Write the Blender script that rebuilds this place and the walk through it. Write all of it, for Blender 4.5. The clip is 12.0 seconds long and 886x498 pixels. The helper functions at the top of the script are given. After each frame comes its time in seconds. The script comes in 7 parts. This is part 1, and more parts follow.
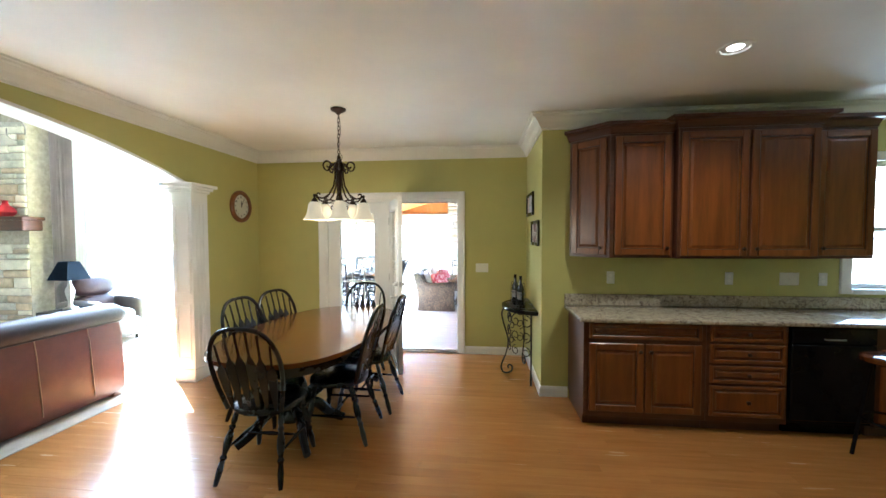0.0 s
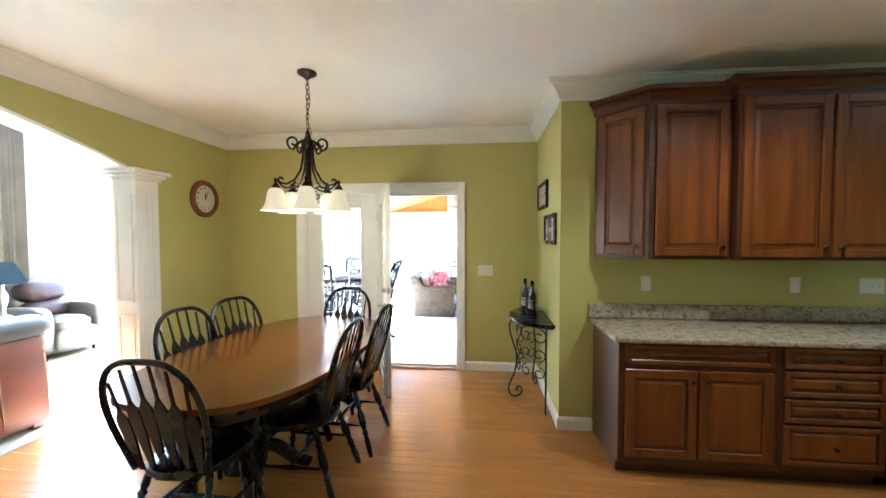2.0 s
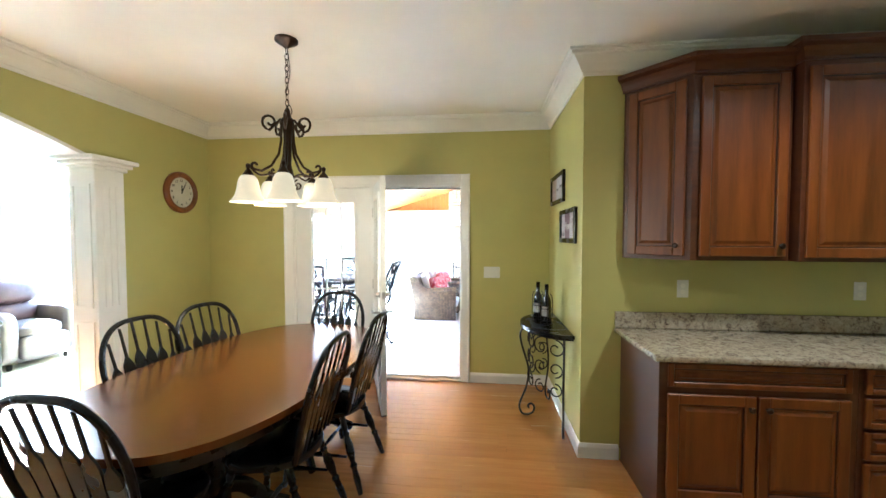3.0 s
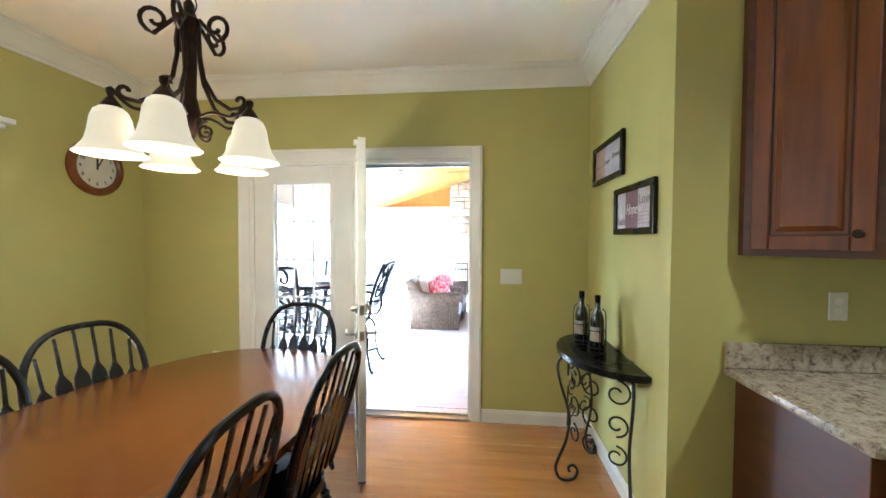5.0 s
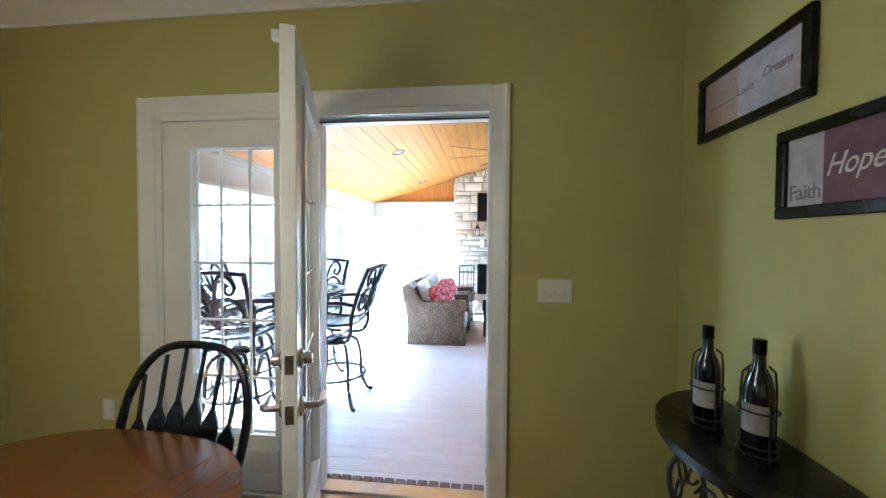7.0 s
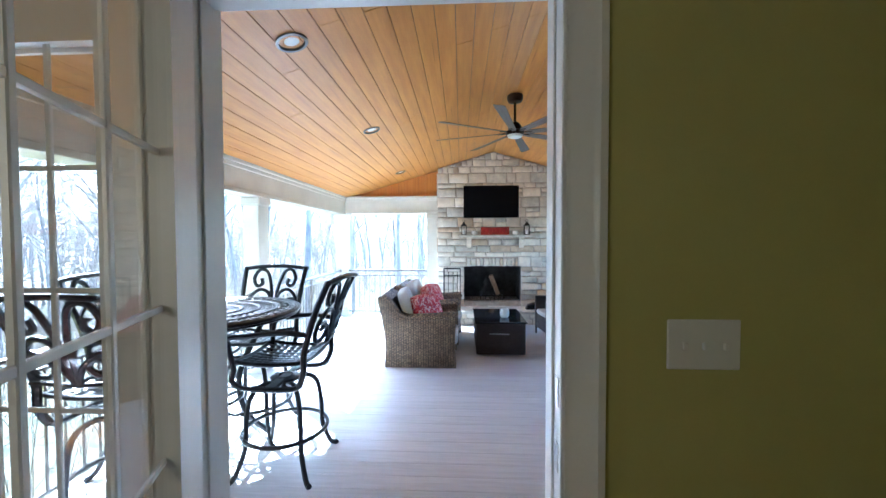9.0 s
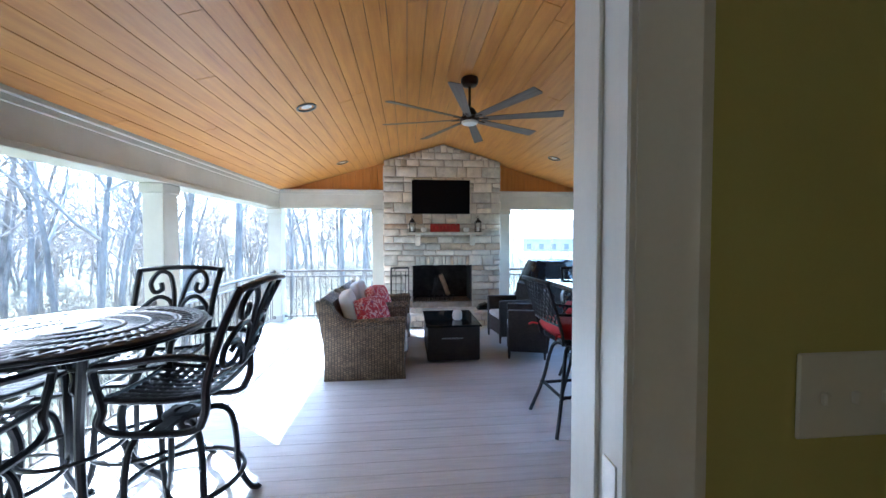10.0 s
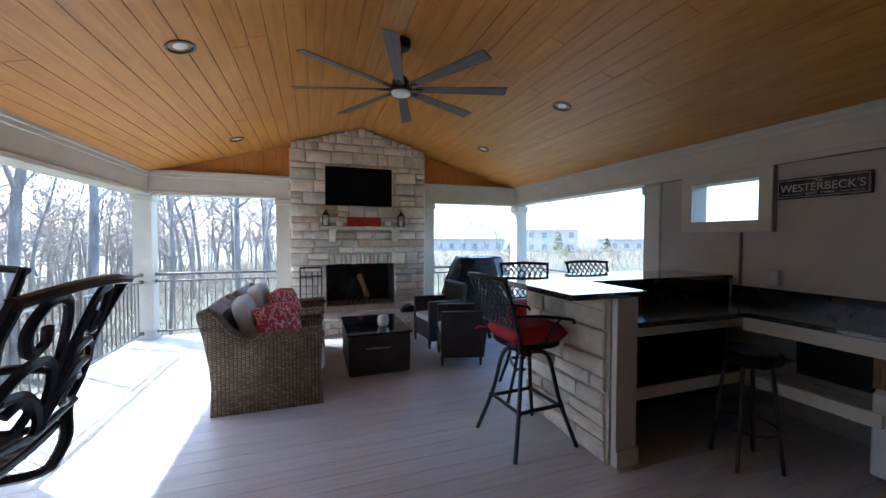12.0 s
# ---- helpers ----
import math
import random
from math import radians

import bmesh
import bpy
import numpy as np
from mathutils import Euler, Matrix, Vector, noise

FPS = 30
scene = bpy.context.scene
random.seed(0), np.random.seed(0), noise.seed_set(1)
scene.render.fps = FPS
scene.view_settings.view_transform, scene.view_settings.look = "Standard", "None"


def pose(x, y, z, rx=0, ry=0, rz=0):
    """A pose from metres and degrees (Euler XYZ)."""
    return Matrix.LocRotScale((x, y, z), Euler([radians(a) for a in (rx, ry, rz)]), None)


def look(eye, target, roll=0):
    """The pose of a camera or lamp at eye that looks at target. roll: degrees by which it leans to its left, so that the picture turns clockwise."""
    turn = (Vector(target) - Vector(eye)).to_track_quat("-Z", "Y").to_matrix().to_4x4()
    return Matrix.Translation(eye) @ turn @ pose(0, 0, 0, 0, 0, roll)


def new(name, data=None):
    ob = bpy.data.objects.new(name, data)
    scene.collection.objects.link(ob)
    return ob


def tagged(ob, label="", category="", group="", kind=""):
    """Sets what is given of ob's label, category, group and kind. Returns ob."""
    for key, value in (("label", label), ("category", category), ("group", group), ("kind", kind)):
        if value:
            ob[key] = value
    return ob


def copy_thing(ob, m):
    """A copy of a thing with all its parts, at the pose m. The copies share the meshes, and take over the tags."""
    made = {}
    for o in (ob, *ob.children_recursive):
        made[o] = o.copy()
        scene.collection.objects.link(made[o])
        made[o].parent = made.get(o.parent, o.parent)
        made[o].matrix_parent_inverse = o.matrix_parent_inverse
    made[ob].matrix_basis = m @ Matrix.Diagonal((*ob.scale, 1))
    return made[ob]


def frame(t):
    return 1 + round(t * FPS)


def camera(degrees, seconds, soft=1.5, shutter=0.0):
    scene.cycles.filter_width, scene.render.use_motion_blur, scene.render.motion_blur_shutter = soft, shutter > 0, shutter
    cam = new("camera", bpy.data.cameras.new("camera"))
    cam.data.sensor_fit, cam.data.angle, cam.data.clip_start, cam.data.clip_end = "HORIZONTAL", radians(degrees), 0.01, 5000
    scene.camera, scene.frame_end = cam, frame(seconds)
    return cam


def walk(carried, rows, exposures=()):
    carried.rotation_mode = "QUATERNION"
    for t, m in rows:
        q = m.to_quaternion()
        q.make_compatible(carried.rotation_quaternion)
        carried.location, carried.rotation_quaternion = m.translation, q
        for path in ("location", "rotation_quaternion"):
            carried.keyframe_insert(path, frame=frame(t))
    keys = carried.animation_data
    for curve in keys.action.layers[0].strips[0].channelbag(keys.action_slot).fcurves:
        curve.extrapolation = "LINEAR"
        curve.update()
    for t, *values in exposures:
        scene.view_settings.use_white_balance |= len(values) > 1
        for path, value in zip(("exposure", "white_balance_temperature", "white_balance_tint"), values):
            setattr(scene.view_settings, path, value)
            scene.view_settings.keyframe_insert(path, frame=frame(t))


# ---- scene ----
cam = camera(99.8, 12.0)
# seconds, eye, aim, lean
PATH = [
    (0, (0.015, 0.124, 1.578), (-0.189, 2.112, 1.503), -0.15),
    (0.5, (0.008, 0.278, 1.566), (-0.193, 2.266, 1.492), -0.15),
    (1, (-0.008, 0.454, 1.556), (-0.215, 2.441, 1.481), -0.1),
    (1.5, (-0.014, 0.633, 1.547), (-0.227, 2.620, 1.474), -0.05),
    (2, (-0.014, 0.805, 1.539), (-0.221, 2.793, 1.468), -0.1),
    (2.5, (-0.032, 0.995, 1.53), (-0.240, 2.983, 1.459), -0.1),
    (3, (-0.072, 1.209, 1.517), (-0.282, 3.197, 1.447), 0.0),
    (5, (-0.201, 2.14, 1.441), (-0.408, 4.128, 1.381), 0.25),
    (5.5, (-0.224, 2.408, 1.424), (-0.433, 4.396, 1.365), 0.3),
    (6, (-0.247, 2.668, 1.411), (-0.459, 4.655, 1.352), 0.35),
    (6.5, (-0.275, 2.924, 1.403), (-0.497, 4.911, 1.347), 0.35),
    (8.5, (-0.484, 3.942, 1.392), (-0.688, 5.930, 1.335), -0.1),
    (9, (-0.531, 4.168, 1.391), (-0.627, 6.165, 1.333), -0.15),
    (9.5, (-0.549, 4.391, 1.374), (-0.510, 6.390, 1.313), -0.15),
    (10, (-0.571, 4.604, 1.357), (-0.379, 6.594, 1.294), -0.05),
    (10.5, (-0.607, 4.806, 1.350), (-0.269, 6.776, 1.284), 0.05),
    (11, (-0.643, 4.970, 1.327), (-0.186, 6.916, 1.262), 0.1),
    (11.5, (-0.659, 5.101, 1.303), (-0.091, 7.018, 1.239), 0.1),
    (12, (-0.660, 5.224, 1.278), (-0.004, 7.112, 1.216), 0.1),
]
walk(cam, [(t, look(eye, aim, lean)) for t, eye, aim, lean in PATH],
     exposures=[(0, 5.88, 4950, 2), (3, 6.28, 4900, 2), (5, 6.22, 4800, 2), (6.5, 5.48, 4700, 2), (8.5, 4.48, 4680, 1), (10, 3.62, 4830, 3), (11, 3.02, 5000, 6), (12, 2.78, 5200, 8)])

# ---- world and large lights ----
SUN_DIR = Vector((0.75, -0.66, -0.91)).normalized()
world = bpy.data.worlds.new("sky")
scene.world = world
world.use_nodes = True
wn = world.node_tree.nodes
sky = wn.new("ShaderNodeTexSky")
sky.sky_type = "NISHITA"
sky.sun_disc = False
sky.sun_elevation = radians(42.3)
sky.sun_rotation = math.atan2(-0.75, 0.66)
sky.dust_density = 2.0
sky.air_density = 1.0
wn["Background"].inputs["Strength"].default_value = 0.15
world.node_tree.links.new(sky.outputs["Color"], wn["Background"].inputs["Color"])


def lamp(name, kind, m, energy, colour=(1, 1, 1), **more):
    data = bpy.data.lights.new(name, kind)
    data.energy, data.color = energy, colour
    for key, value in more.items():
        if key == "size":
            data.size = value
        elif key == "size_y":
            data.shape = "RECTANGLE"
            data.size_y = value
        elif key == "angle":
            data.angle = value
        elif key == "cone":
            data.spot_size, data.spot_blend = value, 0.8
        elif key == "radius":
            data.shadow_soft_size = value
    ob = new(name, data)
    ob.matrix_world = m
    return ob


lamp("sun", "SUN", look((0, 0, 0), SUN_DIR), 4.5, (1.0, 0.95, 0.87), angle=radians(0.53))
# sky light coming in at the living room windows and the kitchen window
lamp("window_light", "AREA", look((-4.9, 6.15, 2.0), (-4.9, 0, 1.5)), 18, (0.82, 0.92, 1.0), size=3.4, size_y=4.0)
lamp("window_light", "AREA", look((3.85, 4.1, 1.65), (3.85, 0, 1.4)), 0.9, (0.86, 0.93, 1.0), size=1.1, size_y=1.1)


# ---- materials ----
def node(nt, kind, **values):
    n = nt.nodes.new("ShaderNode" + kind)
    for key, value in values.items():
        n.inputs[key.replace("_", " ")].default_value = value
    return n


def ramp(nt, src, stops):
    n = nt.nodes.new("ShaderNodeValToRGB")
    while len(n.color_ramp.elements) < len(stops):
        n.color_ramp.elements.new(0.5)
    for e, (p, c) in zip(n.color_ramp.elements, stops):
        e.position, e.color = p, (*c, 1)
    nt.links.new(src, n.inputs["Fac"])
    return n.outputs["Color"]


def coords(nt, stretch=(1, 1, 1), shift=True):
    tc = nt.nodes.new("ShaderNodeTexCoord")
    mp = nt.nodes.new("ShaderNodeMapping")
    mp.inputs["Scale"].default_value = stretch
    nt.links.new(tc.outputs["Object"], mp.inputs["Vector"])
    if shift:
        info = nt.nodes.new("ShaderNodeObjectInfo")
        mul = nt.nodes.new("ShaderNodeVectorMath")
        mul.operation = "SCALE"
        mul.inputs[0].default_value = (37.0, 91.0, 53.0)
        nt.links.new(info.outputs["Random"], mul.inputs["Scale"])
        nt.links.new(mul.outputs[0], mp.inputs["Location"])
    return mp.outputs["Vector"]


def shade(c, k):
    return tuple(min(1.0, v * k) for v in c)


def mat(name, base, rough=0.5, metal=0.0, var=0.12, scale=5.0, fine=90.0, bump=0.05, coat=0.0, stretch=(1, 1, 1),
        per_piece=0.0, second=None, spec=0.5, detail=4.0, sheen=0.0):
    """Base colour with broad blotches and fine grain, a fine relief and uneven gloss."""
    m = bpy.data.materials.new(name)
    m.use_nodes = True
    nt = m.node_tree
    bs = nt.nodes["Principled BSDF"]
    v = coords(nt, stretch)
    big = node(nt, "TexNoise", Scale=scale, Detail=detail, Roughness=0.6)
    small = node(nt, "TexNoise", Scale=fine, Detail=3.0, Roughness=0.6)
    for n in (big, small):
        nt.links.new(v, n.inputs["Vector"])
    other = second or shade(base, 1 - 2.2 * var)
    c1 = ramp(nt, big.outputs["Fac"], [(0.3, other), (0.7, shade(base, 1 + var))])
    c2 = ramp(nt, small.outputs["Fac"], [(0.3, (1 - var,) * 3), (0.7, (1.0,) * 3)])
    mix = nt.nodes.new("ShaderNodeMix")
    mix.data_type, mix.blend_type = "RGBA", "MULTIPLY"
    mix.inputs[0].default_value = 1.0
    nt.links.new(c1, mix.inputs[6])
    nt.links.new(c2, mix.inputs[7])
    out = mix.outputs[2]
    if per_piece:
        info = nt.nodes.new("ShaderNodeObjectInfo")
        hsv = nt.nodes.new("ShaderNodeHueSaturation")
        mr = node(nt, "MapRange")
        mr.inputs["To Min"].default_value, mr.inputs["To Max"].default_value = 1 - per_piece, 1 + per_piece
        nt.links.new(info.outputs["Random"], mr.inputs["Value"])
        nt.links.new(mr.outputs["Result"], hsv.inputs["Value"])
        nt.links.new(out, hsv.inputs["Color"])
        out = hsv.outputs["Color"]
    nt.links.new(out, bs.inputs["Base Color"])
    rr = node(nt, "MapRange")
    rr.inputs["To Min"].default_value, rr.inputs["To Max"].default_value = max(0.02, rough * 0.85), min(1, rough * 1.15)
    nt.links.new(big.outputs["Fac"], rr.inputs["Value"])
    nt.links.new(rr.outputs["Result"], bs.inputs["Roughness"])
    bs.inputs["Metallic"].default_value = metal
    bs.inputs["Coat Weight"].default_value = coat
    bs.inputs["Coat Roughness"].default_value = 0.12
    bs.inputs["Specular IOR Level"].default_value = spec
    bs.inputs["Sheen Weight"].default_value = sheen
    if bump:
        b = node(nt, "Bump", Strength=bump, Distance=0.01)
        nt.links.new(small.outputs["Fac"], b.inputs["Height"])
        nt.links.new(b.outputs["Normal"], bs.inputs["Normal"])
    return m


def wood(name, light, dark, stretch=(1, 14, 14), rough=0.4, coat=0.0, per_piece=0.0, scale=3.0, bump=0.04, knots=0.0):
    """Grain drawn out along one axis of the piece."""
    m = mat(name, light, rough=rough, var=0.06, scale=scale, fine=scale * 14, bump=bump, coat=coat,
            stretch=stretch, per_piece=per_piece, second=dark, detail=7.0)
    if knots:
        nt = m.node_tree
        bs = nt.nodes["Principled BSDF"]
        old = bs.inputs["Base Color"].links[0].from_socket
        v = coords(nt, (stretch[0] * 1.6, stretch[1] * 0.42, stretch[2] * 0.42))
        vo = node(nt, "TexVoronoi", Scale=1.6)
        nt.links.new(v, vo.inputs["Vector"])
        k = ramp(nt, vo.outputs["Distance"], [(0.03, (0.35, 0.22, 0.12)), (0.11, (1, 1, 1))])
        mix = nt.nodes.new("ShaderNodeMix")
        mix.data_type, mix.blend_type = "RGBA", "MULTIPLY"
        mix.inputs[0].default_value = knots
        nt.links.new(old, mix.inputs[6])
        nt.links.new(k, mix.inputs[7])
        nt.links.new(mix.outputs[2], bs.inputs["Base Color"])
    return m


def speckled(name, stops, scale=45.0, rough=0.15, warp=6.0):
    m = bpy.data.materials.new(name)
    m.use_nodes = True
    nt = m.node_tree
    bs = nt.nodes["Principled BSDF"]
    v = coords(nt)
    a = node(nt, "TexNoise", Scale=scale, Detail=5.0, Roughness=0.7, Distortion=0.6)
    b = node(nt, "TexNoise", Scale=warp, Detail=4.0, Distortion=1.2)
    for n in (a, b):
        nt.links.new(v, n.inputs["Vector"])
    add = nt.nodes.new("ShaderNodeMath")
    add.operation = "MULTIPLY_ADD"
    add.inputs[1].default_value = 0.55
    nt.links.new(b.outputs["Fac"], add.inputs[0])
    half = nt.nodes.new("ShaderNodeMath")
    half.operation = "MULTIPLY"
    half.inputs[1].default_value = 0.5
    nt.links.new(a.outputs["Fac"], half.inputs[0])
    nt.links.new(half.outputs[0], add.inputs[2])
    nt.links.new(ramp(nt, add.outputs[0], stops), bs.inputs["Base Color"])
    bs.inputs["Roughness"].default_value = rough
    return m


def woven(name, light, dark, rib=0.034, strand=0.019, rough=0.55):
    """Plaited cane: short flat strands over upright ribs, staggered rib by rib."""
    m = bpy.data.materials.new(name)
    m.use_nodes = True
    nt = m.node_tree
    bs = nt.nodes["Principled BSDF"]
    tc = nt.nodes.new("ShaderNodeTexCoord")
    wob = node(nt, "TexNoise", Scale=14.0, Detail=2.0)
    nt.links.new(tc.outputs["Object"], wob.inputs["Vector"])
    amt = nt.nodes.new("ShaderNodeVectorMath")
    amt.operation = "MULTIPLY_ADD"
    amt.inputs[1].default_value = (0.005, 0.005, 0.005)
    nt.links.new(wob.outputs["Color"], amt.inputs[0])
    nt.links.new(tc.outputs["Object"], amt.inputs[2])
    sep = nt.nodes.new("ShaderNodeSeparateXYZ")
    nt.links.new(amt.outputs[0], sep.inputs[0])
    run = nt.nodes.new("ShaderNodeMath")
    nt.links.new(sep.outputs["X"], run.inputs[0])
    nt.links.new(sep.outputs["Y"], run.inputs[1])
    com = nt.nodes.new("ShaderNodeCombineXYZ")
    nt.links.new(sep.outputs["Z"], com.inputs["X"])
    nt.links.new(run.outputs[0], com.inputs["Y"])
    br = node(nt, "TexBrick", Scale=1.0, Mortar_Size=strand * 0.3, Mortar_Smooth=1.0, Bias=0.1)
    br.inputs["Color1"].default_value = (*light, 1)
    br.inputs["Color2"].default_value = (*shade(light, 0.5), 1)
    br.inputs["Mortar"].default_value = (*dark, 1)
    br.inputs["Brick Width"].default_value, br.inputs["Row Height"].default_value = strand, rib
    nt.links.new(com.outputs[0], br.inputs["Vector"])
    big = node(nt, "TexNoise", Scale=6.0, Detail=4.0)
    nt.links.new(tc.outputs["Object"], big.inputs["Vector"])
    mix = nt.nodes.new("ShaderNodeMix")
    mix.data_type, mix.blend_type = "RGBA", "MULTIPLY"
    mix.inputs[0].default_value = 1.0
    nt.links.new(br.outputs["Color"], mix.inputs[6])
    nt.links.new(ramp(nt, big.outputs["Fac"], [(0.3, (0.5, 0.47, 0.45)), (0.7, (1, 1, 1))]), mix.inputs[7])
    nt.links.new(mix.outputs[2], bs.inputs["Base Color"])
    bs.inputs["Roughness"].default_value = rough
    b = node(nt, "Bump", Strength=0.8, Distance=0.004)
    b.invert = True
    nt.links.new(br.outputs["Fac"], b.inputs["Height"])
    nt.links.new(b.outputs["Normal"], bs.inputs["Normal"])
    return m


def floral(name, ground, pale, dark):
    """Printed cloth: blotchy pale and plum petals on a red ground."""
    m = mat(name, ground, rough=0.85, var=0.08, scale=6, fine=240, bump=0.12)
    nt = m.node_tree
    bs = nt.nodes["Principled BSDF"]
    old = bs.inputs["Base Color"].links[0].from_socket
    tc = nt.nodes.new("ShaderNodeTexCoord")
    n = node(nt, "TexNoise", Scale=16.0, Detail=1.5, Distortion=2.2)
    vo = node(nt, "TexVoronoi", Scale=15.0)
    for t_ in (n, vo):
        nt.links.new(tc.outputs["Object"], t_.inputs["Vector"])
    for src, stops, col in ((n.outputs["Fac"], [(0.51, (0, 0, 0)), (0.55, (1, 1, 1))], pale), (vo.outputs["Distance"], [(0.17, (1, 1, 1)), (0.22, (0, 0, 0))], dark)):
        mix = nt.nodes.new("ShaderNodeMix")
        mix.data_type = "RGBA"
        nt.links.new(ramp(nt, src, stops), mix.inputs[0])
        nt.links.new(old, mix.inputs[6])
        mix.inputs[7].default_value = (*col, 1)
        old = mix.outputs[2]
    nt.links.new(old, bs.inputs["Base Color"])
    return m


def glowing(name, colour, strength, base=(0.9, 0.9, 0.88), rough=0.3):
    m = mat(name, base, rough=rough, var=0.03, bump=0)
    bs = m.node_tree.nodes["Principled BSDF"]
    bs.inputs["Emission Color"].default_value = (*colour, 1)
    bs.inputs["Emission Strength"].default_value = strength
    return m


def clear_glass(name, tint=(1, 1, 1)):
    m = bpy.data.materials.new(name)
    m.use_nodes = True
    nt = m.node_tree
    nt.nodes.remove(nt.nodes["Principled BSDF"])
    tr = node(nt, "BsdfTransparent", Color=(*tint, 1))
    gl = node(nt, "BsdfGlossy", Roughness=0.02)
    lw = node(nt, "LayerWeight", Blend=0.5)
    pw = nt.nodes.new("ShaderNodeMath")
    pw.operation = "POWER"
    pw.inputs[1].default_value = 4.5
    nt.links.new(lw.outputs["Facing"], pw.inputs[0])
    fr = nt.nodes.new("ShaderNodeMath")
    fr.operation = "MULTIPLY_ADD"
    fr.inputs[1].default_value, fr.inputs[2].default_value = 0.96, 0.04
    nt.links.new(pw.outputs[0], fr.inputs[0])
    mx = nt.nodes.new("ShaderNodeMixShader")
    nt.links.new(fr.outputs[0], mx.inputs[0])
    nt.links.new(tr.outputs[0], mx.inputs[1])
    nt.links.new(gl.outputs[0], mx.inputs[2])
    nt.links.new(mx.outputs[0], nt.nodes["Material Output"].inputs["Surface"])
    return m


M_WALL = mat("green_wall_paint", (0.47, 0.44, 0.145), rough=0.55, var=0.03, scale=1.5, fine=220, bump=0.05)
M_CEIL = mat("ceiling_paint", (0.83, 0.81, 0.76), rough=0.8, var=0.03, scale=1.2, fine=180, bump=0.05)
M_TRIM = mat("white_trim_paint", (0.78, 0.77, 0.74), rough=0.35, var=0.03, scale=3, fine=120, bump=0.02)
M_BEIGE = mat("living_room_paint", (0.60, 0.55, 0.46), rough=0.7, var=0.04, scale=2)
M_CREAM = mat("porch_cream_paint", (0.62, 0.60, 0.52), rough=0.5, var=0.05, scale=2.5, fine=150, bump=0.05)
M_SIDING = mat("porch_siding_paint", (0.45, 0.43, 0.39), rough=0.6, var=0.06, scale=2.0, fine=140, bump=0.08)
M_FLOOR = wood("oak_floor", (0.42, 0.190, 0.050), (0.35, 0.150, 0.038), stretch=(1, 12, 1), rough=0.26, coat=0.6, per_piece=0.08, scale=2.2)
M_CHERRY = wood("cherry_cabinet", (0.190, 0.055, 0.006), (0.095, 0.024, 0.003), stretch=(9, 9, 0.9), rough=0.33, coat=0.16, per_piece=0.08, scale=2.0)
# cherry darkened for glaze and for the shadow on the crown; bodies share it
M_CROWN = wood("shaded_cherry_crown", (0.085, 0.026, 0.008), (0.05, 0.015, 0.005), stretch=(1, 1, 9), rough=0.35, scale=3.0)
M_GLAZE = mat("dark_glaze", (0.035, 0.012, 0.006), rough=0.4, var=0.2, scale=8, bump=0.02)
M_TABLE = wood("cherry_tabletop", (0.115, 0.037, 0.007), (0.088, 0.026, 0.0045), stretch=(7, 0.8, 1), rough=0.2, coat=0.4, scale=2.0)
M_BLACKWOOD = mat("black_lacquer", (0.007, 0.007, 0.008), rough=0.27, var=0.2, scale=4, fine=60, bump=0.03, coat=0.0, spec=0.35)
M_IRON = mat("dark_iron", (0.030, 0.025, 0.024), rough=0.38, metal=0.4, var=0.2, scale=12, fine=140, bump=0.15)
M_BRONZE = mat("oil_rubbed_bronze", (0.045, 0.026, 0.018), rough=0.35, metal=0.7, var=0.25, scale=14, bump=0.1)
M_CAST = mat("cast_aluminium_black", (0.016, 0.017, 0.022), rough=0.3, metal=0.3, var=0.2, scale=14, fine=130, bump=0.12)
M_NICKEL = mat("satin_nickel", (0.55, 0.54, 0.52), rough=0.3, metal=1.0, var=0.06, scale=20, bump=0.02)
M_RAIL = mat("bronze_rail_metal", (0.20, 0.18, 0.17), rough=0.3, metal=0.6, var=0.15, scale=14, bump=0.05)
M_COVER = mat("grey_clear_plastic", (0.50, 0.50, 0.51), rough=0.15, var=0.1, bump=0)
M_CANRING = mat("dark_nickel_ring", (0.16, 0.155, 0.15), rough=0.3, metal=1.0, var=0.08, scale=20, bump=0.02)
M_GRANITE = speckled("beige_granite", [(0.36, (0.06, 0.046, 0.04)), (0.44, (0.20, 0.16, 0.125)), (0.51, (0.33, 0.28, 0.21)), (0.64, (0.43, 0.385, 0.30))], scale=85, warp=24)
M_DARKGRANITE = speckled("black_granite", [(0.35, (0.006, 0.006, 0.007)), (0.55, (0.014, 0.014, 0.016)), (0.66, (0.05, 0.045, 0.035)), (0.75, (0.28, 0.24, 0.16))], scale=20, rough=0.17, warp=3.0)
M_DARKGRANITE.node_tree.nodes["Principled BSDF"].inputs["Coat Weight"].default_value = 0.1
M_BARTOP = speckled("honed_black_granite", [(0.35, (0.010, 0.010, 0.012)), (0.55, (0.03, 0.03, 0.034)), (0.66, (0.09, 0.085, 0.07)), (0.75, (0.28, 0.24, 0.16))], scale=20, rough=0.05, warp=3.0)
M_BARTOP.node_tree.nodes["Principled BSDF"].inputs["IOR"].default_value = 2.2
M_BARTOP.node_tree.nodes["Principled BSDF"].inputs["Coat Weight"].default_value = 0.0
M_BLACKGLOSS = mat("black_appliance", (0.005, 0.005, 0.006), rough=0.22, var=0.1, bump=0.0, spec=0.12)
M_LEATHER = mat("burgundy_leather", (0.115, 0.024, 0.015), rough=0.4, var=0.15, scale=5, fine=160, bump=0.22, coat=0.1)
M_LEATHERDARK = mat("dark_leather", (0.030, 0.014, 0.017), rough=0.5, var=0.2, scale=5, fine=160, bump=0.22, spec=0.2)
M_STITCH = mat("light_thread", (0.35, 0.22, 0.15), rough=0.8, var=0.05)
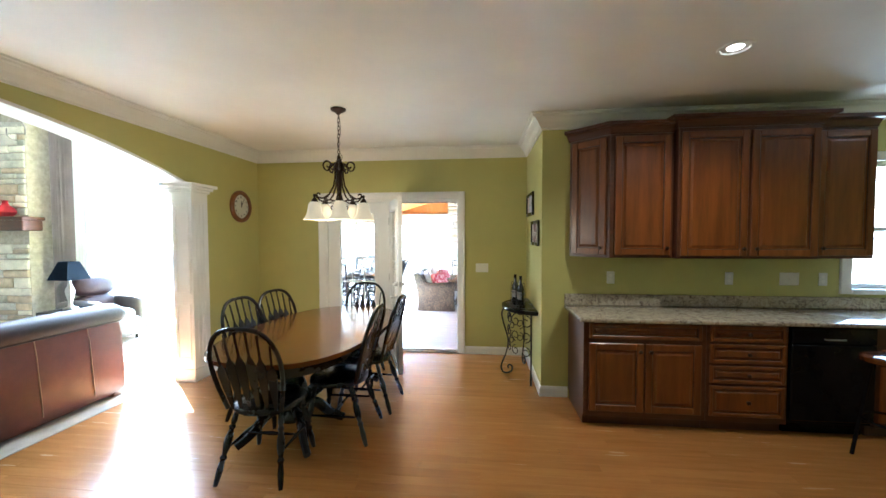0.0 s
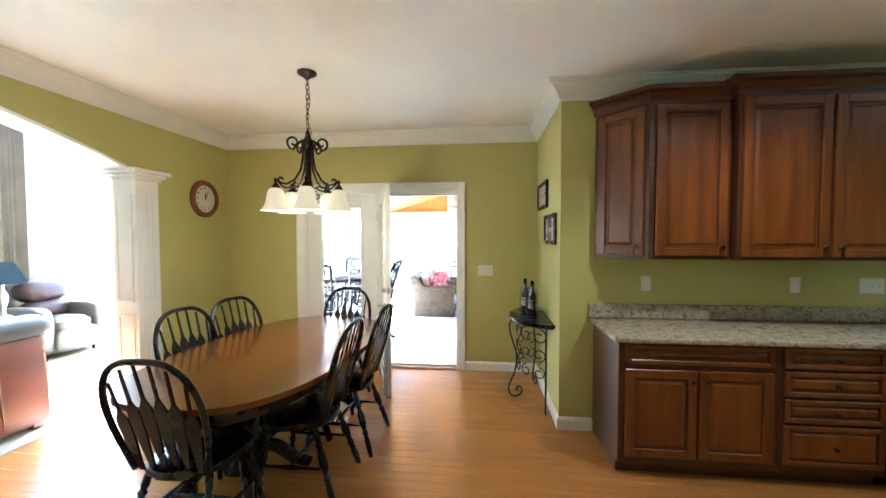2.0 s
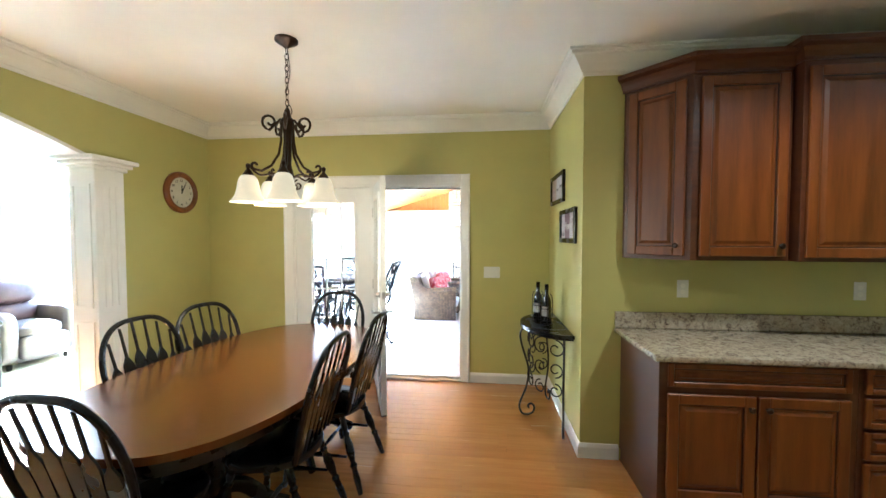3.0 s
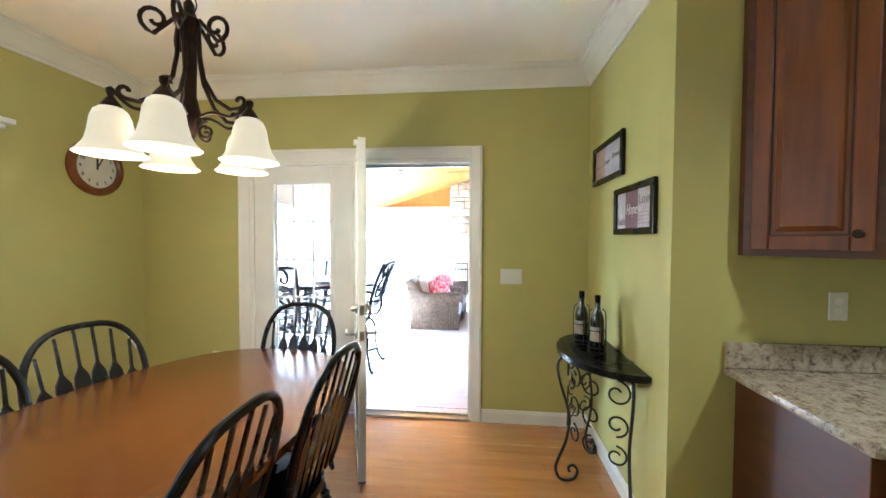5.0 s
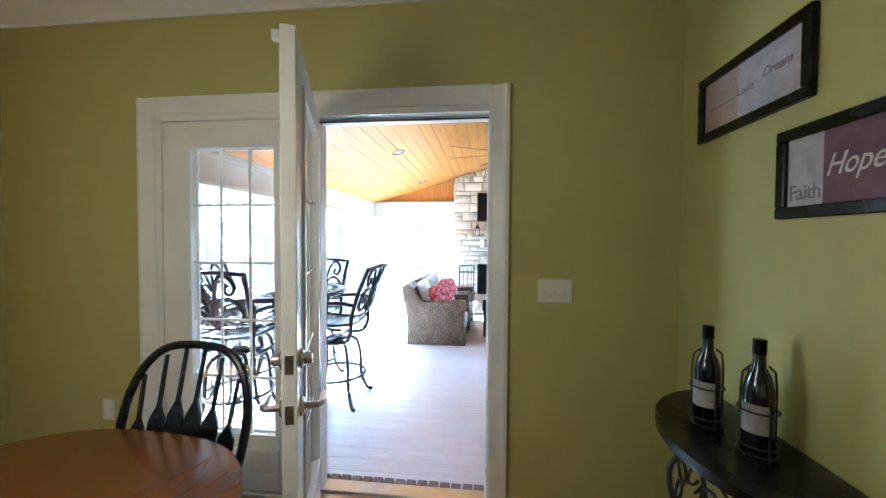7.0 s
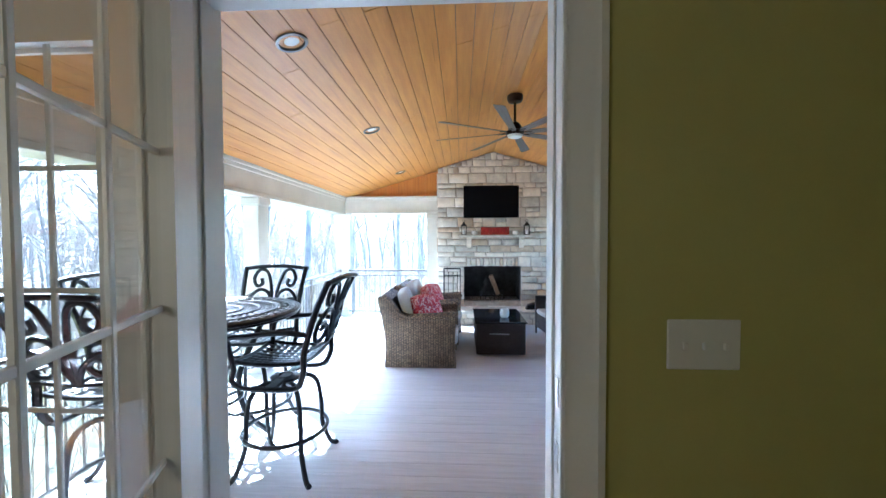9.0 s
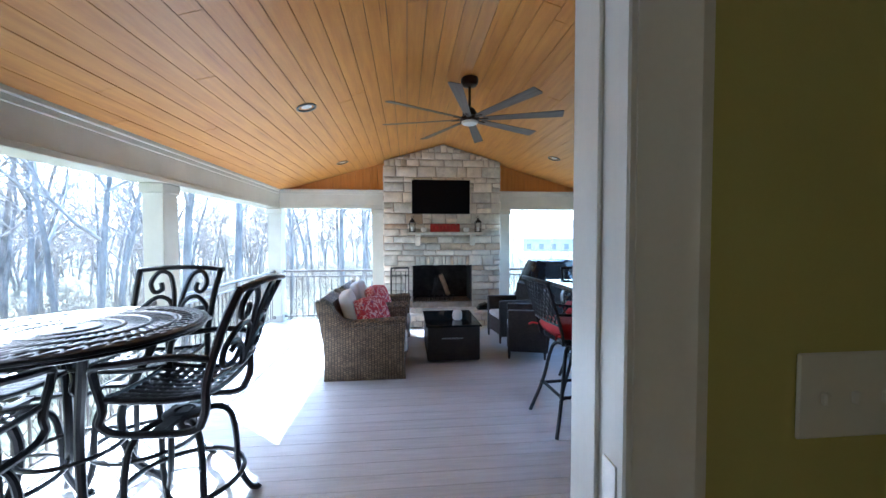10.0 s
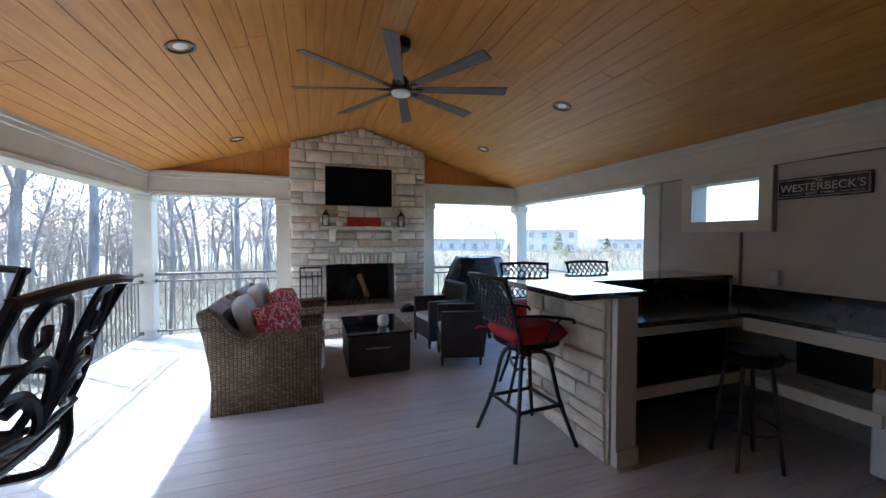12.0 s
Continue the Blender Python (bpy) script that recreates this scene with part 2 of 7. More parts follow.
M_CARPET = mat("beige_carpet", (0.50, 0.44, 0.36), rough=0.95, var=0.1, scale=4, fine=300, bump=0.5)
M_CURTAIN = mat("taupe_curtain", (0.27, 0.22, 0.21), rough=0.8, var=0.08, scale=3, fine=250, bump=0.15, sheen=0.2)
M_SHEER = mat("white_sheer", (0.8, 0.8, 0.8), rough=0.9, var=0.03, scale=3, fine=250, bump=0.1)
M_STONE = mat("limestone", (0.76, 0.69, 0.57), rough=0.85, var=0.10, scale=7, fine=55, bump=0.55, per_piece=0.12, second=(0.62, 0.56, 0.47))
M_STONEWARM = mat("tan_limestone", (0.60, 0.47, 0.33), rough=0.85, var=0.13, scale=7, fine=55, bump=0.55, per_piece=0.14)
M_STONEGREY = mat("grey_limestone", (0.66, 0.62, 0.53), rough=0.85, var=0.14, scale=7, fine=55, bump=0.55, per_piece=0.12)
M_MORTAR = mat("mortar", (0.50, 0.44, 0.36), rough=0.95, var=0.12, scale=14, fine=120, bump=0.4)
M_BRICKBED = mat("brown_mortar", (0.21, 0.135, 0.105), rough=0.95, var=0.15, scale=14, fine=120, bump=0.4)
M_BRICK = mat("red_brick", (0.25, 0.078, 0.052), rough=0.85, var=0.2, scale=12, fine=80, bump=0.5, per_piece=0.25)
M_BRICKBROWN = mat("brown_brick", (0.17, 0.11, 0.09), rough=0.85, var=0.2, scale=12, fine=80, bump=0.5, per_piece=0.2)
M_DECK = wood("composite_decking", (0.555, 0.55, 0.57), (0.465, 0.46, 0.48), stretch=(1, 16, 1), rough=0.30, per_piece=0.05, scale=3.0, bump=0.1)
M_PINE = wood("stained_pine", (0.61, 0.285, 0.055), (0.48, 0.19, 0.030), stretch=(9, 0.7, 9), rough=0.42, scale=2.4, knots=0.75)
M_PINEGABLE = wood("gable_pine", (0.62, 0.27, 0.055), (0.52, 0.20, 0.035), stretch=(9, 9, 0.7), rough=0.42, scale=2.4)
M_WICKER = woven("brown_wicker", (0.43, 0.30, 0.175), (0.014, 0.010, 0.008), 0.030, 0.020)
M_WICKERDARK = woven("espresso_wicker", (0.055, 0.038, 0.034), (0.012, 0.009, 0.009), 0.03, 0.016)
M_CUSHION = mat("pale_grey_cushion", (0.56, 0.57, 0.58), rough=0.9, var=0.06, scale=5, fine=280, bump=0.25, sheen=0.2)
M_FLORAL = floral("red_floral_fabric", (0.40, 0.022, 0.035), (0.62, 0.36, 0.33), (0.20, 0.03, 0.10))
M_RED = mat("red_canvas", (0.36, 0.012, 0.018), rough=0.8, var=0.14, scale=6, fine=240, bump=0.25)
M_REDSIGN = mat("red_painted_board", (0.36, 0.028, 0.016), rough=0.7, var=0.2, scale=10, fine=90, bump=0.2)
M_TARP = mat("black_vinyl_cover", (0.010, 0.012, 0.018), rough=0.24, var=0.2, scale=5, fine=22, bump=0.5)
M_SCREEN = mat("black_screen", (0.003, 0.003, 0.004), rough=0.45, var=0.05, bump=0, spec=0.12)
M_SOOT = mat("sooty_firebrick", (0.055, 0.048, 0.045), rough=0.9, var=0.35, scale=5, fine=60, bump=0.4)
M_LOG = mat("split_log", (0.36, 0.23, 0.13), rough=0.9, var=0.2, scale=6, fine=60, bump=0.5, stretch=(6, 6, 1))
M_WHITECER = mat("white_ceramic", (0.80, 0.79, 0.76), rough=0.3, var=0.03, bump=0.02)
M_PLASTIC = mat("white_plastic", (0.72, 0.71, 0.67), rough=0.35, var=0.02, bump=0.0)
M_SLOT = mat("dark_slot", (0.10, 0.10, 0.095), rough=0.6, var=0.05, bump=0)
M_GREYWOOD = mat("weathered_grey_blade", (0.17, 0.145, 0.13), rough=0.6, var=0.15, scale=4, fine=50, bump=0.1, stretch=(1, 12, 12))
M_BLUESHADE = mat("blue_lamp_shade", (0.010, 0.015, 0.026), spec=0.05, rough=0.9, var=0.08, scale=8, fine=240, bump=0.15)
M_BARK = mat("grey_bark", (0.29, 0.265, 0.245), rough=0.95, var=0.25, scale=3, fine=26, bump=0.7, stretch=(1, 1, 0.3))
M_TWIG = mat("twigs", (0.38, 0.34, 0.31), rough=0.95, var=0.2, scale=2, bump=0)
M_BRUSH = mat("dry_brush", (0.30, 0.25, 0.195), rough=0.95, var=0.25, scale=0.6, bump=0)
M_GROUND = mat("winter_ground", (0.075, 0.066, 0.040), rough=0.95, var=0.25, scale=0.25, fine=3.0, bump=0.3, second=(0.042, 0.052, 0.024))
M_PANE = mat("far_window_glass", (0.26, 0.27, 0.28), rough=0.2, var=0.1, bump=0)
# near black: the deep shade under the bar counters is in this colour
M_SHADEPANEL = mat("shade_dark_panel", (0.028, 0.026, 0.027), rough=0.6, var=0.15, scale=4, bump=0.05)
M_ROOF = mat("grey_shingles", (0.26, 0.255, 0.25), rough=0.9, var=0.15, scale=3, fine=20, bump=0.2)
M_HOUSE = mat("pale_house_siding", (0.48, 0.47, 0.45), rough=0.8, var=0.06, scale=1)
M_GLASS = clear_glass("clear_glass")
M_TABLEGLASS = mat("dark_table_glass", (0.015, 0.018, 0.022), rough=0.06, var=0.05, bump=0)
M_BOTTLE = mat("dark_bottle_glass", (0.006, 0.007, 0.008), rough=0.08, var=0.1, bump=0, coat=0.4)
M_LABEL = mat("paper_label", (0.36, 0.34, 0.32), rough=0.7, var=0.15, scale=30, bump=0.02)
M_CLOCKFACE = mat("clock_face", (0.62, 0.60, 0.52), rough=0.5, var=0.04, scale=10, bump=0)
M_INK = mat("black_ink", (0.02, 0.02, 0.02), rough=0.6, var=0.05, bump=0)
M_PALEINK = mat("pale_print", (0.62, 0.57, 0.56), rough=0.7, var=0.03, bump=0)
M_GREYINK = mat("grey_print", (0.24, 0.215, 0.23), rough=0.7, var=0.05, bump=0)
M_PRINTPALE = mat("pale_picture_print", (0.50, 0.455, 0.475), rough=0.6, var=0.12, scale=16, fine=60, bump=0)
M_PRINTPLUM = mat("plum_picture_print", (0.17, 0.085, 0.11), rough=0.6, var=0.12, scale=14, bump=0)
M_PRINTROSE = mat("rose_picture_print", (0.42, 0.30, 0.295), rough=0.6, var=0.15, scale=12, second=(0.40, 0.32, 0.23), bump=0)
M_SHADE = glowing("lit_alabaster_glass", (1.0, 0.78, 0.48), 0.009, base=(0.56, 0.45, 0.29))
M_CANGLOW = glowing("lit_lamp_lens", (1.0, 0.92, 0.78), 0.3)
M_CANDIM = mat("unlit_lamp_lens", (0.80, 0.80, 0.78), rough=0.4, var=0.02, bump=0)
M_FANGLOW = mat("frosted_fan_lens", (0.85, 0.85, 0.83), rough=0.4, var=0.02, bump=0)


# ---- mesh helpers ----
def box(bm, x0, y0, z0, x1, y1, z1, bevel=0.0, m=None, seg=1):
    made = bmesh.ops.create_cube(bm, size=1.0)["verts"]
    bmesh.ops.scale(bm, vec=(abs(x1 - x0), abs(y1 - y0), abs(z1 - z0)), verts=made)
    bmesh.ops.translate(bm, vec=((x0 + x1) / 2, (y0 + y1) / 2, (z0 + z1) / 2), verts=made)
    if m is not None:
        bmesh.ops.transform(bm, matrix=m, verts=made)
    if bevel:
        edges = list({e for v in made for e in v.link_edges})
        bmesh.ops.bevel(bm, geom=edges, offset=bevel, segments=seg, affect="EDGES", profile=0.5)
    return bm


def lathe(bm, profile, n=16, m=None, cap=True):
    """Turns (radius, height) pairs round z."""
    rings = []
    for r, z in profile:
        ring = [bm.verts.new((r * math.cos(2 * math.pi * i / n), r * math.sin(2 * math.pi * i / n), z)) for i in range(n)]
        rings.append(ring)
    for a, b in zip(rings, rings[1:]):
        for i in range(n):
            bm.faces.new((a[i], a[(i + 1) % n], b[(i + 1) % n], b[i]))
    if cap:
        bm.faces.new(list(reversed(rings[0])))
        bm.faces.new(rings[-1])
    if m is not None:
        bmesh.ops.transform(bm, matrix=m, verts=[v for r in rings for v in r])
    return bm


def tube(bm, pts, r, n=8, flat=1.0, closed=False, up=(0, 0, 1)):
    """A rod along points; r may be a list; flat squeezes it along its second axis."""
    pts = [Vector(p) for p in pts]
    rs = r if isinstance(r, (list, tuple)) else [r] * len(pts)
    rings, ref = [], None
    for i, p in enumerate(pts):
        if closed:
            d = pts[(i + 1) % len(pts)] - pts[i - 1]
        else:
            d = pts[min(i + 1, len(pts) - 1)] - pts[max(i - 1, 0)]
        d.normalize()
        if ref is None:
            ref = Vector(up)
            if abs(d.dot(ref)) > 0.95:
                ref = Vector((1, 0, 0)) if abs(d.x) < 0.9 else Vector((0, 1, 0))
        a = (ref - d * ref.dot(d)).normalized()
        b = d.cross(a)
        ref = a
        rings.append([bm.verts.new(p + a * (math.cos(2 * math.pi * k / n) * rs[i]) + b * (math.sin(2 * math.pi * k / n) * rs[i] * flat)) for k in range(n)])
    pairs = list(zip(rings, rings[1:])) + ([(rings[-1], rings[0])] if closed else [])
    for a, b in pairs:
        for k in range(n):
            bm.faces.new((a[k], a[(k + 1) % n], b[(k + 1) % n], b[k]))
    if not closed:
        bm.faces.new(list(reversed(rings[0])))
        bm.faces.new(rings[-1])
    return bm


def slab(bm, outline, z0, z1, bevel=0.0, seg=2, m=None):
    """A flat plate of the given outline (x, y)."""
    lo = [bm.verts.new((x, y, z0)) for x, y in outline]
    hi = [bm.verts.new((x, y, z1)) for x, y in outline]
    n = len(lo)
    faces = [bm.faces.new(list(reversed(lo))), bm.faces.new(hi)]
    for i in range(n):
        faces.append(bm.faces.new((lo[i], lo[(i + 1) % n], hi[(i + 1) % n], hi[i])))
    verts = lo + hi
    if m is not None:
        bmesh.ops.transform(bm, matrix=m, verts=verts)
    if bevel:
        rim = [e for e in faces[1].edges] + [e for e in faces[0].edges]
        bmesh.ops.bevel(bm, geom=rim, offset=bevel, segments=seg, affect="EDGES", profile=0.5)
    return bm


def smooth_curve(pts, n=8, closed=False):
    """Catmull-Rom through the points."""
    pts = [Vector(p) for p in pts]
    out, k = [], len(pts)
    for i in range(k if closed else k - 1):
        if closed:
            p0, p1, p2, p3 = pts[i - 1], pts[i], pts[(i + 1) % k], pts[(i + 2) % k]
        else:
            p0, p1, p2, p3 = pts[max(i - 1, 0)], pts[i], pts[i + 1], pts[min(i + 2, k - 1)]
        for j in range(n):
            t = j / n
            out.append(0.5 * (2 * p1 + (p2 - p0) * t + (2 * p0 - 5 * p1 + 4 * p2 - p3) * t * t + (3 * p1 - p0 - 3 * p2 + p3) * t ** 3))
    if not closed:
        out.append(pts[-1])
    return out


def spiral(cx, cy, r0, r1, a0, turns, n=22):
    """Points of a flat scroll, from radius r0 inward to r1; angles in degrees."""
    return [(cx + (r0 + (r1 - r0) * i / n) * math.cos(radians(a0 + 360 * turns * i / n)),
             cy + (r0 + (r1 - r0) * i / n) * math.sin(radians(a0 + 360 * turns * i / n))) for i in range(n + 1)]


def mesh_of(name, bm, material, smooth=None):
    me = bpy.data.meshes.new(name)
    bm.normal_update()
    bmesh.ops.recalc_face_normals(bm, faces=bm.faces)
    bm.to_mesh(me)
    bm.free()
    me.materials.append(material)
    if smooth:
        for p in me.polygons:
            p.use_smooth = True
        me.set_sharp_from_angle(angle=radians(smooth))
    return me


def part(name, bm, material, parent, label="", smooth=35):
    ob = new(name, mesh_of(name, bm, material, smooth))
    ob.parent = parent
    if label:
        ob["label"] = label
    return ob


def piece(name, me, parent, m):
    ob = new(name, me)
    ob.parent = parent
    ob.matrix_basis = m
    return ob


def thing(name, label, category, m=None, group="", kind=""):
    ob = tagged(new(name), label, category, group, kind)
    ob.empty_display_size = 0.1
    if m is not None:
        ob.matrix_basis = m
    return ob


def solid(name, bm, material, label, category, kind="", m=None, group="", smooth=35):
    ob = tagged(new(name, mesh_of(name, bm, material, smooth)), label, category, group, kind)
    if m is not None:
        ob.matrix_basis = m
    return ob


def NB():
    return bmesh.new()


def lettering(text, size, material, parent, m, name="lettering", width=None, slant=0.0):
    """Raised letters of the built-in font, turned into a mesh."""
    cu = bpy.data.curves.new(name, "FONT")
    cu.body, cu.size, cu.extrude, cu.align_x, cu.align_y = text, size, 0.0012, "CENTER", "CENTER"
    cu.shear = slant
    tmp = bpy.data.objects.new(name, cu)
    me = bpy.data.meshes.new_from_object(tmp)
    bpy.data.objects.remove(tmp)
    me.materials.clear()
    me.materials.append(material)
    ob = new(name, me)
    if width:
        xs = [v.co.x for v in me.vertices]
        k = width / (max(xs) - min(xs))
        for v in me.vertices:
            v.co.x *= k
    ob.parent = parent
    ob.matrix_basis = m
    return ob


def facing(origin, right, up):
    """A frame whose x runs along right and y along up."""
    r, u = Vector(right).normalized(), Vector(up).normalized()
    n = r.cross(u)
    return Matrix(((r.x, u.x, n.x, origin[0]), (r.y, u.y, n.y, origin[1]), (r.z, u.z, n.z, origin[2]), (0, 0, 0, 1)))


# ---- the house: kitchen, dining nook, living room ----
CEIL, XL, XR, YB, YK = 2.72, -3.08, 0.597, 5.05, 3.81
PF = -0.185


def wall(name, boxes, material, label):
    bm = NB()
    for b in boxes:
        box(bm, *b)
    return solid(name, bm, material, label, "wall", "structure", smooth=None)


# back wall with the patio door opening (x -2.10 to -0.29, up to 2.06)
wall("wall_north", [(-3.38, YB, 0, -2.11, 5.19, 2.9), (-0.262, YB, 0, 0.75, 5.19, 2.9), (-2.11, YB, 2.07, -0.262, 5.19, 2.9)],
     M_WALL, "olive green painted dining nook wall with door opening")
wall("wall_nook_east", [(XR, 3.95, 0, 0.75, YB, 2.9)], M_WALL, "pale green painted short wall hung with pictures")
wall("wall_kitchen", [(XR, YK, 0, 3.30, 3.95, 2.9), (3.30, YK, 0, 4.40, 3.95, 1.08), (3.30, YK, 2.22, 4.40, 3.95, 2.9), (4.40, YK, 0, 5.0, 3.95, 2.9)],
     M_WALL, "olive green painted kitchen wall behind the cabinets")
wall("wall_kitchen_east", [(4.8, -3.0, 0, 4.95, YK, 2.9)], M_WALL, "plain olive green painted kitchen side wall")
wall("wall_south", [(-3.38, -3.15, 0, 4.95, -3.0, 2.9)], M_WALL, "plain olive green painted wall behind")

# wall with the wide arch to the living room
ARCH0, ARCH1 = -0.65, 3.82


def arch_z(y):
    return 2.50 - 0.075 * (y - 1.585) ** 2


def arch_wall(bm, x0, x1, top):
    n = 40
    ys = [ARCH0 + (ARCH1 - ARCH0) * i / n for i in range(n + 1)]
    rows = [[bm.verts.new((x, y, z)) for y in ys for z in (arch_z(y), top)] for x in (x0, x1)]
    for i in range(n):
        a, b, c, d = 2 * i, 2 * i + 1, 2 * i + 3, 2 * i + 2
        for r in rows:
            bm.faces.new((r[a], r[b], r[c], r[d]))
        bm.faces.new((rows[0][a], rows[0][d], rows[1][d], rows[1][a]))
        bm.faces.new((rows[0][b], rows[0][c], rows[1][c], rows[1][b]))
    for i in (0, n):
        bm.faces.new((rows[0][2 * i], rows[0][2 * i + 1], rows[1][2 * i + 1], rows[1][2 * i]))


bm = NB()
arch_wall(bm, -3.26, XL, 2.9)
box(bm, -3.26, ARCH1, 0, XL, 5.9, 2.9)
box(bm, -3.38, 5.62, 0, -3.26, 5.9, 2.9)
box(bm, -3.26, -3.0, 0, XL, ARCH0, 2.9)
solid("wall_west", bm, M_WALL, "olive green wall with a wide arched opening", "wall", "structure", smooth=None)
# white lining under the arch
bm = NB()
n = 40
for i in range(n):
    ya, yb = ARCH0 + (ARCH1 - ARCH0) * i / n, ARCH0 + (ARCH1 - ARCH0) * (i + 1) / n
    vs = [bm.verts.new((x, y, arch_z(y) - d)) for d in (0.002, 0.028) for x, y in ((-3.285, ya), (-3.06, ya), (-3.06, yb), (-3.285, yb))]
    for f in ((3, 2, 1, 0), (4, 5, 6, 7), (0, 1, 5, 4), (1, 2, 6, 5), (2, 3, 7, 6), (3, 0, 4, 7)):
        bm.faces.new([vs[k] for k in f])
bmesh.ops.remove_doubles(bm, verts=bm.verts, dist=0.0005)
solid("trim_arch", bm, M_TRIM, "white curved lining under the arch", "trim", "structure", smooth=None)

bm = NB()
box(bm, -3.06, -3.0, CEIL, 4.8, 3.81, CEIL + 0.15)
box(bm, -3.06, 3.81, CEIL, XR, YB, CEIL + 0.15)
solid("ceiling", bm, M_CEIL, "smooth off-white painted kitchen ceiling", "ceiling", "structure", smooth=None)


# crown moulding and baseboard, run along the walls
def run(name, path, section, material, label, category):
    """Sweeps a (out, up) section along a wall path; out is to the left of the way walked."""
    bm = NB()
    pts = [Vector((x, y)) for x, y in path]
    dirs = [(b - a).normalized() for a, b in zip(pts, pts[1:])]
    rings = []
    for i, p in enumerate(pts):
        d0, d1 = dirs[max(i - 1, 0)], dirs[min(i, len(dirs) - 1)]
        n0, n1 = Vector((-d0.y, d0.x)), Vector((-d1.y, d1.x))
        nn = (n0 + n1)
        nn = nn / (nn.length_squared / 2) if nn.length > 0.1 else n0
        rings.append([bm.verts.new((p.x + nn.x * o, p.y + nn.y * o, u)) for o, u in section])
    for a, b in zip(rings, rings[1:]):
        for k in range(len(section)):
            j = (k + 1) % len(section)
            bm.faces.new((a[k], b[k], b[j], a[j]))
    bm.faces.new(rings[0])
    bm.faces.new(list(reversed(rings[-1])))
    return solid(name, bm, material, label, category, "structure", smooth=None)


def crown_section(top, drop, out):
    return [(0.0, top - drop), (0.012, top - drop), (0.016, top - drop + 0.018), (0.026, top - drop + 0.026), (out * 0.42, top - drop * 0.55), (out * 0.72, top - drop * 0.27),
            (out * 0.86, top - 0.034), (out * 0.9, top - 0.018), (out, top - 0.016), (out, top + 0.004), (0.0, top + 0.004)]


run("trim_crown", [(4.8, YK), (XR, YK), (XR, YB), (XL, YB), (XL, -3.0)], crown_section(CEIL, 0.145, 0.12), M_TRIM, "deep white crown moulding round the ceiling", "moulding")
BASE = [(0.0, 0.0), (0.016, 0.0), (0.016, 0.075), (0.011, 0.088), (0.006, 0.098), (0.0, 0.1)]
run("baseboard", [(0.85, YK), (XR, YK), (XR, YB), (-0.195, YB)], BASE, M_TRIM, "white painted baseboard", "baseboard")
run("baseboard", [(-2.205, YB), (XL, YB), (XL, 4.05)], BASE, M_TRIM, "white painted baseboard", "baseboard")

# square column that carries the arch
col = thing("column", "white panelled square column with a moulded capital", "column", kind="structure")
bm = NB()
box(bm, -3.275, 3.80, 0, -3.045, 4.04, 2.06, 0.004)
part("shaft", bm, M_TRIM, col)
bm = NB()
for z0, z1, o in ((2.04, 2.07, 0.02), (2.07, 2.10, 0.045), (2.10, 2.135, 0.075)):
    box(bm, -3.275 - o, 3.80 - o, z0, -3.045 + o, 4.04 + o, z1, 0.006)
part("capital", bm, M_TRIM, col)
bm = NB()
box(bm, -3.287, 3.788, 0, -3.033, 4.052, 0.14, 0.004)
part("plinth", bm, M_TRIM, col)


def frame_strips(bm, u0, v0, u1, v1, w, d, to):
    """Four raised strips round a panel; to(u, v, out) gives the corner."""
    for a, b, c, e in ((u0, v0, u1, v0 + w), (u0, v1 - w, u1, v1), (u0, v0 + w, u0 + w, v1 - w), (u1 - w, v0 + w, u1, v1 - w)):
        p, q = Vector(to(a, b, 0)), Vector(to(c, e, d))
        box(bm, *p, *q)


for z0, z1 in ((0.24, 0.84), (0.95, 1.92)):
    bm = NB()
    frame_strips(bm, -3.245, z0, -3.08, z1, 0.02, 0.010, lambda u, v, o: (u, 3.80 - o, v))
    part("panel_moulding", bm, M_TRIM, col)
    bm = NB()
    for k in range(3):
        y = 3.855 + 0.052 * k
        box(bm, -3.046, y, z0, -3.037, y + 0.026, z1, 0.004)
    part("fluting", bm, M_TRIM, col)

# ---- patio door: frame, fixed panel, open leaf ----
door_frame = thing("door_1", "white double patio door frame, one side open", "door", kind="structure")
bm = NB()
CAS = [(0.0, 0.0), (0.088, 0.0), (0.088, 0.022), (0.070, 0.026), (0.055, 0.016), (0.022, 0.014), (0.012, 0.008), (0.0, 0.008)]


def casing_leg(bm, x_in, sgn, z0, z1):
    vs = [[bm.verts.new((x_in + sgn * u, YB - o, z)) for u, o in CAS] for z in (z0, z1)]
    k = len(CAS)
    for i in range(k):
        j = (i + 1) % k
        bm.faces.new((vs[0][i], vs[0][j], vs[1][j], vs[1][i]))
    bm.faces.new(vs[0])
    bm.faces.new(vs[1])


casing_leg(bm, -0.288, 1, 0, 2.148)
part("casing", bm, M_TRIM, door_frame)
bm = NB()
casing_leg(bm, -2.112, -1, 0, 2.148)
part("casing", bm, M_TRIM, door_frame)
bm = NB()
vs = [[bm.verts.new((x, YB - o, 2.06 + u)) for u, o in CAS] for x in (-2.112, -0.288)]
for i in range(len(CAS)):
    j = (i + 1) % len(CAS)
    bm.faces.new((vs[0][i], vs[0][j], vs[1][j], vs[1][i]))
bm.faces.new(vs[0])
bm.faces.new(vs[1])
part("casing", bm, M_TRIM, door_frame)
for x0, x1, z0, z1 in ((-0.298, -0.263, -0.02, 2.06), (-2.112, -2.075, -0.02, 2.06), (-1.25, -1.20, -0.02, 2.025)):
    bm = NB()
    box(bm, x0, 5.045, z0, x1, 5.20, z1, 0.003)
    s = -1 if x1 > -0.6 else 1
    xs = x0 if s < 0 else x1
    box(bm, xs, 5.105, z0, xs + s * 0.007, 5.165, z1, 0.002)
    part("jamb", bm, M_TRIM, door_frame)
bm = NB()
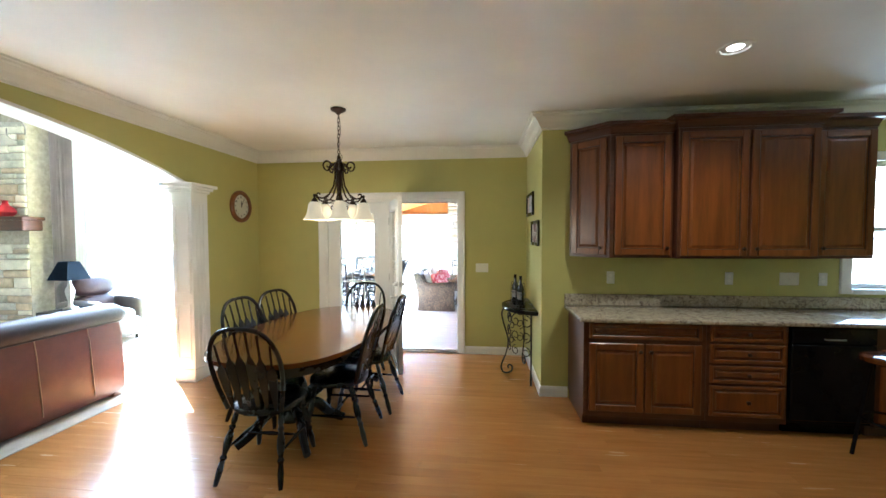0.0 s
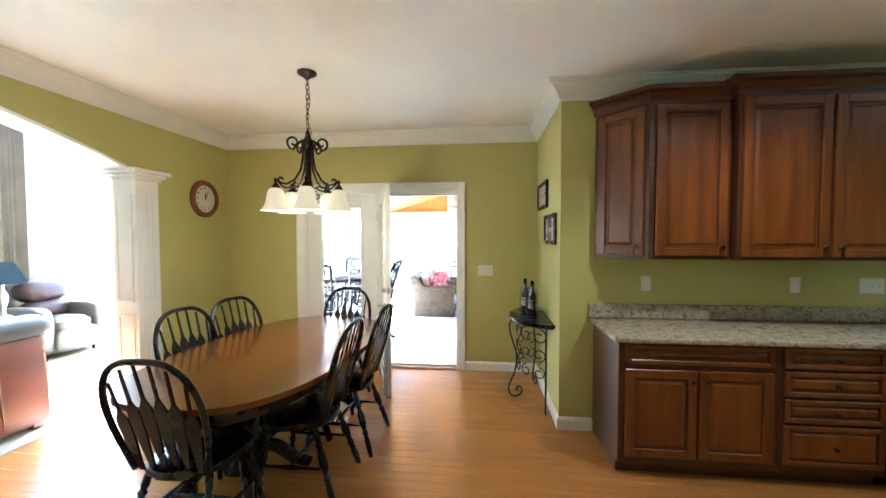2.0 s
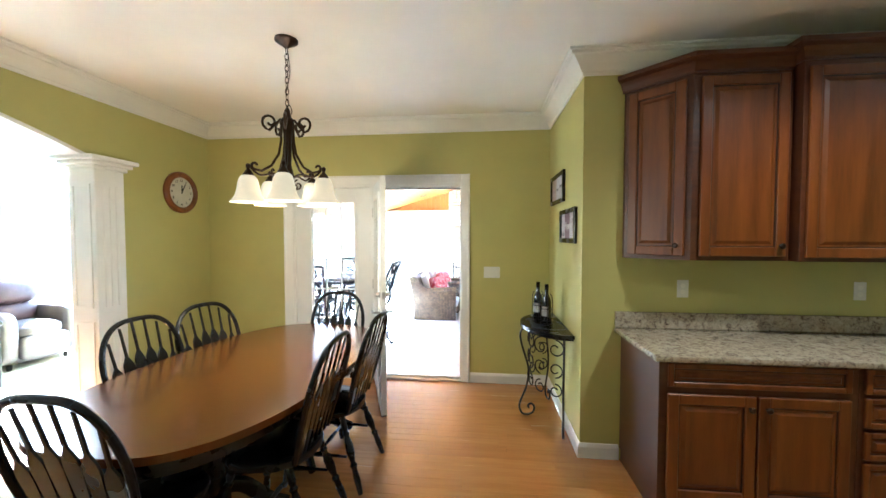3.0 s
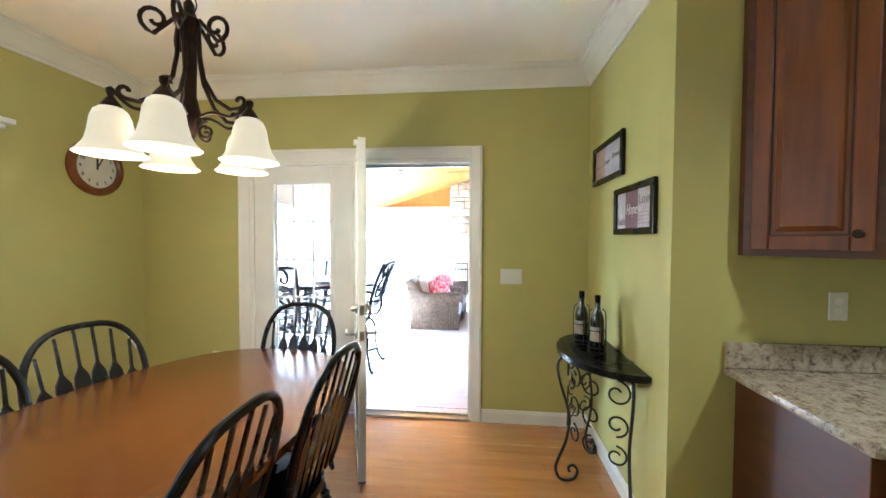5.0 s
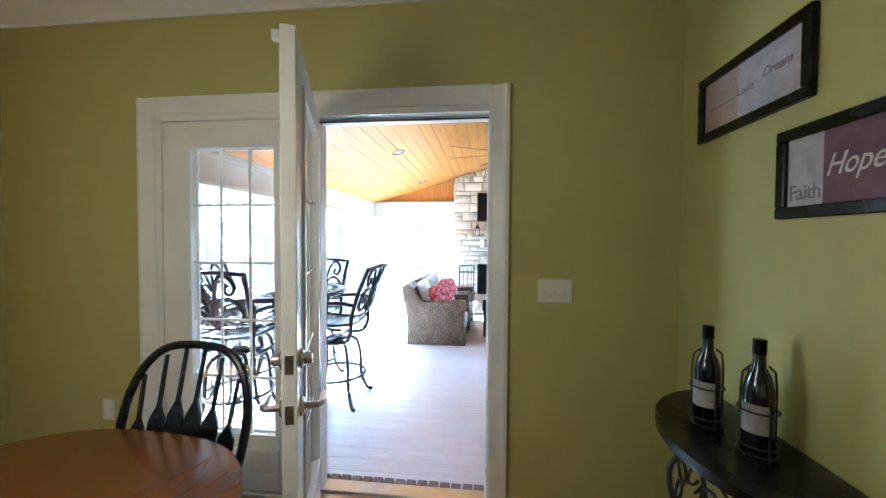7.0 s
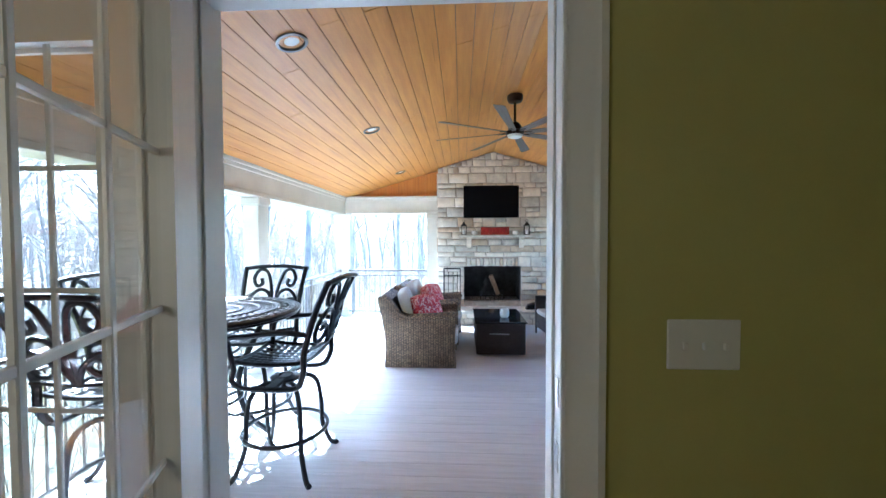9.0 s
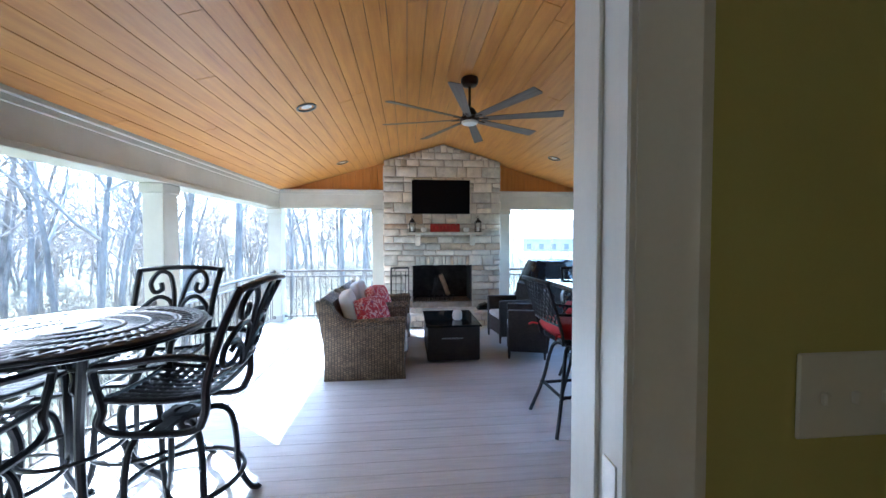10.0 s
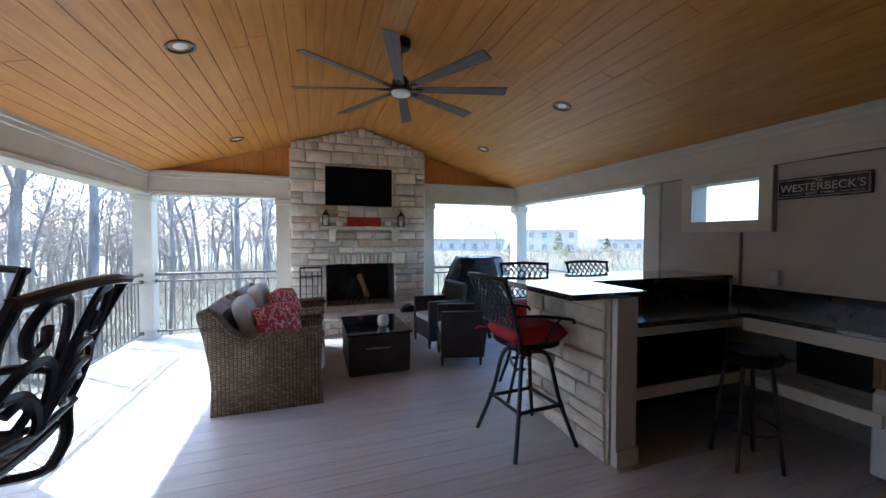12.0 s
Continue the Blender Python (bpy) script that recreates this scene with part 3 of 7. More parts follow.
box(bm, -2.075, 5.045, 2.025, -0.298, 5.20, 2.06, 0.003)
box(bm, -1.20, 5.105, 2.008, -0.298, 5.165, 2.025, 0.002)
part("head_jamb", bm, M_TRIM, door_frame)
bm = NB()
box(bm, -2.112, 5.03, -0.03, -0.288, 5.205, 0.018, 0.004)
box(bm, -2.112, 5.09, 0.018, -0.288, 5.13, 0.032, 0.004)
part("threshold", bm, M_NICKEL, door_frame, "metal threshold strip")
for x0, x1 in ((-0.252, -0.205), (-2.185, -2.10)):
    bm = NB()
    box(bm, x0, 5.20, -0.10, x1, 5.232, 2.13, 0.006)
    part("brick_mould", bm, M_TRIM, door_frame)
bm = NB()
box(bm, -2.10, 5.20, 2.045, -0.252, 5.232, 2.13, 0.006)
part("brick_mould", bm, M_TRIM, door_frame)
bm = NB()
box(bm, -1.20, 5.096, 2.005, -0.298, 5.105, 2.014, 0.002)
part("weatherstrip", bm, M_SLOT, door_frame, "dark rubber weatherstrip")
# strike plates on the jamb
for z in (0.86, 1.02):
    bm = NB()
    box(bm, -0.300, 5.060, z - 0.035, -0.297, 5.092, z + 0.035, 0.001)
    part("strike_plate", bm, M_NICKEL, door_frame)


def glazed_leaf(leaf, w, d=0.044, h=2.0):
    """Leaf in its own frame: x along the width, y its thickness, z up; 3 x 5 lights of glass."""
    g0, g1, b0, b1 = 0.16, w - 0.16, 0.30, 1.865
    for nm, b in (("stile", (0, 0, 0, g0, d, h)), ("stile", (g1, 0, 0, w, d, h)), ("top_rail", (g0, 0, b1, g1, d, h)), ("bottom_rail", (g0, 0, 0, g1, d, b0))):
        bm = NB()
        box(bm, *b, 0.002)
        part(nm, bm, M_TRIM, leaf)
    bm = NB()
    for y0, y1 in ((-0.010, 0.0), (d, d + 0.010)):
        frame_strips(bm, g0 - 0.02, b0 - 0.02, g1 + 0.02, b1 + 0.02, 0.032, 1.0, lambda u, v, o: (u, y0 if o == 0 else y1, v))
    part("glazing_bead", bm, M_TRIM, leaf)
    for k in (1, 2):
        bm = NB()
        x = g0 + (g1 - g0) * k / 3
        box(bm, x - 0.007, d / 2 - 0.005, b0, x + 0.007, d / 2 + 0.005, b1, 0.002)
        part("muntin", bm, M_TRIM, leaf)
    for k in range(1, 5):
        bm = NB()
        z = b0 + (b1 - b0) * k / 5
        box(bm, g0, d / 2 - 0.004, z - 0.007, g1, d / 2 + 0.004, z + 0.007, 0.002)
        part("muntin", bm, M_TRIM, leaf)
    bm = NB()
    box(bm, g0, d / 2 - 0.003, b0, g1, d / 2 + 0.003, b1)
    p = part("pane", bm, M_GLASS, leaf, "clear glass pane")
    p.visible_shadow = False
    # raised panel below
    bm = NB()
    frame_strips(bm, g0, 0.07, g1, 0.23, 0.025, 0.009, lambda u, v, o: (u, -o, v))
    part("panel_moulding", bm, M_TRIM, leaf)


fixed = thing("door_2", "white fixed patio door panel with a grid of small panes", "door", pose(-2.072, 5.055, 0.02), kind="structure")
glazed_leaf(fixed, 0.822)
leaf = thing("door_3", "white glazed patio door leaf standing open into the room", "door", pose(-1.212, 5.031, 0.012, 0, 0, -69.6), kind="structure")
glazed_leaf(leaf, 0.876)
for z, kind in ((1.01, "deadbolt"), (0.86, "door_handle")):
    bm = NB()
    for sgn in (-1, 1):
        y = 0.022 + sgn * 0.024
        lathe(bm, [(0.030, 0), (0.030, 0.006), (0.024, 0.012)], 16, Matrix.Translation((0.816, y, z)) @ pose(0, 0, 0, -90 * sgn))
        if kind == "door_handle":
            tube(bm, [(0.816, y + sgn * 0.005, z), (0.816, y + sgn * 0.055, z), (0.806, y + sgn * 0.062, z), (0.706, y + sgn * 0.062, z - 0.004)], [0.011, 0.010, 0.011, 0.008], 10)
        else:
            lathe(bm, [(0.018, 0), (0.018, 0.022), (0.014, 0.028)], 12, Matrix.Translation((0.816, y + sgn * 0.008, z)) @ pose(0, 0, 0, -90 * sgn))
    box(bm, 0.8755, 0.010, z - 0.028, 0.8775, 0.034, z + 0.028)
    part(kind, bm, M_NICKEL, leaf, "satin nickel " + ("lever handle" if kind != "deadbolt" else "deadbolt lock"))
for z in (0.25, 1.0, 1.75):
    bm = NB()
    lathe(bm, [(0.007, -0.05), (0.007, 0.05)], 8, Matrix.Translation((-0.004, -0.004, z)))
    part("hinge", bm, M_NICKEL, leaf)
bm = NB()
box(bm, 0.849, -0.022, 1.955, 0.873, 0.0, 1.985, 0.003)
part("door_catch", bm, M_TRIM, leaf)
bm = NB()
box(bm, 0.0, 0.0, -0.010, 0.876, 0.044, 0.0)
part("door_sweep", bm, M_SLOT, leaf)

# ---- living room beyond the arch ----
LH = 4.6
wall("wall_living_north", [(-9.2, 5.75, 0, -6.45, 5.9, LH), (-6.45, 5.75, 3.75, -3.38, 5.9, LH), (-6.45, 5.75, 0, -3.38, 5.9, 0.18)], M_BEIGE, "beige living room wall with a tall window wall")
wall("wall_living_west", [(-9.35, -3.15, 0, -9.2, 5.9, LH)], M_BEIGE, "plain beige living room wall")
wall("wall_living_south", [(-9.2, -3.15, 0, -3.38, -3.0, LH)], M_BEIGE, "plain beige living room wall")
wall("wall_living_east_upper", [(-3.38, -3.15, 2.88, -3.23, 5.9, LH)], M_BEIGE, "plain beige upper living room wall")
bm = NB()
box(bm, -9.35, -3.15, LH, -3.23, 5.9, LH + 0.15)
solid("ceiling_living", bm, M_CEIL, "high off-white living room ceiling", "ceiling", "structure", smooth=None)
bm = NB()
box(bm, -9.2, -3.0, -0.05, -3.36, 5.75, 0.006)
solid("floor_living", bm, M_CARPET, "pale beige living room carpet", "carpet", "structure", smooth=None)
win = thing("window_1", "tall white living room window wall with a transom", "window", kind="structure")
for nm, b in (("transom_bar", (-6.45, 5.74, 2.13, -3.38, 5.86, 2.36)), ("mullion", (-5.46, 5.77, 0.18, -5.38, 5.85, 3.75)), ("mullion", (-4.45, 5.77, 0.18, -4.37, 5.85, 3.75)),
              ("window_sill", (-6.48, 5.68, 0.14, -3.38, 5.86, 0.19)), ("window_frame", (-6.52, 5.72, 0.18, -6.43, 5.86, 3.80))):
    bm = NB()
    box(bm, *b, 0.004)
    part(nm, bm, M_TRIM, win)
bm = NB()
box(bm, -6.43, 5.80, 0.18, -3.38, 5.806, 3.75)
part("pane", bm, M_GLASS, win).visible_shadow = False

# kitchen window
win = thing("window_2", "white kitchen window over the counter", "window", kind="structure")
for nm, b in (("casing", (3.215, 3.785, 1.04, 3.30, 3.83, 2.30)), ("casing", (4.40, 3.785, 1.04, 4.485, 3.83, 2.30)), ("casing", (3.30, 3.785, 2.22, 4.40, 3.83, 2.30)),
              ("window_sill", (3.30, 3.775, 1.04, 4.40, 3.95, 1.085)), ("sash", (3.30, 3.86, 1.085, 3.345, 3.90, 2.22)), ("sash", (4.355, 3.86, 1.085, 4.40, 3.90, 2.22)),
              ("sash", (3.345, 3.86, 1.085, 4.355, 3.90, 1.13)), ("meeting_rail", (3.345, 3.86, 1.60, 4.355, 3.90, 1.64)), ("sash", (3.345, 3.86, 2.175, 4.355, 3.90, 2.22))):
    bm = NB()
    box(bm, *b, 0.004)
    part(nm, bm, M_TRIM, win)
bm = NB()
box(bm, 3.345, 3.878, 1.13, 4.355, 3.882, 2.175)
part("pane", bm, M_GLASS, win).visible_shadow = False

# ---- the covered porch ----
PXL, PXR, PY0, PY1, RIDGE, EAVE, PXC = -3.08, 3.05, 5.19, 11.80, 3.05, 2.215, 0.10


def roof_z(x):
    return RIDGE - (RIDGE - EAVE) * abs(x - PXC) / 2.92


wall("wall_porch_east", [(PXR, 5.3, -0.5, 3.25, 7.42, 2.3), (PXR, 8.03, -0.5, 3.25, 8.40, 2.3), (PXR, 7.42, -0.5, 3.25, 8.03, 1.44), (PXR, 7.42, 1.81, 3.25, 8.03, 2.3)],
     M_SIDING, "grey beige board sided porch wall with a small opening")
trim = thing("trim_porch_wall", "cream flat trim boards on the porch wall", "trim", kind="structure")
for b in ((3.028, 7.31, 1.335, 3.05, 8.14, 1.44), (3.028, 7.31, 1.81, 3.05, 8.14, 1.90), (3.028, 7.31, 1.44, 3.05, 7.42, 1.81), (3.028, 8.03, 1.44, 3.05, 8.14, 1.81)):
    bm = NB()
    box(bm, *b, 0.003)
    part("window_trim", bm, M_CREAM, trim)
for y, z0, z1 in ((7.56, 0.85, 1.33), (7.30, 1.33, 1.9), (6.4, PF, 1.9), (5.6, PF, 1.9)):
    bm = NB()
    box(bm, 3.040, y - 0.012, z0, 3.052, y + 0.012, z1, 0.002)
    part("batten", bm, M_SLOT if y > 7 else M_SIDING, trim)

# dark strip stands in for the shadow along the beam's bottom edge
bm = NB()
box(bm, 3.041, 5.35, 1.893, 3.052, 8.40, 1.9, 0.001)
part("panel_joint", bm, M_SLOT, trim, "dark strip painted as the shadow line below the beam")

# beams with a crown and lower moulding
def beam(name, b, label, face):
    t = thing(name, label, "beam", kind="structure")
    bm = NB()
    box(bm, *b, 0.004)
    part("fascia", bm, M_CREAM, t)
    x0, y0, z0, x1, y1, z1 = b
    for dz, o, h in ((0.0, 0.012, 0.05), (z1 - z0 - 0.10, 0.018, 0.05), (z1 - z0 - 0.055, 0.04, 0.05)):
        bm = NB()
        if face == "x+":
            box(bm, x1 - 0.001, y0, z0 + dz, x1 + o, y1, z0 + dz + h, 0.005)
        elif face == "x-":
            box(bm, x0 - o, y0, z0 + dz, x0 + 0.001, y1, z0 + dz + h, 0.005)
        else:
            box(bm, x0, y0 - o, z0 + dz, x1, y0 + 0.001, z0 + dz + h, 0.005)
        part("moulding", bm, M_CREAM, t)


beam("beam_west", (-3.10, PY0, 1.875, -2.86, 11.86, 2.235), "long cream painted porch beam over the railing", "x+")
beam("beam_east", (3.035, 5.3, 1.90, 3.28, 11.86, 2.235), "long cream painted porch beam", "x-")
beam("beam_north", (-2.86, 11.60, 1.89, 3.05, 11.82, 2.235), "cream painted porch beam at the chimney end", "y-")


def post(x0, y0, x1, y1, label):
    t = thing("porch_post", label, "post", group="porch posts", kind="structure")
    bm = NB()
    box(bm, x0, y0, PF, x1, y1, 1.90, 0.006)
    part("shaft", bm, M_CREAM, t)
    bm = NB()
    box(bm, x0 - 0.02, y0 - 0.02, PF, x1 + 0.02, y1 + 0.02, PF + 0.13, 0.006)
    part("plinth", bm, M_CREAM, t)
    bm = NB()
    box(bm, x0 - 0.02, y0 - 0.02, 1.78, x1 + 0.02, y1 + 0.02, 1.875, 0.01)
    part("cap", bm, M_CREAM, t)


post(-3.07, 11.62, -2.84, 11.85, "square cream painted corner porch post")
post(-3.06, 8.39, -2.87, 8.62, "square cream painted porch post on the railing side")
post(-3.09, 5.25, -2.87, 5.45, "square cream painted porch post against the house")
post(-1.21, 11.60, -0.99, 11.82, "square cream painted post beside the chimney")
post(1.17, 11.60, 1.39, 11.82, "square cream painted post beside the chimney")
post(3.06, 11.58, 3.28, 11.82, "square cream painted corner porch post")
post(3.04, 8.41, 3.26, 8.63, "square cream painted post at the end of the sided wall")

# gable ends and the plank ceiling
bm = NB()
nb = 44
for i in range(nb):
    xa = -2.86 + (5.91) * i / nb
    xb = -2.86 + (5.91) * (i + 1) / nb - 0.002
    vs = [bm.verts.new((x, y, z)) for y in (11.70, 11.78) for x, z in ((xa, 2.235), (xb, 2.235), (xb, roof_z(xb) + 0.01), (xa, roof_z(xa) + 0.01))]
    for f in ((0, 1, 2, 3), (7, 6, 5, 4), (0, 4, 5, 1), (1, 5, 6, 2), (2, 6, 7, 3), (3, 7, 4, 0)):
        bm.faces.new([vs[k] for k in f])
vs = [bm.verts.new((x, y, z)) for y in (11.772, 11.80) for x, z in ((-2.9, 2.2), (3.1, 2.2), (3.1, 2.24), (PXC, RIDGE + 0.015), (-2.9, 2.24))]
bm.faces.new(vs[:5])
bm.faces.new(vs[5:])
for i in range(5):
    bm.faces.new((vs[i], vs[(i + 1) % 5], vs[5 + (i + 1) % 5], vs[5 + i]))
solid("wall_gable_north", bm, M_PINEGABLE, "orange stained pine gable boards beside the chimney", "gable", "structure", smooth=None)

bm = NB()
rng = random.Random(5)
for side in (-1, 1):
    x, w = 0.0, 0.133
    while x < 3.15:
        x1 = min(x + w, 3.16)
        y = PY0 - 0.05 - rng.random() * 2
        while y < 11.82:
            y1 = min(y + rng.choice((1.9, 2.5, 3.1, 3.7)), 11.83)
            ya, yb = max(y, PY0 - 0.05), y1 - 0.004
            if yb > ya + 0.05:
                lift = rng.random() * 0.003
                c = []
                for zz in (0, 0.018):
                    for xx, yy in ((x + 0.0024, ya), (x1 - 0.0024, ya), (x1 - 0.0024, yb), (x + 0.0024, yb)):
                        X = PXC + side * xx
                        c.append(bm.verts.new((X, yy, roof_z(X) + zz + lift)))
                for f in ((0, 1, 2, 3), (7, 6, 5, 4), (0, 4, 5, 1), (1, 5, 6, 2), (2, 6, 7, 3), (3, 7, 4, 0)):
                    bm.faces.new([c[k] for k in f])
            y = y1
        x = x1
solid("ceiling_porch", bm, M_PINE, "honey stained knotty pine plank ceiling, vaulted", "ceiling", "structure", smooth=None)
bm = NB()
for side in (-1, 1):
    xe = PXC + side * 3.5
    vs = [bm.verts.new((x, y, roof_z(x) + dz)) for dz in (0.02, 0.2) for x, y in ((PXC, PY0), (xe, PY0), (xe, 12.2), (PXC, 12.2))]
    for f in ((0, 1, 2, 3), (7, 6, 5, 4), (0, 4, 5, 1), (1, 5, 6, 2), (2, 6, 7, 3), (3, 7, 4, 0)):
        bm.faces.new([vs[k] for k in f])
solid("roof_porch", bm, M_SLOT, "dark roof deck above the porch planks", "roof", "structure", smooth=None)
# house wall seen from the porch
wall("wall_brick_backing", [(-3.37, 5.19, -0.5, -2.19, 5.215, 3.4), (-0.213, 5.19, -0.5, 3.05, 5.297, 3.4), (-2.19, 5.19, 2.135, -0.20, 5.215, 3.4), (-2.19, 5.19, -0.5, -0.20, 5.215, -0.04)], M_BRICKBED, "mortar bed of the brick house wall")
wall("roof_house", [(-9.4, -3.2, LH + 0.15, -3.2, 5.95, LH + 0.3), (-3.2, -3.2, 2.9, 5.0, 5.2, 3.05)], M_SLOT, "dark roof over the house")
# ---- kitchen cabinets ----
def raised_door(w, h, name, parent, at, knob=None, flat=False):
    """Cabinet door or drawer front in its frame: x along the width, z up, face towards -y; knob is (x, z)."""
    t, s = 0.02, (0.055 if not flat else 0.028)
    bm = NB()
    g = 0.016
    k = 0.018 if not flat else 0.01
    box(bm, s - 0.002, -0.008, s - 0.002, w - s + 0.002, 0, h - s + 0.002)
    v = [bm.verts.new(c) for c in ((s + g, -0.008, s + g), (w - s - g, -0.008, s + g), (w - s - g, -0.008, h - s - g), (s + g, -0.008, h - s - g))]
    u = [bm.verts.new(c) for c in ((s + g + k, -0.017, s + g + k), (w - s - g - k, -0.017, s + g + k), (w - s - g - k, -0.017, h - s - g - k), (s + g + k, -0.017, h - s - g - k))]
    for i in range(4):
        bm.faces.new((v[i], v[(i + 1) % 4], u[(i + 1) % 4], u[i]))
    bm.faces.new(u)
    d = part(name, bm, M_CHERRY, parent, smooth=None)
    for nm, b in (("stile", (0, -t, 0, s, 0, h)), ("stile", (w - s, -t, 0, w, 0, h)), ("rail", (s, -t, 0, w - s, 0, s)), ("rail", (s, -t, h - s, w - s, 0, h))):
        q = NB()
        box(q, *b, 0.004)
        part(nm, q, M_CHERRY, d, smooth=None)
    q = NB()
    e = 0.006
    for b in ((s, -0.0105, s, w - s, -0.008, s + e), (s, -0.0105, h - s - e, w - s, -0.008, h - s), (s, -0.0105, s + e, s + e, -0.008, h - s - e), (w - s - e, -0.0105, s + e, w - s, -0.008, h - s - e)):
        box(q, *b)
    part("glazed_bead", q, M_GLAZE, d, "dark glazed bead round the panel", smooth=None)
    d.matrix_basis = at
    if knob:
        q = NB()
        lathe(q, [(0.006, 0), (0.006, 0.012), (0.015, 0.018), (0.016, 0.024), (0.010, 0.030)], 12, Matrix.Translation((knob[0], -t, knob[1])) @ pose(0, 0, 0, 90))
        part("knob", q, M_BRONZE, d, "dark bronze knob")
    return d


def moulding(name, path, z, parent, out=0.078, h=0.095):
    """Cabinet crown along a front path (right-hand side out)."""
    bm = NB()
    pts = [Vector(p) for p in path]
    dirs = [(b - a).normalized() for a, b in zip(pts, pts[1:])]
    sec = [(0, 0), (0.008, 0), (0.010, 0.016), (0.026, 0.040), (0.042, 0.058), (out - 0.006, 0.066), (out, 0.070), (out, h), (0, h)]
    rings = []
    for i, p in enumerate(pts):
        d0, d1 = dirs[max(i - 1, 0)], dirs[min(i, len(dirs) - 1)]
        nn = Vector((d0.y, -d0.x)) + Vector((d1.y, -d1.x))
        nn = nn / (nn.length_squared / 2)
        rings.append([bm.verts.new((p.x + nn.x * o, p.y + nn.y * o, z + u)) for o, u in sec])
    for a, b in zip(rings, rings[1:]):
        for k in range(len(sec)):
            j = (k + 1) % len(sec)
            bm.faces.new((a[k], b[k], b[j], a[j]))
    bm.faces.new(rings[0])
    bm.faces.new(list(reversed(rings[-1])))
    return part(name, bm, M_CROWN, parent, smooth=None)


UZ0, UZ1 = 1.375, 2.435
# angled end unit
c = thing("wall_cabinet", "cherry wall cabinet with an angled end door", "cabinet", group="wall cabinets")
bm = NB()
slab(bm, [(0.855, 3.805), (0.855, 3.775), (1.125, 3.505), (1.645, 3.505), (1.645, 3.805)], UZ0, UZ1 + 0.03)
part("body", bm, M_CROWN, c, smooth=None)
raised_door(0.325, UZ1 - UZ0 - 0.04, "door", c, pose(0.873, 3.757, UZ0 + 0.025, 0, 0, -45), (0.29, 0.06))
raised_door(0.455, UZ1 - UZ0 - 0.04, "door", c, pose(1.165, 3.505, UZ0 + 0.025), (0.42, 0.06))
moulding("crown", [(0.84, 3.79), (1.125, 3.505), (1.645, 3.505)], UZ1 + 0.005, c)
c = thing("wall_cabinet", "tall cherry wall cabinet with two raised panel doors", "cabinet", group="wall cabinets")
bm = NB()
box(bm, 1.65, 3.44, UZ0, 2.735, 3.805, UZ1 + 0.05, 0.002)
part("body", bm, M_CROWN, c, smooth=None)
raised_door(0.515, UZ1 - UZ0 - 0.03, "door", c, pose(1.672, 3.44, UZ0 + 0.022), (0.48, 0.06))
raised_door(0.505, UZ1 - UZ0 - 0.03, "door", c, pose(2.212, 3.44, UZ0 + 0.022), (0.035, 0.06))
moulding("crown", [(1.65, 3.56), (1.65, 3.44), (2.735, 3.44), (2.735, 3.56)], UZ1 + 0.025, c)
c = thing("wall_cabinet", "cherry wall cabinet beside the kitchen window", "cabinet", group="wall cabinets")
bm = NB()
box(bm, 2.74, 3.505, UZ0, 3.195, 3.805, UZ1 + 0.03, 0.002)
part("body", bm, M_CROWN, c, smooth=None)
raised_door(0.43, UZ1 - UZ0 - 0.04, "door", c, pose(2.752, 3.505, UZ0 + 0.025), (0.04, 0.06))
moulding("crown", [(2.74, 3.505), (3.195, 3.505)], UZ1 + 0.005, c)

c = thing("base_cabinet", "cherry base cabinet with two doors under a wide drawer", "cabinet", group="base cabinets")
bm = NB()
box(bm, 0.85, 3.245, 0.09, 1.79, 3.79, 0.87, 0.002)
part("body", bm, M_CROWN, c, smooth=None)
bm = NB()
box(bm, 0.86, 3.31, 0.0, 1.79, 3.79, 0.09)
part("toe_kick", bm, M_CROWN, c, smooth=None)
raised_door(0.86, 0.125, "drawer", c, pose(0.89, 3.245, 0.735), None, flat=True)
raised_door(0.425, 0.56, "door", c, pose(0.89, 3.245, 0.14), (0.39, 0.50))
raised_door(0.425, 0.56, "door", c, pose(1.325, 3.245, 0.14), (0.035, 0.50))
c = thing("base_cabinet", "cherry base cabinet with a stack of four drawers", "cabinet", group="base cabinets")
bm = NB()
box(bm, 1.793, 3.245, 0.09, 2.385, 3.79, 0.87, 0.002)
part("body", bm, M_CROWN, c, smooth=None)
bm = NB()
box(bm, 1.793, 3.31, 0.0, 2.385, 3.79, 0.09)
part("toe_kick", bm, M_CROWN, c, smooth=None)
for z0, z1 in ((0.735, 0.86), (0.565, 0.715), (0.405, 0.545), (0.14, 0.385)):
    raised_door(0.55, z1 - z0, "drawer", c, pose(1.812, 3.245, z0), (0.275, (z1 - z0) / 2), flat=True)
c = thing("dishwasher", "black glossy dishwasher built in below the counter", "dishwasher")
bm = NB()
box(bm, 2.395, 3.26, 0.10, 2.995, 3.79, 0.868, 0.003)
part("body", bm, M_BLACKGLOSS, c)
bm = NB()
box(bm, 2.40, 3.225, 0.13, 2.99, 3.262, 0.73, 0.008)
part("door", bm, M_BLACKGLOSS, c)
bm = NB()
box(bm, 2.40, 3.225, 0.735, 2.99, 3.262, 0.862, 0.006)
part("control_panel", bm, M_BLACKGLOSS, c)
bm = NB()
tube(bm, [(2.62, 3.222, 0.775), (2.625, 3.205, 0.775), (2.755, 3.205, 0.775), (2.76, 3.222, 0.775)], 0.006, 8)
part("handle", bm, M_NICKEL, c, "thin metal handle")
bm = NB()
box(bm, 2.41, 3.32, 0.0, 2.98, 3.79, 0.10)
part("toe_kick", bm, M_BLACKGLOSS, c)
c = thing("base_cabinet", "cherry base cabinet below the kitchen window", "cabinet", group="base cabinets")
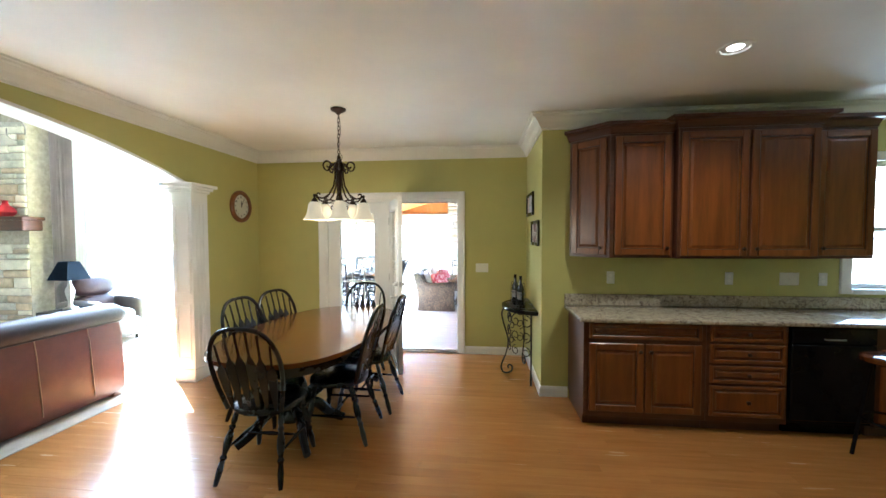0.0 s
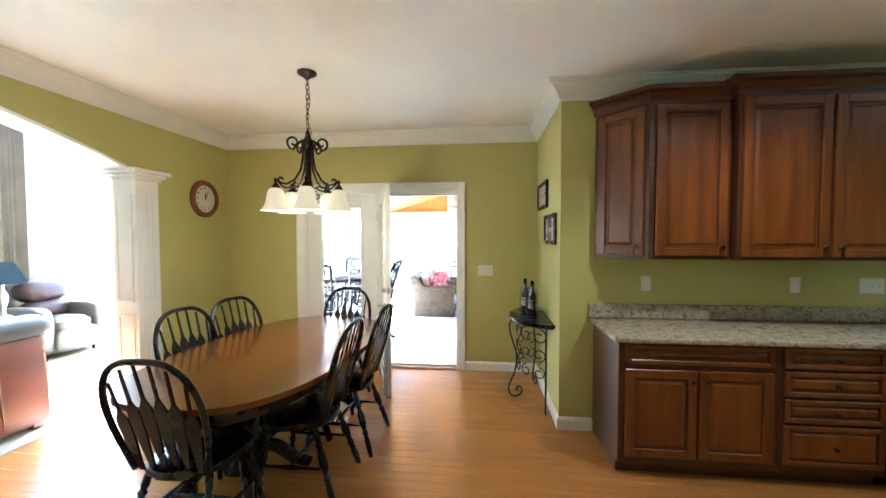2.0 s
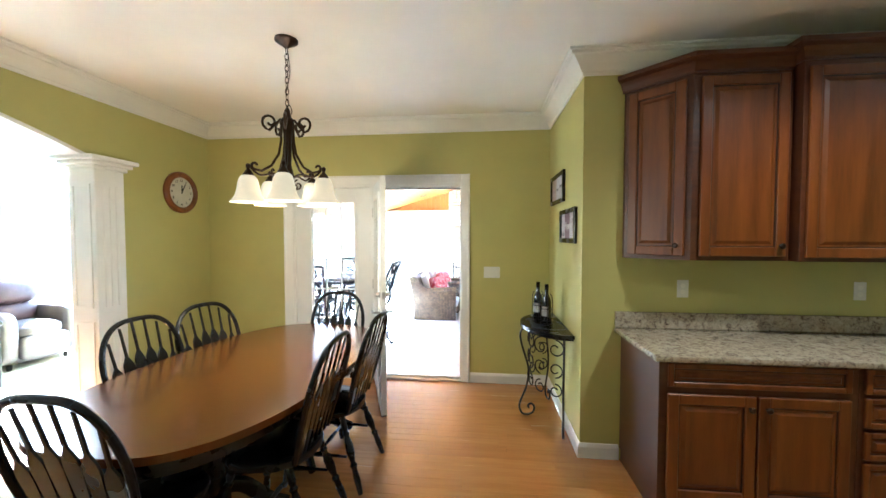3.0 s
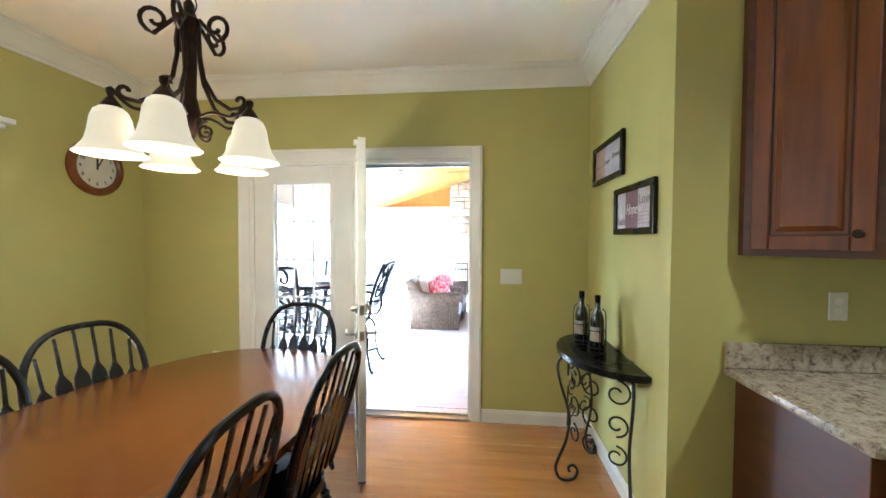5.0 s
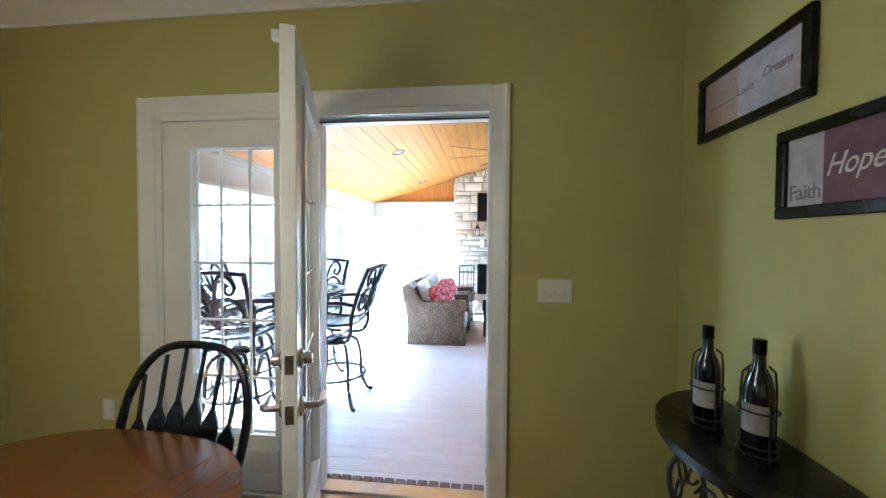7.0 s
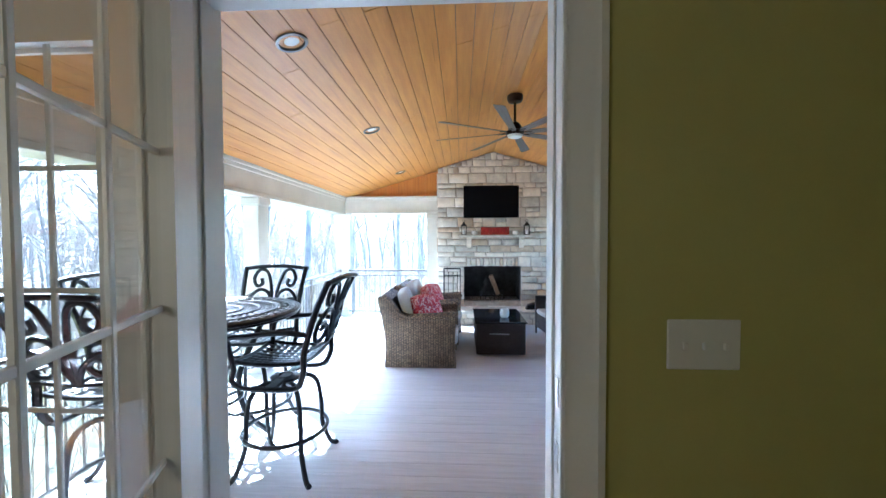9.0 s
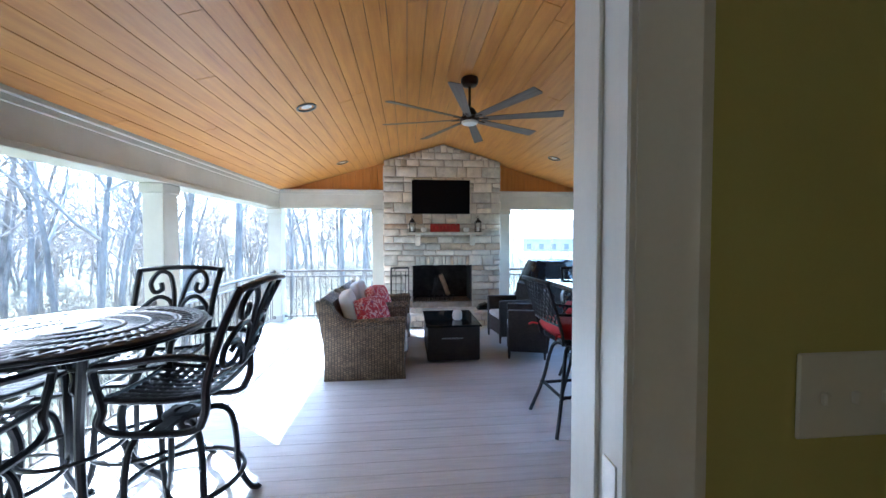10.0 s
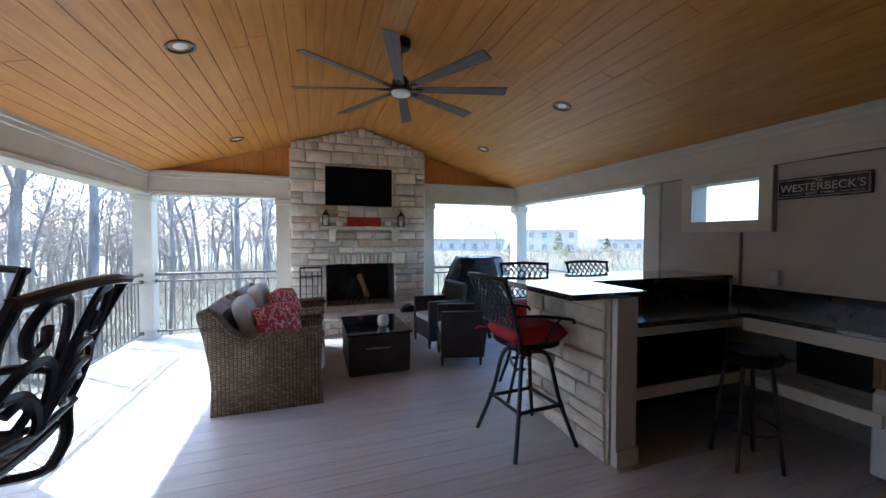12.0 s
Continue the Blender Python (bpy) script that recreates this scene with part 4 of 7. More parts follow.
bm = NB()
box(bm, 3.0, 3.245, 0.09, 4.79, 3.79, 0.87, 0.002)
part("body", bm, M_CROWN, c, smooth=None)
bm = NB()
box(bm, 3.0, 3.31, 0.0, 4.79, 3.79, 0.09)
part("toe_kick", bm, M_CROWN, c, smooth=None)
for k in range(3):
    raised_door(0.55, 0.56, "door", c, pose(3.03 + 0.585 * k, 3.245, 0.14), (0.5, 0.5))
c = thing("countertop", "speckled beige granite countertop with a low backsplash", "countertop")
bm = NB()
box(bm, 0.81, 3.195, 0.872, 4.79, 3.805, 0.905, 0.008, seg=2)
part("slab", bm, M_GRANITE, c)
bm = NB()
box(bm, 0.815, 3.785, 0.906, 4.79, 3.808, 1.012, 0.003)
part("backsplash", bm, M_GRANITE, c)


def wall_plate(m, kind, gangs, label):
    """Cover plate in its frame: x right, z up, face towards -y."""
    t = thing("wall_" + kind, label, kind, m, group="wall plates")
    w = 0.072 + 0.046 * (gangs - 1)
    bm = NB()
    box(bm, -w / 2, -0.006, -0.058, w / 2, 0, 0.058, 0.003)
    part("plate", bm, M_PLASTIC, t)
    for g in range(gangs):
        x = (g - (gangs - 1) / 2) * 0.046
        if kind == "outlet":
            for dz in (-0.02, 0.02):
                bm = NB()
                lathe(bm, [(0.016, 0.0), (0.016, 0.0015)], 14, pose(x, -0.0055, dz, 90))
                part("socket", bm, M_CEIL, t)
        else:
            bm = NB()
            box(bm, x - 0.005, -0.014, -0.011, x + 0.005, -0.006, 0.006, 0.002)
            part("toggle", bm, M_PLASTIC, t)
    return t


for x, kind, g, lab in ((1.24, "outlet", 1, "white outlet above the granite backsplash"), (2.29, "outlet", 1, "white outlet above the granite backsplash"),
                        (2.80, "switch", 3, "white triple light switch above the backsplash"), (3.08, "outlet", 1, "white outlet near the kitchen window")):
    wall_plate(pose(x, YK - 0.001, 1.17), kind, g, lab)
wall_plate(pose(0.025, YB - 0.001, 1.145), "switch", 3, "white triple light switch beside the patio door")
wall_plate(pose(-2.42, YB - 0.001, 0.42), "outlet", 1, "white outlet low on the green wall")


def can_light(name, m, lit, label):
    t = thing(name, label, "ceiling light", m, group="recessed lights")
    bm = NB()
    lathe(bm, [(0.095, 0.0), (0.095, -0.008), (0.078, -0.010), (0.066, 0.02), (0.062, 0.05)], 24, cap=False)
    part("trim_ring", bm, M_TRIM if lit else M_CANRING, t)
    bm = NB()
    lathe(bm, [(0.050, 0.010), (0.044, 0.0), (0.025, -0.006)] if lit else [(0.060, 0.012), (0.052, 0.004), (0.03, 0.0)], 20)
    part("lens", bm, M_CANGLOW if lit else M_CANDIM, t, "bright lamp lens" if lit else "unlit frosted lens")
    return t


can_light("ceiling_light", pose(1.56, 2.62, CEIL - 0.001), True, "recessed kitchen ceiling light, switched on")
lamp("can_lamp", "SPOT", pose(1.56, 2.62, CEIL - 0.03), 1.4, (1.0, 0.83, 0.62), radius=0.05, cone=radians(140))


# ---- dining table and chairs ----
def oval(a, b, n=64, e=2.35):
    out = []
    for i in range(n):
        t = 2 * math.pi * i / n
        out.append((a * math.copysign(abs(math.cos(t)) ** (2 / e), math.cos(t)), b * math.copysign(abs(math.sin(t)) ** (2 / e), math.sin(t))))
    return out


TX, TY = -1.425, 3.30
table = thing("dining_table", "long oval cherry dining table on black pedestals", "table", pose(TX, TY, 0, 0, 0, -4.5))
bm = NB()
slab(bm, oval(0.585, 0.98, 72, 2.8), 0.728, 0.76, 0.012, 3)
part("tabletop", bm, M_TABLE, table, "reddish brown polished wooden top")
bm = NB()
slab(bm, oval(0.49, 0.92, 72, 2.8), 0.64, 0.728)
part("apron", bm, M_BLACKWOOD, table)
for y in (-0.42, 0.42):
    bm = NB()
    lathe(bm, [(0.10, 0.64), (0.11, 0.60), (0.07, 0.56), (0.065, 0.50), (0.10, 0.42), (0.115, 0.34), (0.10, 0.26), (0.075, 0.22), (0.10, 0.18), (0.10, 0.14)], 20)
    bmesh.ops.translate(bm, vec=(0, y, 0), verts=bm.verts)
    part("pedestal", bm, M_BLACKWOOD, table)
    for k in range(4):
        a = radians(45 + 90 * k)
        pts = smooth_curve([(0.05 * math.cos(a), y + 0.05 * math.sin(a), 0.24), (0.18 * math.cos(a), y + 0.18 * math.sin(a), 0.22), (0.30 * math.cos(a), y + 0.30 * math.sin(a), 0.10), (0.40 * math.cos(a), y + 0.40 * math.sin(a), 0.035)], 5)
        bm = NB()
        tube(bm, pts, [0.045 - 0.012 * i / len(pts) for i in range(len(pts))], 8, 0.75)
        part("foot", bm, M_BLACKWOOD, table)
bm = NB()
box(bm, -0.05, -0.36, 0.20, 0.05, 0.36, 0.26, 0.01)
part("stretcher", bm, M_BLACKWOOD, table)


def turned(p, q, r=0.017, beads=True):
    """Turned leg from p (top) to q (foot)."""
    p, q = Vector(p), Vector(q)
    L = (q - p).length
    prof = [(0.0, 0.8), (0.08, 0.95), (0.16, 1.0), (0.20, 0.7), (0.23, 1.15), (0.27, 0.75), (0.36, 1.25), (0.46, 1.35), (0.55, 1.0), (0.60, 0.7), (0.64, 1.2), (0.68, 0.8), (0.80, 1.05), (0.92, 0.9), (1.0, 0.7)] if beads else \
        [(0.0, 0.6), (0.3, 0.8), (0.5, 1.2), (0.7, 0.8), (1.0, 0.6)]
    bm = NB()
    tube(bm, [p.lerp(q, t) for t, _ in prof], [r * k for _, k in prof], 10)
    return bm


def windsor(m, label):
    """Arrow-back Windsor chair; sits facing +y, origin on the floor below the seat."""
    ch = thing("dining_chair", label, "chair", m, group="dining chairs")
    bm = NB()
    out = []
    for i in range(36):
        t = 2 * math.pi * i / 36
        x, y = 0.225 * math.copysign(abs(math.cos(t)) ** 0.75, math.cos(t)), 0.215 * math.copysign(abs(math.sin(t)) ** 0.75, math.sin(t))
        out.append((x * (1.0 if y > 0 else 0.92), y))
    slab(bm, out, 0.425, 0.462, 0.012, 2)
    part("seat", bm, M_BLACKWOOD, ch)
    for sx in (-1, 1):
        for sy in (-1, 1):
            part("leg", turned((sx * 0.15, sy * 0.14, 0.43), (sx * 0.215, sy * (0.20 if sy > 0 else 0.28), 0.0), 0.019), M_BLACKWOOD, ch)
        part("stretcher", turned((sx * 0.185, 0.17, 0.20), (sx * 0.185, -0.185, 0.20), 0.012, False), M_BLACKWOOD, ch)
    part("stretcher", turned((-0.18, 0.0, 0.20), (0.18, 0.0, 0.20), 0.012, False), M_BLACKWOOD, ch)
    lean = 0.27

    def back(x, z):
        return (x, -0.185 - lean * (z - 0.45), z)

    n = 26
    pts = []
    for i in range(n + 1):
        t = math.pi * i / n
        x = 0.215 * math.cos(t)
        z = 0.46 + 0.555 * abs(math.sin(t)) ** 0.62
        x *= 1 + 0.10 * max(0.0, math.sin(t)) * (1 - abs(math.cos(t)))
        w = 0.180 + 0.069 * math.sin(math.pi * min(1, (z - 0.46) / 0.555) * 0.62)
        pts.append(back(math.copysign(abs(math.cos(t)) ** 0.62, math.cos(t)) * w, z))
    bm = NB()
    tube(bm, pts, 0.0145, 10, 1.0, up=(0, -1, 0))
    part("back_bow", bm, M_BLACKWOOD, ch)
    for k in range(6):
        u = (k - 2.5) / 2.5
        xb, xt = 0.144 * u, 0.178 * u
        zt = 1.010 - 0.10 * abs(u) ** 2.2
        prof = [(0.0, 0.0095), (0.12, 0.0145), (0.35, 0.026), (0.54, 0.031), (0.61, 0.027), (0.69, 0.0065), (1.0, 0.005)]
        bm = NB()
        c = []
        for f, hw in prof:
            z = 0.455 + (zt - 0.455) * f
            x = xb + (xt - xb) * f
            px_, py_, pz_ = back(x, z)
            c.append([bm.verts.new((px_ + s * hw, py_ + d, pz_)) for s, d in ((-1, -0.005), (1, -0.005), (1, 0.005), (-1, 0.005))])
        for a, b in zip(c, c[1:]):
            for i in range(4):
                bm.faces.new((a[i], a[(i + 1) % 4], b[(i + 1) % 4], b[i]))
        bm.faces.new(c[0])
        bm.faces.new(c[-1])
        part("spindle", bm, M_BLACKWOOD, ch, smooth=None)
    return ch


first = windsor(pose(-1.44, 2.54, 0, 0, 0, 1), "black arrow-back Windsor chair at the head of the table")
for x, y, a, lab in ((-1.12, 3.00, 90, "black arrow-back Windsor chair tucked under the table"), (-1.05, 3.51, 88, "black arrow-back Windsor chair beside the open door"),
                     (-1.33, 4.06, 180, "black arrow-back Windsor chair at the far table end"), (-1.825, 3.20, -99, "black arrow-back Windsor chair on the arch side"),
                     (-1.775, 3.63, -106, "black arrow-back Windsor chair near the clock")):
    copy_thing(first, pose(x, y, 0, 0, 0, a))["label"] = lab


# ---- chandelier ----
def chandelier(m):
    ch = thing("chandelier", "dark bronze scrolled chandelier with five lit glass shades", "chandelier", m)
    bm = NB()
    lathe(bm, [(0.068, 0.0), (0.068, -0.012), (0.055, -0.022), (0.03, -0.034), (0.012, -0.05)], 24)
    part("canopy", bm, M_BRONZE, ch)
    z, k = -0.05, 0
    while z > -0.40:
        bm = NB()
        pts = [(0.011 * math.cos(t) * (1 if k % 2 else 0), 0.011 * math.cos(t) * (0 if k % 2 else 1), z - 0.017 + 0.022 * math.sin(t)) for t in [2 * math.pi * i / 12 for i in range(12)]]
        tube(bm, pts, 0.0026, 6, closed=True)
        part("chain_link", bm, M_BRONZE, ch)
        z -= 0.034
        k += 1
    bm = NB()
    tube(bm, smooth_curve([(0.006, 0, -0.05), (0.016, 0.006, -0.2), (-0.012, 0.008, -0.33), (0.03, 0.0, -0.42), (0.004, 0, -0.47)], 6), 0.0025, 6)
    part("cord", bm, M_BRONZE, ch)
    bm = NB()
    lathe(bm, [(0.006, -0.40), (0.018, -0.42), (0.018, -0.44), (0.026, -0.46), (0.040, -0.475), (0.036, -0.50), (0.026, -0.56), (0.022, -0.66), (0.020, -0.74), (0.032, -0.79), (0.038, -0.82), (0.026, -0.86), (0.012, -0.89), (0.015, -0.905), (0.004, -0.925)], 16)
    part("stem", bm, M_BRONZE, ch)
    for i in range(5):
        a = radians(72 * i + 4)
        ca, sa = math.cos(a), math.sin(a)
        # long S arm: upper scroll, waist, lower curl
        flat = [p for p in spiral(0.100, -0.50, 0.012, 0.050, 330, -1.15, 16)]
        s1 = [(x, z) for x, z in flat] + [(0.040, -0.475), (0.036, -0.52)] + [(0.038, -0.60), (0.052, -0.68), (0.095, -0.755), (0.15, -0.79), (0.185, -0.785)] + spiral(0.185, -0.762, 0.022, 0.010, -90, 0.75, 8)[1:]
        bm = NB()
        tube(bm, [(x * ca, x * sa, z) for x, z in s1], 0.0075, 8, 1.0, up=(-sa, ca, 0))
        part("scroll_arm", bm, M_BRONZE, ch)
        s2 = [(0.02, -0.82), (0.08, -0.80), (0.15, -0.815), (0.185, -0.80), (0.212, -0.772), (0.222, -0.78)]
        bm = NB()
        tube(bm, [(p.x, p.y, p.z) for p in smooth_curve([(x * ca, x * sa, z) for x, z in s2], 5)], 0.006, 8)
        lathe(bm, [(0.004, -0.755), (0.013, -0.762), (0.013, -0.775), (0.008, -0.785), (0.030, -0.815), (0.034, -0.828)], 14, Matrix.Translation((0.222 * ca, 0.222 * sa, 0.0)))
        part("lamp_arm", bm, M_BRONZE, ch)
        s3 = spiral(0.06, -0.865, 0.034, 0.010, 90, 1.1, 14)
        bm = NB()
        tube(bm, [(x * ca, x * sa, z) for x, z in s3], 0.005, 6, 1.0, up=(-sa, ca, 0))
        part("lower_curl", bm, M_BRONZE, ch)
        bm = NB()
        prof = [(0.030, -0.822), (0.046, -0.835), (0.056, -0.86), (0.062, -0.90), (0.071, -0.935), (0.088, -0.962), (0.102, -0.975), (0.099, -0.977), (0.084, -0.964), (0.067, -0.936), (0.058, -0.90), (0.052, -0.86), (0.042, -0.838), (0.028, -0.826)]
        lathe(bm, prof, 24, Matrix.Translation((0.222 * ca, 0.222 * sa, 0.0)), cap=False)
        part("shade", bm, M_SHADE, ch, "glowing cream alabaster glass bell shade", smooth=60)
    return ch


chandelier(pose(-1.272, 3.425, CEIL - 0.001) @ Matrix.Diagonal((1, 1, 1.028, 1)))
lamp("chandelier_lamp", "POINT", pose(-1.272, 3.425, 1.52), 0.68, (1.0, 0.76, 0.48), radius=0.2)

# ---- clock, pictures, console with bottles ----
clock = thing("wall_clock", "round oak wall clock with a pale numbered face", "clock", pose(XL + 0.001, 4.66, 1.95, 0, 0, 90))
bm = NB()
lathe(bm, [(0.205, 0.0), (0.205, 0.02), (0.190, 0.036), (0.165, 0.038), (0.150, 0.026), (0.148, 0.012)], 40, pose(0, 0, 0, 90), cap=False)
part("rim", bm, M_CHERRY, clock, "reddish brown wooden rim")
bm = NB()
lathe(bm, [(0.150, 0.0), (0.150, 0.014)], 40, pose(0, 0, 0, 90))
part("face", bm, M_CLOCKFACE, clock)
for h in range(1, 13):
    a = radians(90 - 30 * h)
    lettering(str(h), 0.036, M_INK, clock, pose(0.118 * math.cos(a), -0.0155, 0.118 * math.sin(a), 90), "numeral")
for L, w, ang in ((0.07, 0.006, 89), (0.10, 0.004, 62)):
    bm = NB()
    box(bm, -0.012, -0.003, -w, L, 0.0, w)
    p = part("clock_hand", bm, M_INK, clock)
    p.matrix_basis = pose(0, -0.018, 0, 0, -ang, 0)


def picture(y0, y1, z0, z1, label):
    """Framed print on the nook's side wall; its face looks to -x."""
    t = thing("framed_picture", label, "picture", facing((XR - 0.001, y1, z0), (0, -1, 0), (0, 0, 1)), group="framed pictures")
    w, h = y1 - y0, z1 - z0
    for b in ((0, 0, 0, w, 0.034, 0.024), (0, h - 0.034, 0, w, h, 0.024), (0, 0.034, 0, 0.034, h - 0.034, 0.024), (w - 0.034, 0.034, 0, w, h - 0.034, 0.024)):
        bm = NB()
        box(bm, *b, 0.004)
        part("frame_bar", bm, M_BLACKWOOD, t)
    return t, w, h


def print_panel(t, b, material):
    bm = NB()
    box(bm, *b)
    return part("print", bm, material, t, smooth=None)


t, w, h = picture(3.935, 4.45, 1.463, 1.726, "black framed print reading Faith Hope Love")
a = (w - 0.068) / 3.25
print_panel(t, (0.034, 0.034, 0, 0.034 + 0.85 * a, h - 0.034, 0.010), M_PRINTPALE)
print_panel(t, (0.034 + 0.85 * a, 0.034, 0, 0.034 + 2.05 * a, h - 0.034, 0.010), M_PRINTPLUM)
print_panel(t, (0.034 + 2.05 * a, 0.034, 0, w - 0.034, h - 0.034, 0.010), M_PRINTPALE)
lettering("Faith", 0.062, M_GREYINK, t, pose(0.034 + 0.43 * a, 0.072, 0.0105), width=0.10)
lettering("Hope", 0.082, M_PALEINK, t, pose(0.034 + 1.45 * a, 0.132, 0.0105), width=0.15, slant=0.4)
lettering("Love", 0.074, M_GREYINK, t, pose(0.034 + 2.66 * a, 0.175, 0.0105), width=0.145)
for k in range(4):
    bm = NB()
    box(bm, 0.04 + 2.1 * a, 0.055 + 0.018 * k, 0.010, 0.04 + (3.0 - 0.15 * (k % 2)) * a, 0.058 + 0.018 * k, 0.0106)
    part("script_line", bm, M_GREYINK, t)
t, w, h = picture(4.335, 4.885, 1.80, 2.06, "black framed rose print with a line of script")
print_panel(t, (0.034, 0.034, 0, w * 0.42, h - 0.034, 0.010), M_PRINTROSE)
print_panel(t, (w * 0.42, 0.034, 0, w - 0.034, h - 0.034, 0.010), M_PRINTPALE)
lettering("Love", 0.042, M_GREYINK, t, pose(0.27, 0.128, 0.0105), width=0.08)
lettering("Dream", 0.044, M_GREYINK, t, pose(0.41, 0.145, 0.0105), width=0.12, slant=0.35)
bm = NB()
box(bm, 0.07, 0.115, 0.010, 0.21, 0.121, 0.0106)
part("script_line", bm, M_GREYINK, t)

con = thing("console_table", "half-round black console table with wrought iron scrolls", "console table", pose(XR - 0.004, 4.37, 0))
bm = NB()
half = [(-0.345 * math.sin(math.pi * i / 24), -0.415 * math.cos(math.pi * i / 24)) for i in range(25)]
slab(bm, list(reversed(half)), 0.765, 0.795, 0.007, 2)
part("tabletop", bm, M_BLACKWOOD, con)
bm = NB()
slab(bm, list(reversed([(x * 0.92, y * 0.92) for x, y in half])), 0.748, 0.765)
part("apron", bm, M_IRON, con)


def scroll_leg(base, away, name="leg"):
    """S-shaped iron leg at base (x, y), bulging along away."""
    bx, by = base
    ax, ay = away
    prof = [(0.0, 0.75), (0.045, 0.735), (0.06, 0.68), (0.04, 0.58), (0.0, 0.45), (-0.012, 0.36), (0.01, 0.24), (0.05, 0.14), (0.065, 0.08), (0.045, 0.025), (0.0, 0.012), (-0.045, 0.03), (-0.06, 0.075), (-0.035, 0.105), (-0.01, 0.09), (-0.015, 0.065)]
    bm = NB()
    pts = smooth_curve([(bx + ax * o, by + ay * o, z) for o, z in prof], 4)
    tube(bm, pts, 0.0085, 8)
    part(name, bm, M_IRON, con)


for ang in (-78, 0, 78):
    a = radians(ang)
    ex, ey = -0.285 * math.cos(a), 0.34 * math.sin(a)
    l = math.hypot(ex, ey)
    scroll_leg((ex, ey), (ex / l, ey / l))
for ang, sgn in ((-66, 1), (-40, -1), (-14, 1), (14, -1), (40, 1), (66, -1)):
    a = radians(ang)
    ex, ey = -0.275 * math.cos(a), 0.325 * math.sin(a)
    tx, ty = math.sin(a), math.cos(a)
    for z0, r, d in ((0.66, 0.07, 1), (0.50, 0.06, -1), (0.34, 0.055, 1)):
        pts = spiral(0, 0, r, 0.02, 90 * d, 1.15 * sgn * d, 18)
        bm = NB()
        tube(bm, [(ex + tx * u, ey + ty * u, z0 + v) for u, v in pts], 0.0055, 6)
        part("scroll", bm, M_IRON, con)


def bottle(x, y, label):
    t = thing("wine_bottle", label, "bottle", pose(x, y, 0.796), group="wine bottles")
    bm = NB()
    lathe(bm, [(0.034, 0.0), (0.037, 0.006), (0.037, 0.185), (0.030, 0.215), (0.016, 0.245), (0.0145, 0.30)], 20)
    part("glass", bm, M_BOTTLE, t)
    bm = NB()
    lathe(bm, [(0.0165, 0.285), (0.0165, 0.325), (0.014, 0.327)], 14)
    part("neck_foil", bm, M_BLACKGLOSS, t)
    bm = NB()
    arc = [radians(150 + 12 * i) for i in range(12)]
    rows = [[bm.verts.new((0.0378 * math.cos(a_), 0.0378 * math.sin(a_), z_)) for a_ in arc] for z_ in (0.07, 0.15)]
    for i in range(11):
        bm.faces.new((rows[0][i], rows[0][i + 1], rows[1][i + 1], rows[1][i]))
    part("label", bm, M_LABEL, t, "grey paper label")
    for s in (0.0, 90.0):
        bm = NB()
        pts = [(0.047 * math.cos(radians(s)) * math.copysign(min(1, abs(c) * 1.5), c), 0.047 * math.sin(radians(s)) * math.copysign(min(1, abs(c) * 1.5), c), z) for c, z in
               [(1, 0.0), (1, 0.10), (1, 0.19), (0.6, 0.235), (0.36, 0.25)]]
        for sg in (1, -1):
            tube(bm, [(sg * a_, sg * b_, z_) for a_, b_, z_ in pts], 0.003, 6)
        part("caddy_wire", bm, M_IRON, t)
    for z in (0.012, 0.035, 0.13):
        bm = NB()
        tube(bm, [(0.047 * math.cos(2 * math.pi * i / 18), 0.047 * math.sin(2 * math.pi * i / 18), z) for i in range(18)], 0.003, 6, closed=True)
        part("caddy_ring", bm, M_IRON, t)


bottle(0.405, 4.47, "dark wine bottle in an iron caddy on the console")
bottle(0.450, 4.31, "dark wine bottle in an iron caddy on the console")

# kitchen stool by the counter
st = thing("counter_stool", "round wooden seated stool with black metal legs", "stool", pose(2.80, 2.90, 0))
bm = NB()
lathe(bm, [(0.16, 0.70), (0.175, 0.71), (0.175, 0.735), (0.16, 0.745)], 24)
part("seat", bm, M_TABLE, st)
for k in range(4):
    a = radians(45 + 90 * k)
    bm = NB()
    tube(bm, [(0.11 * math.cos(a), 0.11 * math.sin(a), 0.70), (0.19 * math.cos(a), 0.19 * math.sin(a), 0.0)], 0.012, 8)
    part("leg", bm, M_BLACKGLOSS, st)
bm = NB()
tube(bm, [(0.155 * math.cos(2 * math.pi * i / 24), 0.155 * math.sin(2 * math.pi * i / 24), 0.30) for i in range(24)], 0.009, 8, closed=True)
part("foot_ring", bm, M_BLACKGLOSS, st)

# ---- living room furniture ----
def pillow_block(bm, x0, y0, z0, x1, y1, z1, r=0.06, seg=4):
    box(bm, x0, y0, z0, x1, y1, z1, r, seg=seg)


sofa = thing("leather_sofa", "burgundy leather sofa with its stitched back to the kitchen", "sofa", pose(-3.52, 2.30, 0.006))
bm = NB()
vs = []
secs = [(-0.02, 0.03), (0.0, 0.10), (-0.035, 0.60), (-0.06, 0.76), (-0.22, 0.76), (-0.20, 0.03)]
for y in (-1.15, 1.17):
    vs.append([bm.verts.new((x, y, z)) for x, z in secs])
for i in range(len(secs)):
    j = (i + 1) % len(secs)
    bm.faces.new((vs[0][i], vs[0][j], vs[1][j], vs[1][i]))
bm.faces.new(vs[0])
bm.faces.new(vs[1])
bmesh.ops.bevel(bm, geom=list(bm.edges), offset=0.015, segments=2, affect="EDGES")
part("back", bm, M_LEATHER, sofa)
bm = NB()
tube(bm, [(-0.13, -1.2, 0.79), (-0.13, -1.15, 0.80), (-0.13, 0.0, 0.805), (-0.13, 1.15, 0.80), (-0.13, 1.22, 0.78)], [0.085, 0.105, 0.108, 0.105, 0.08], 16, 1.15)
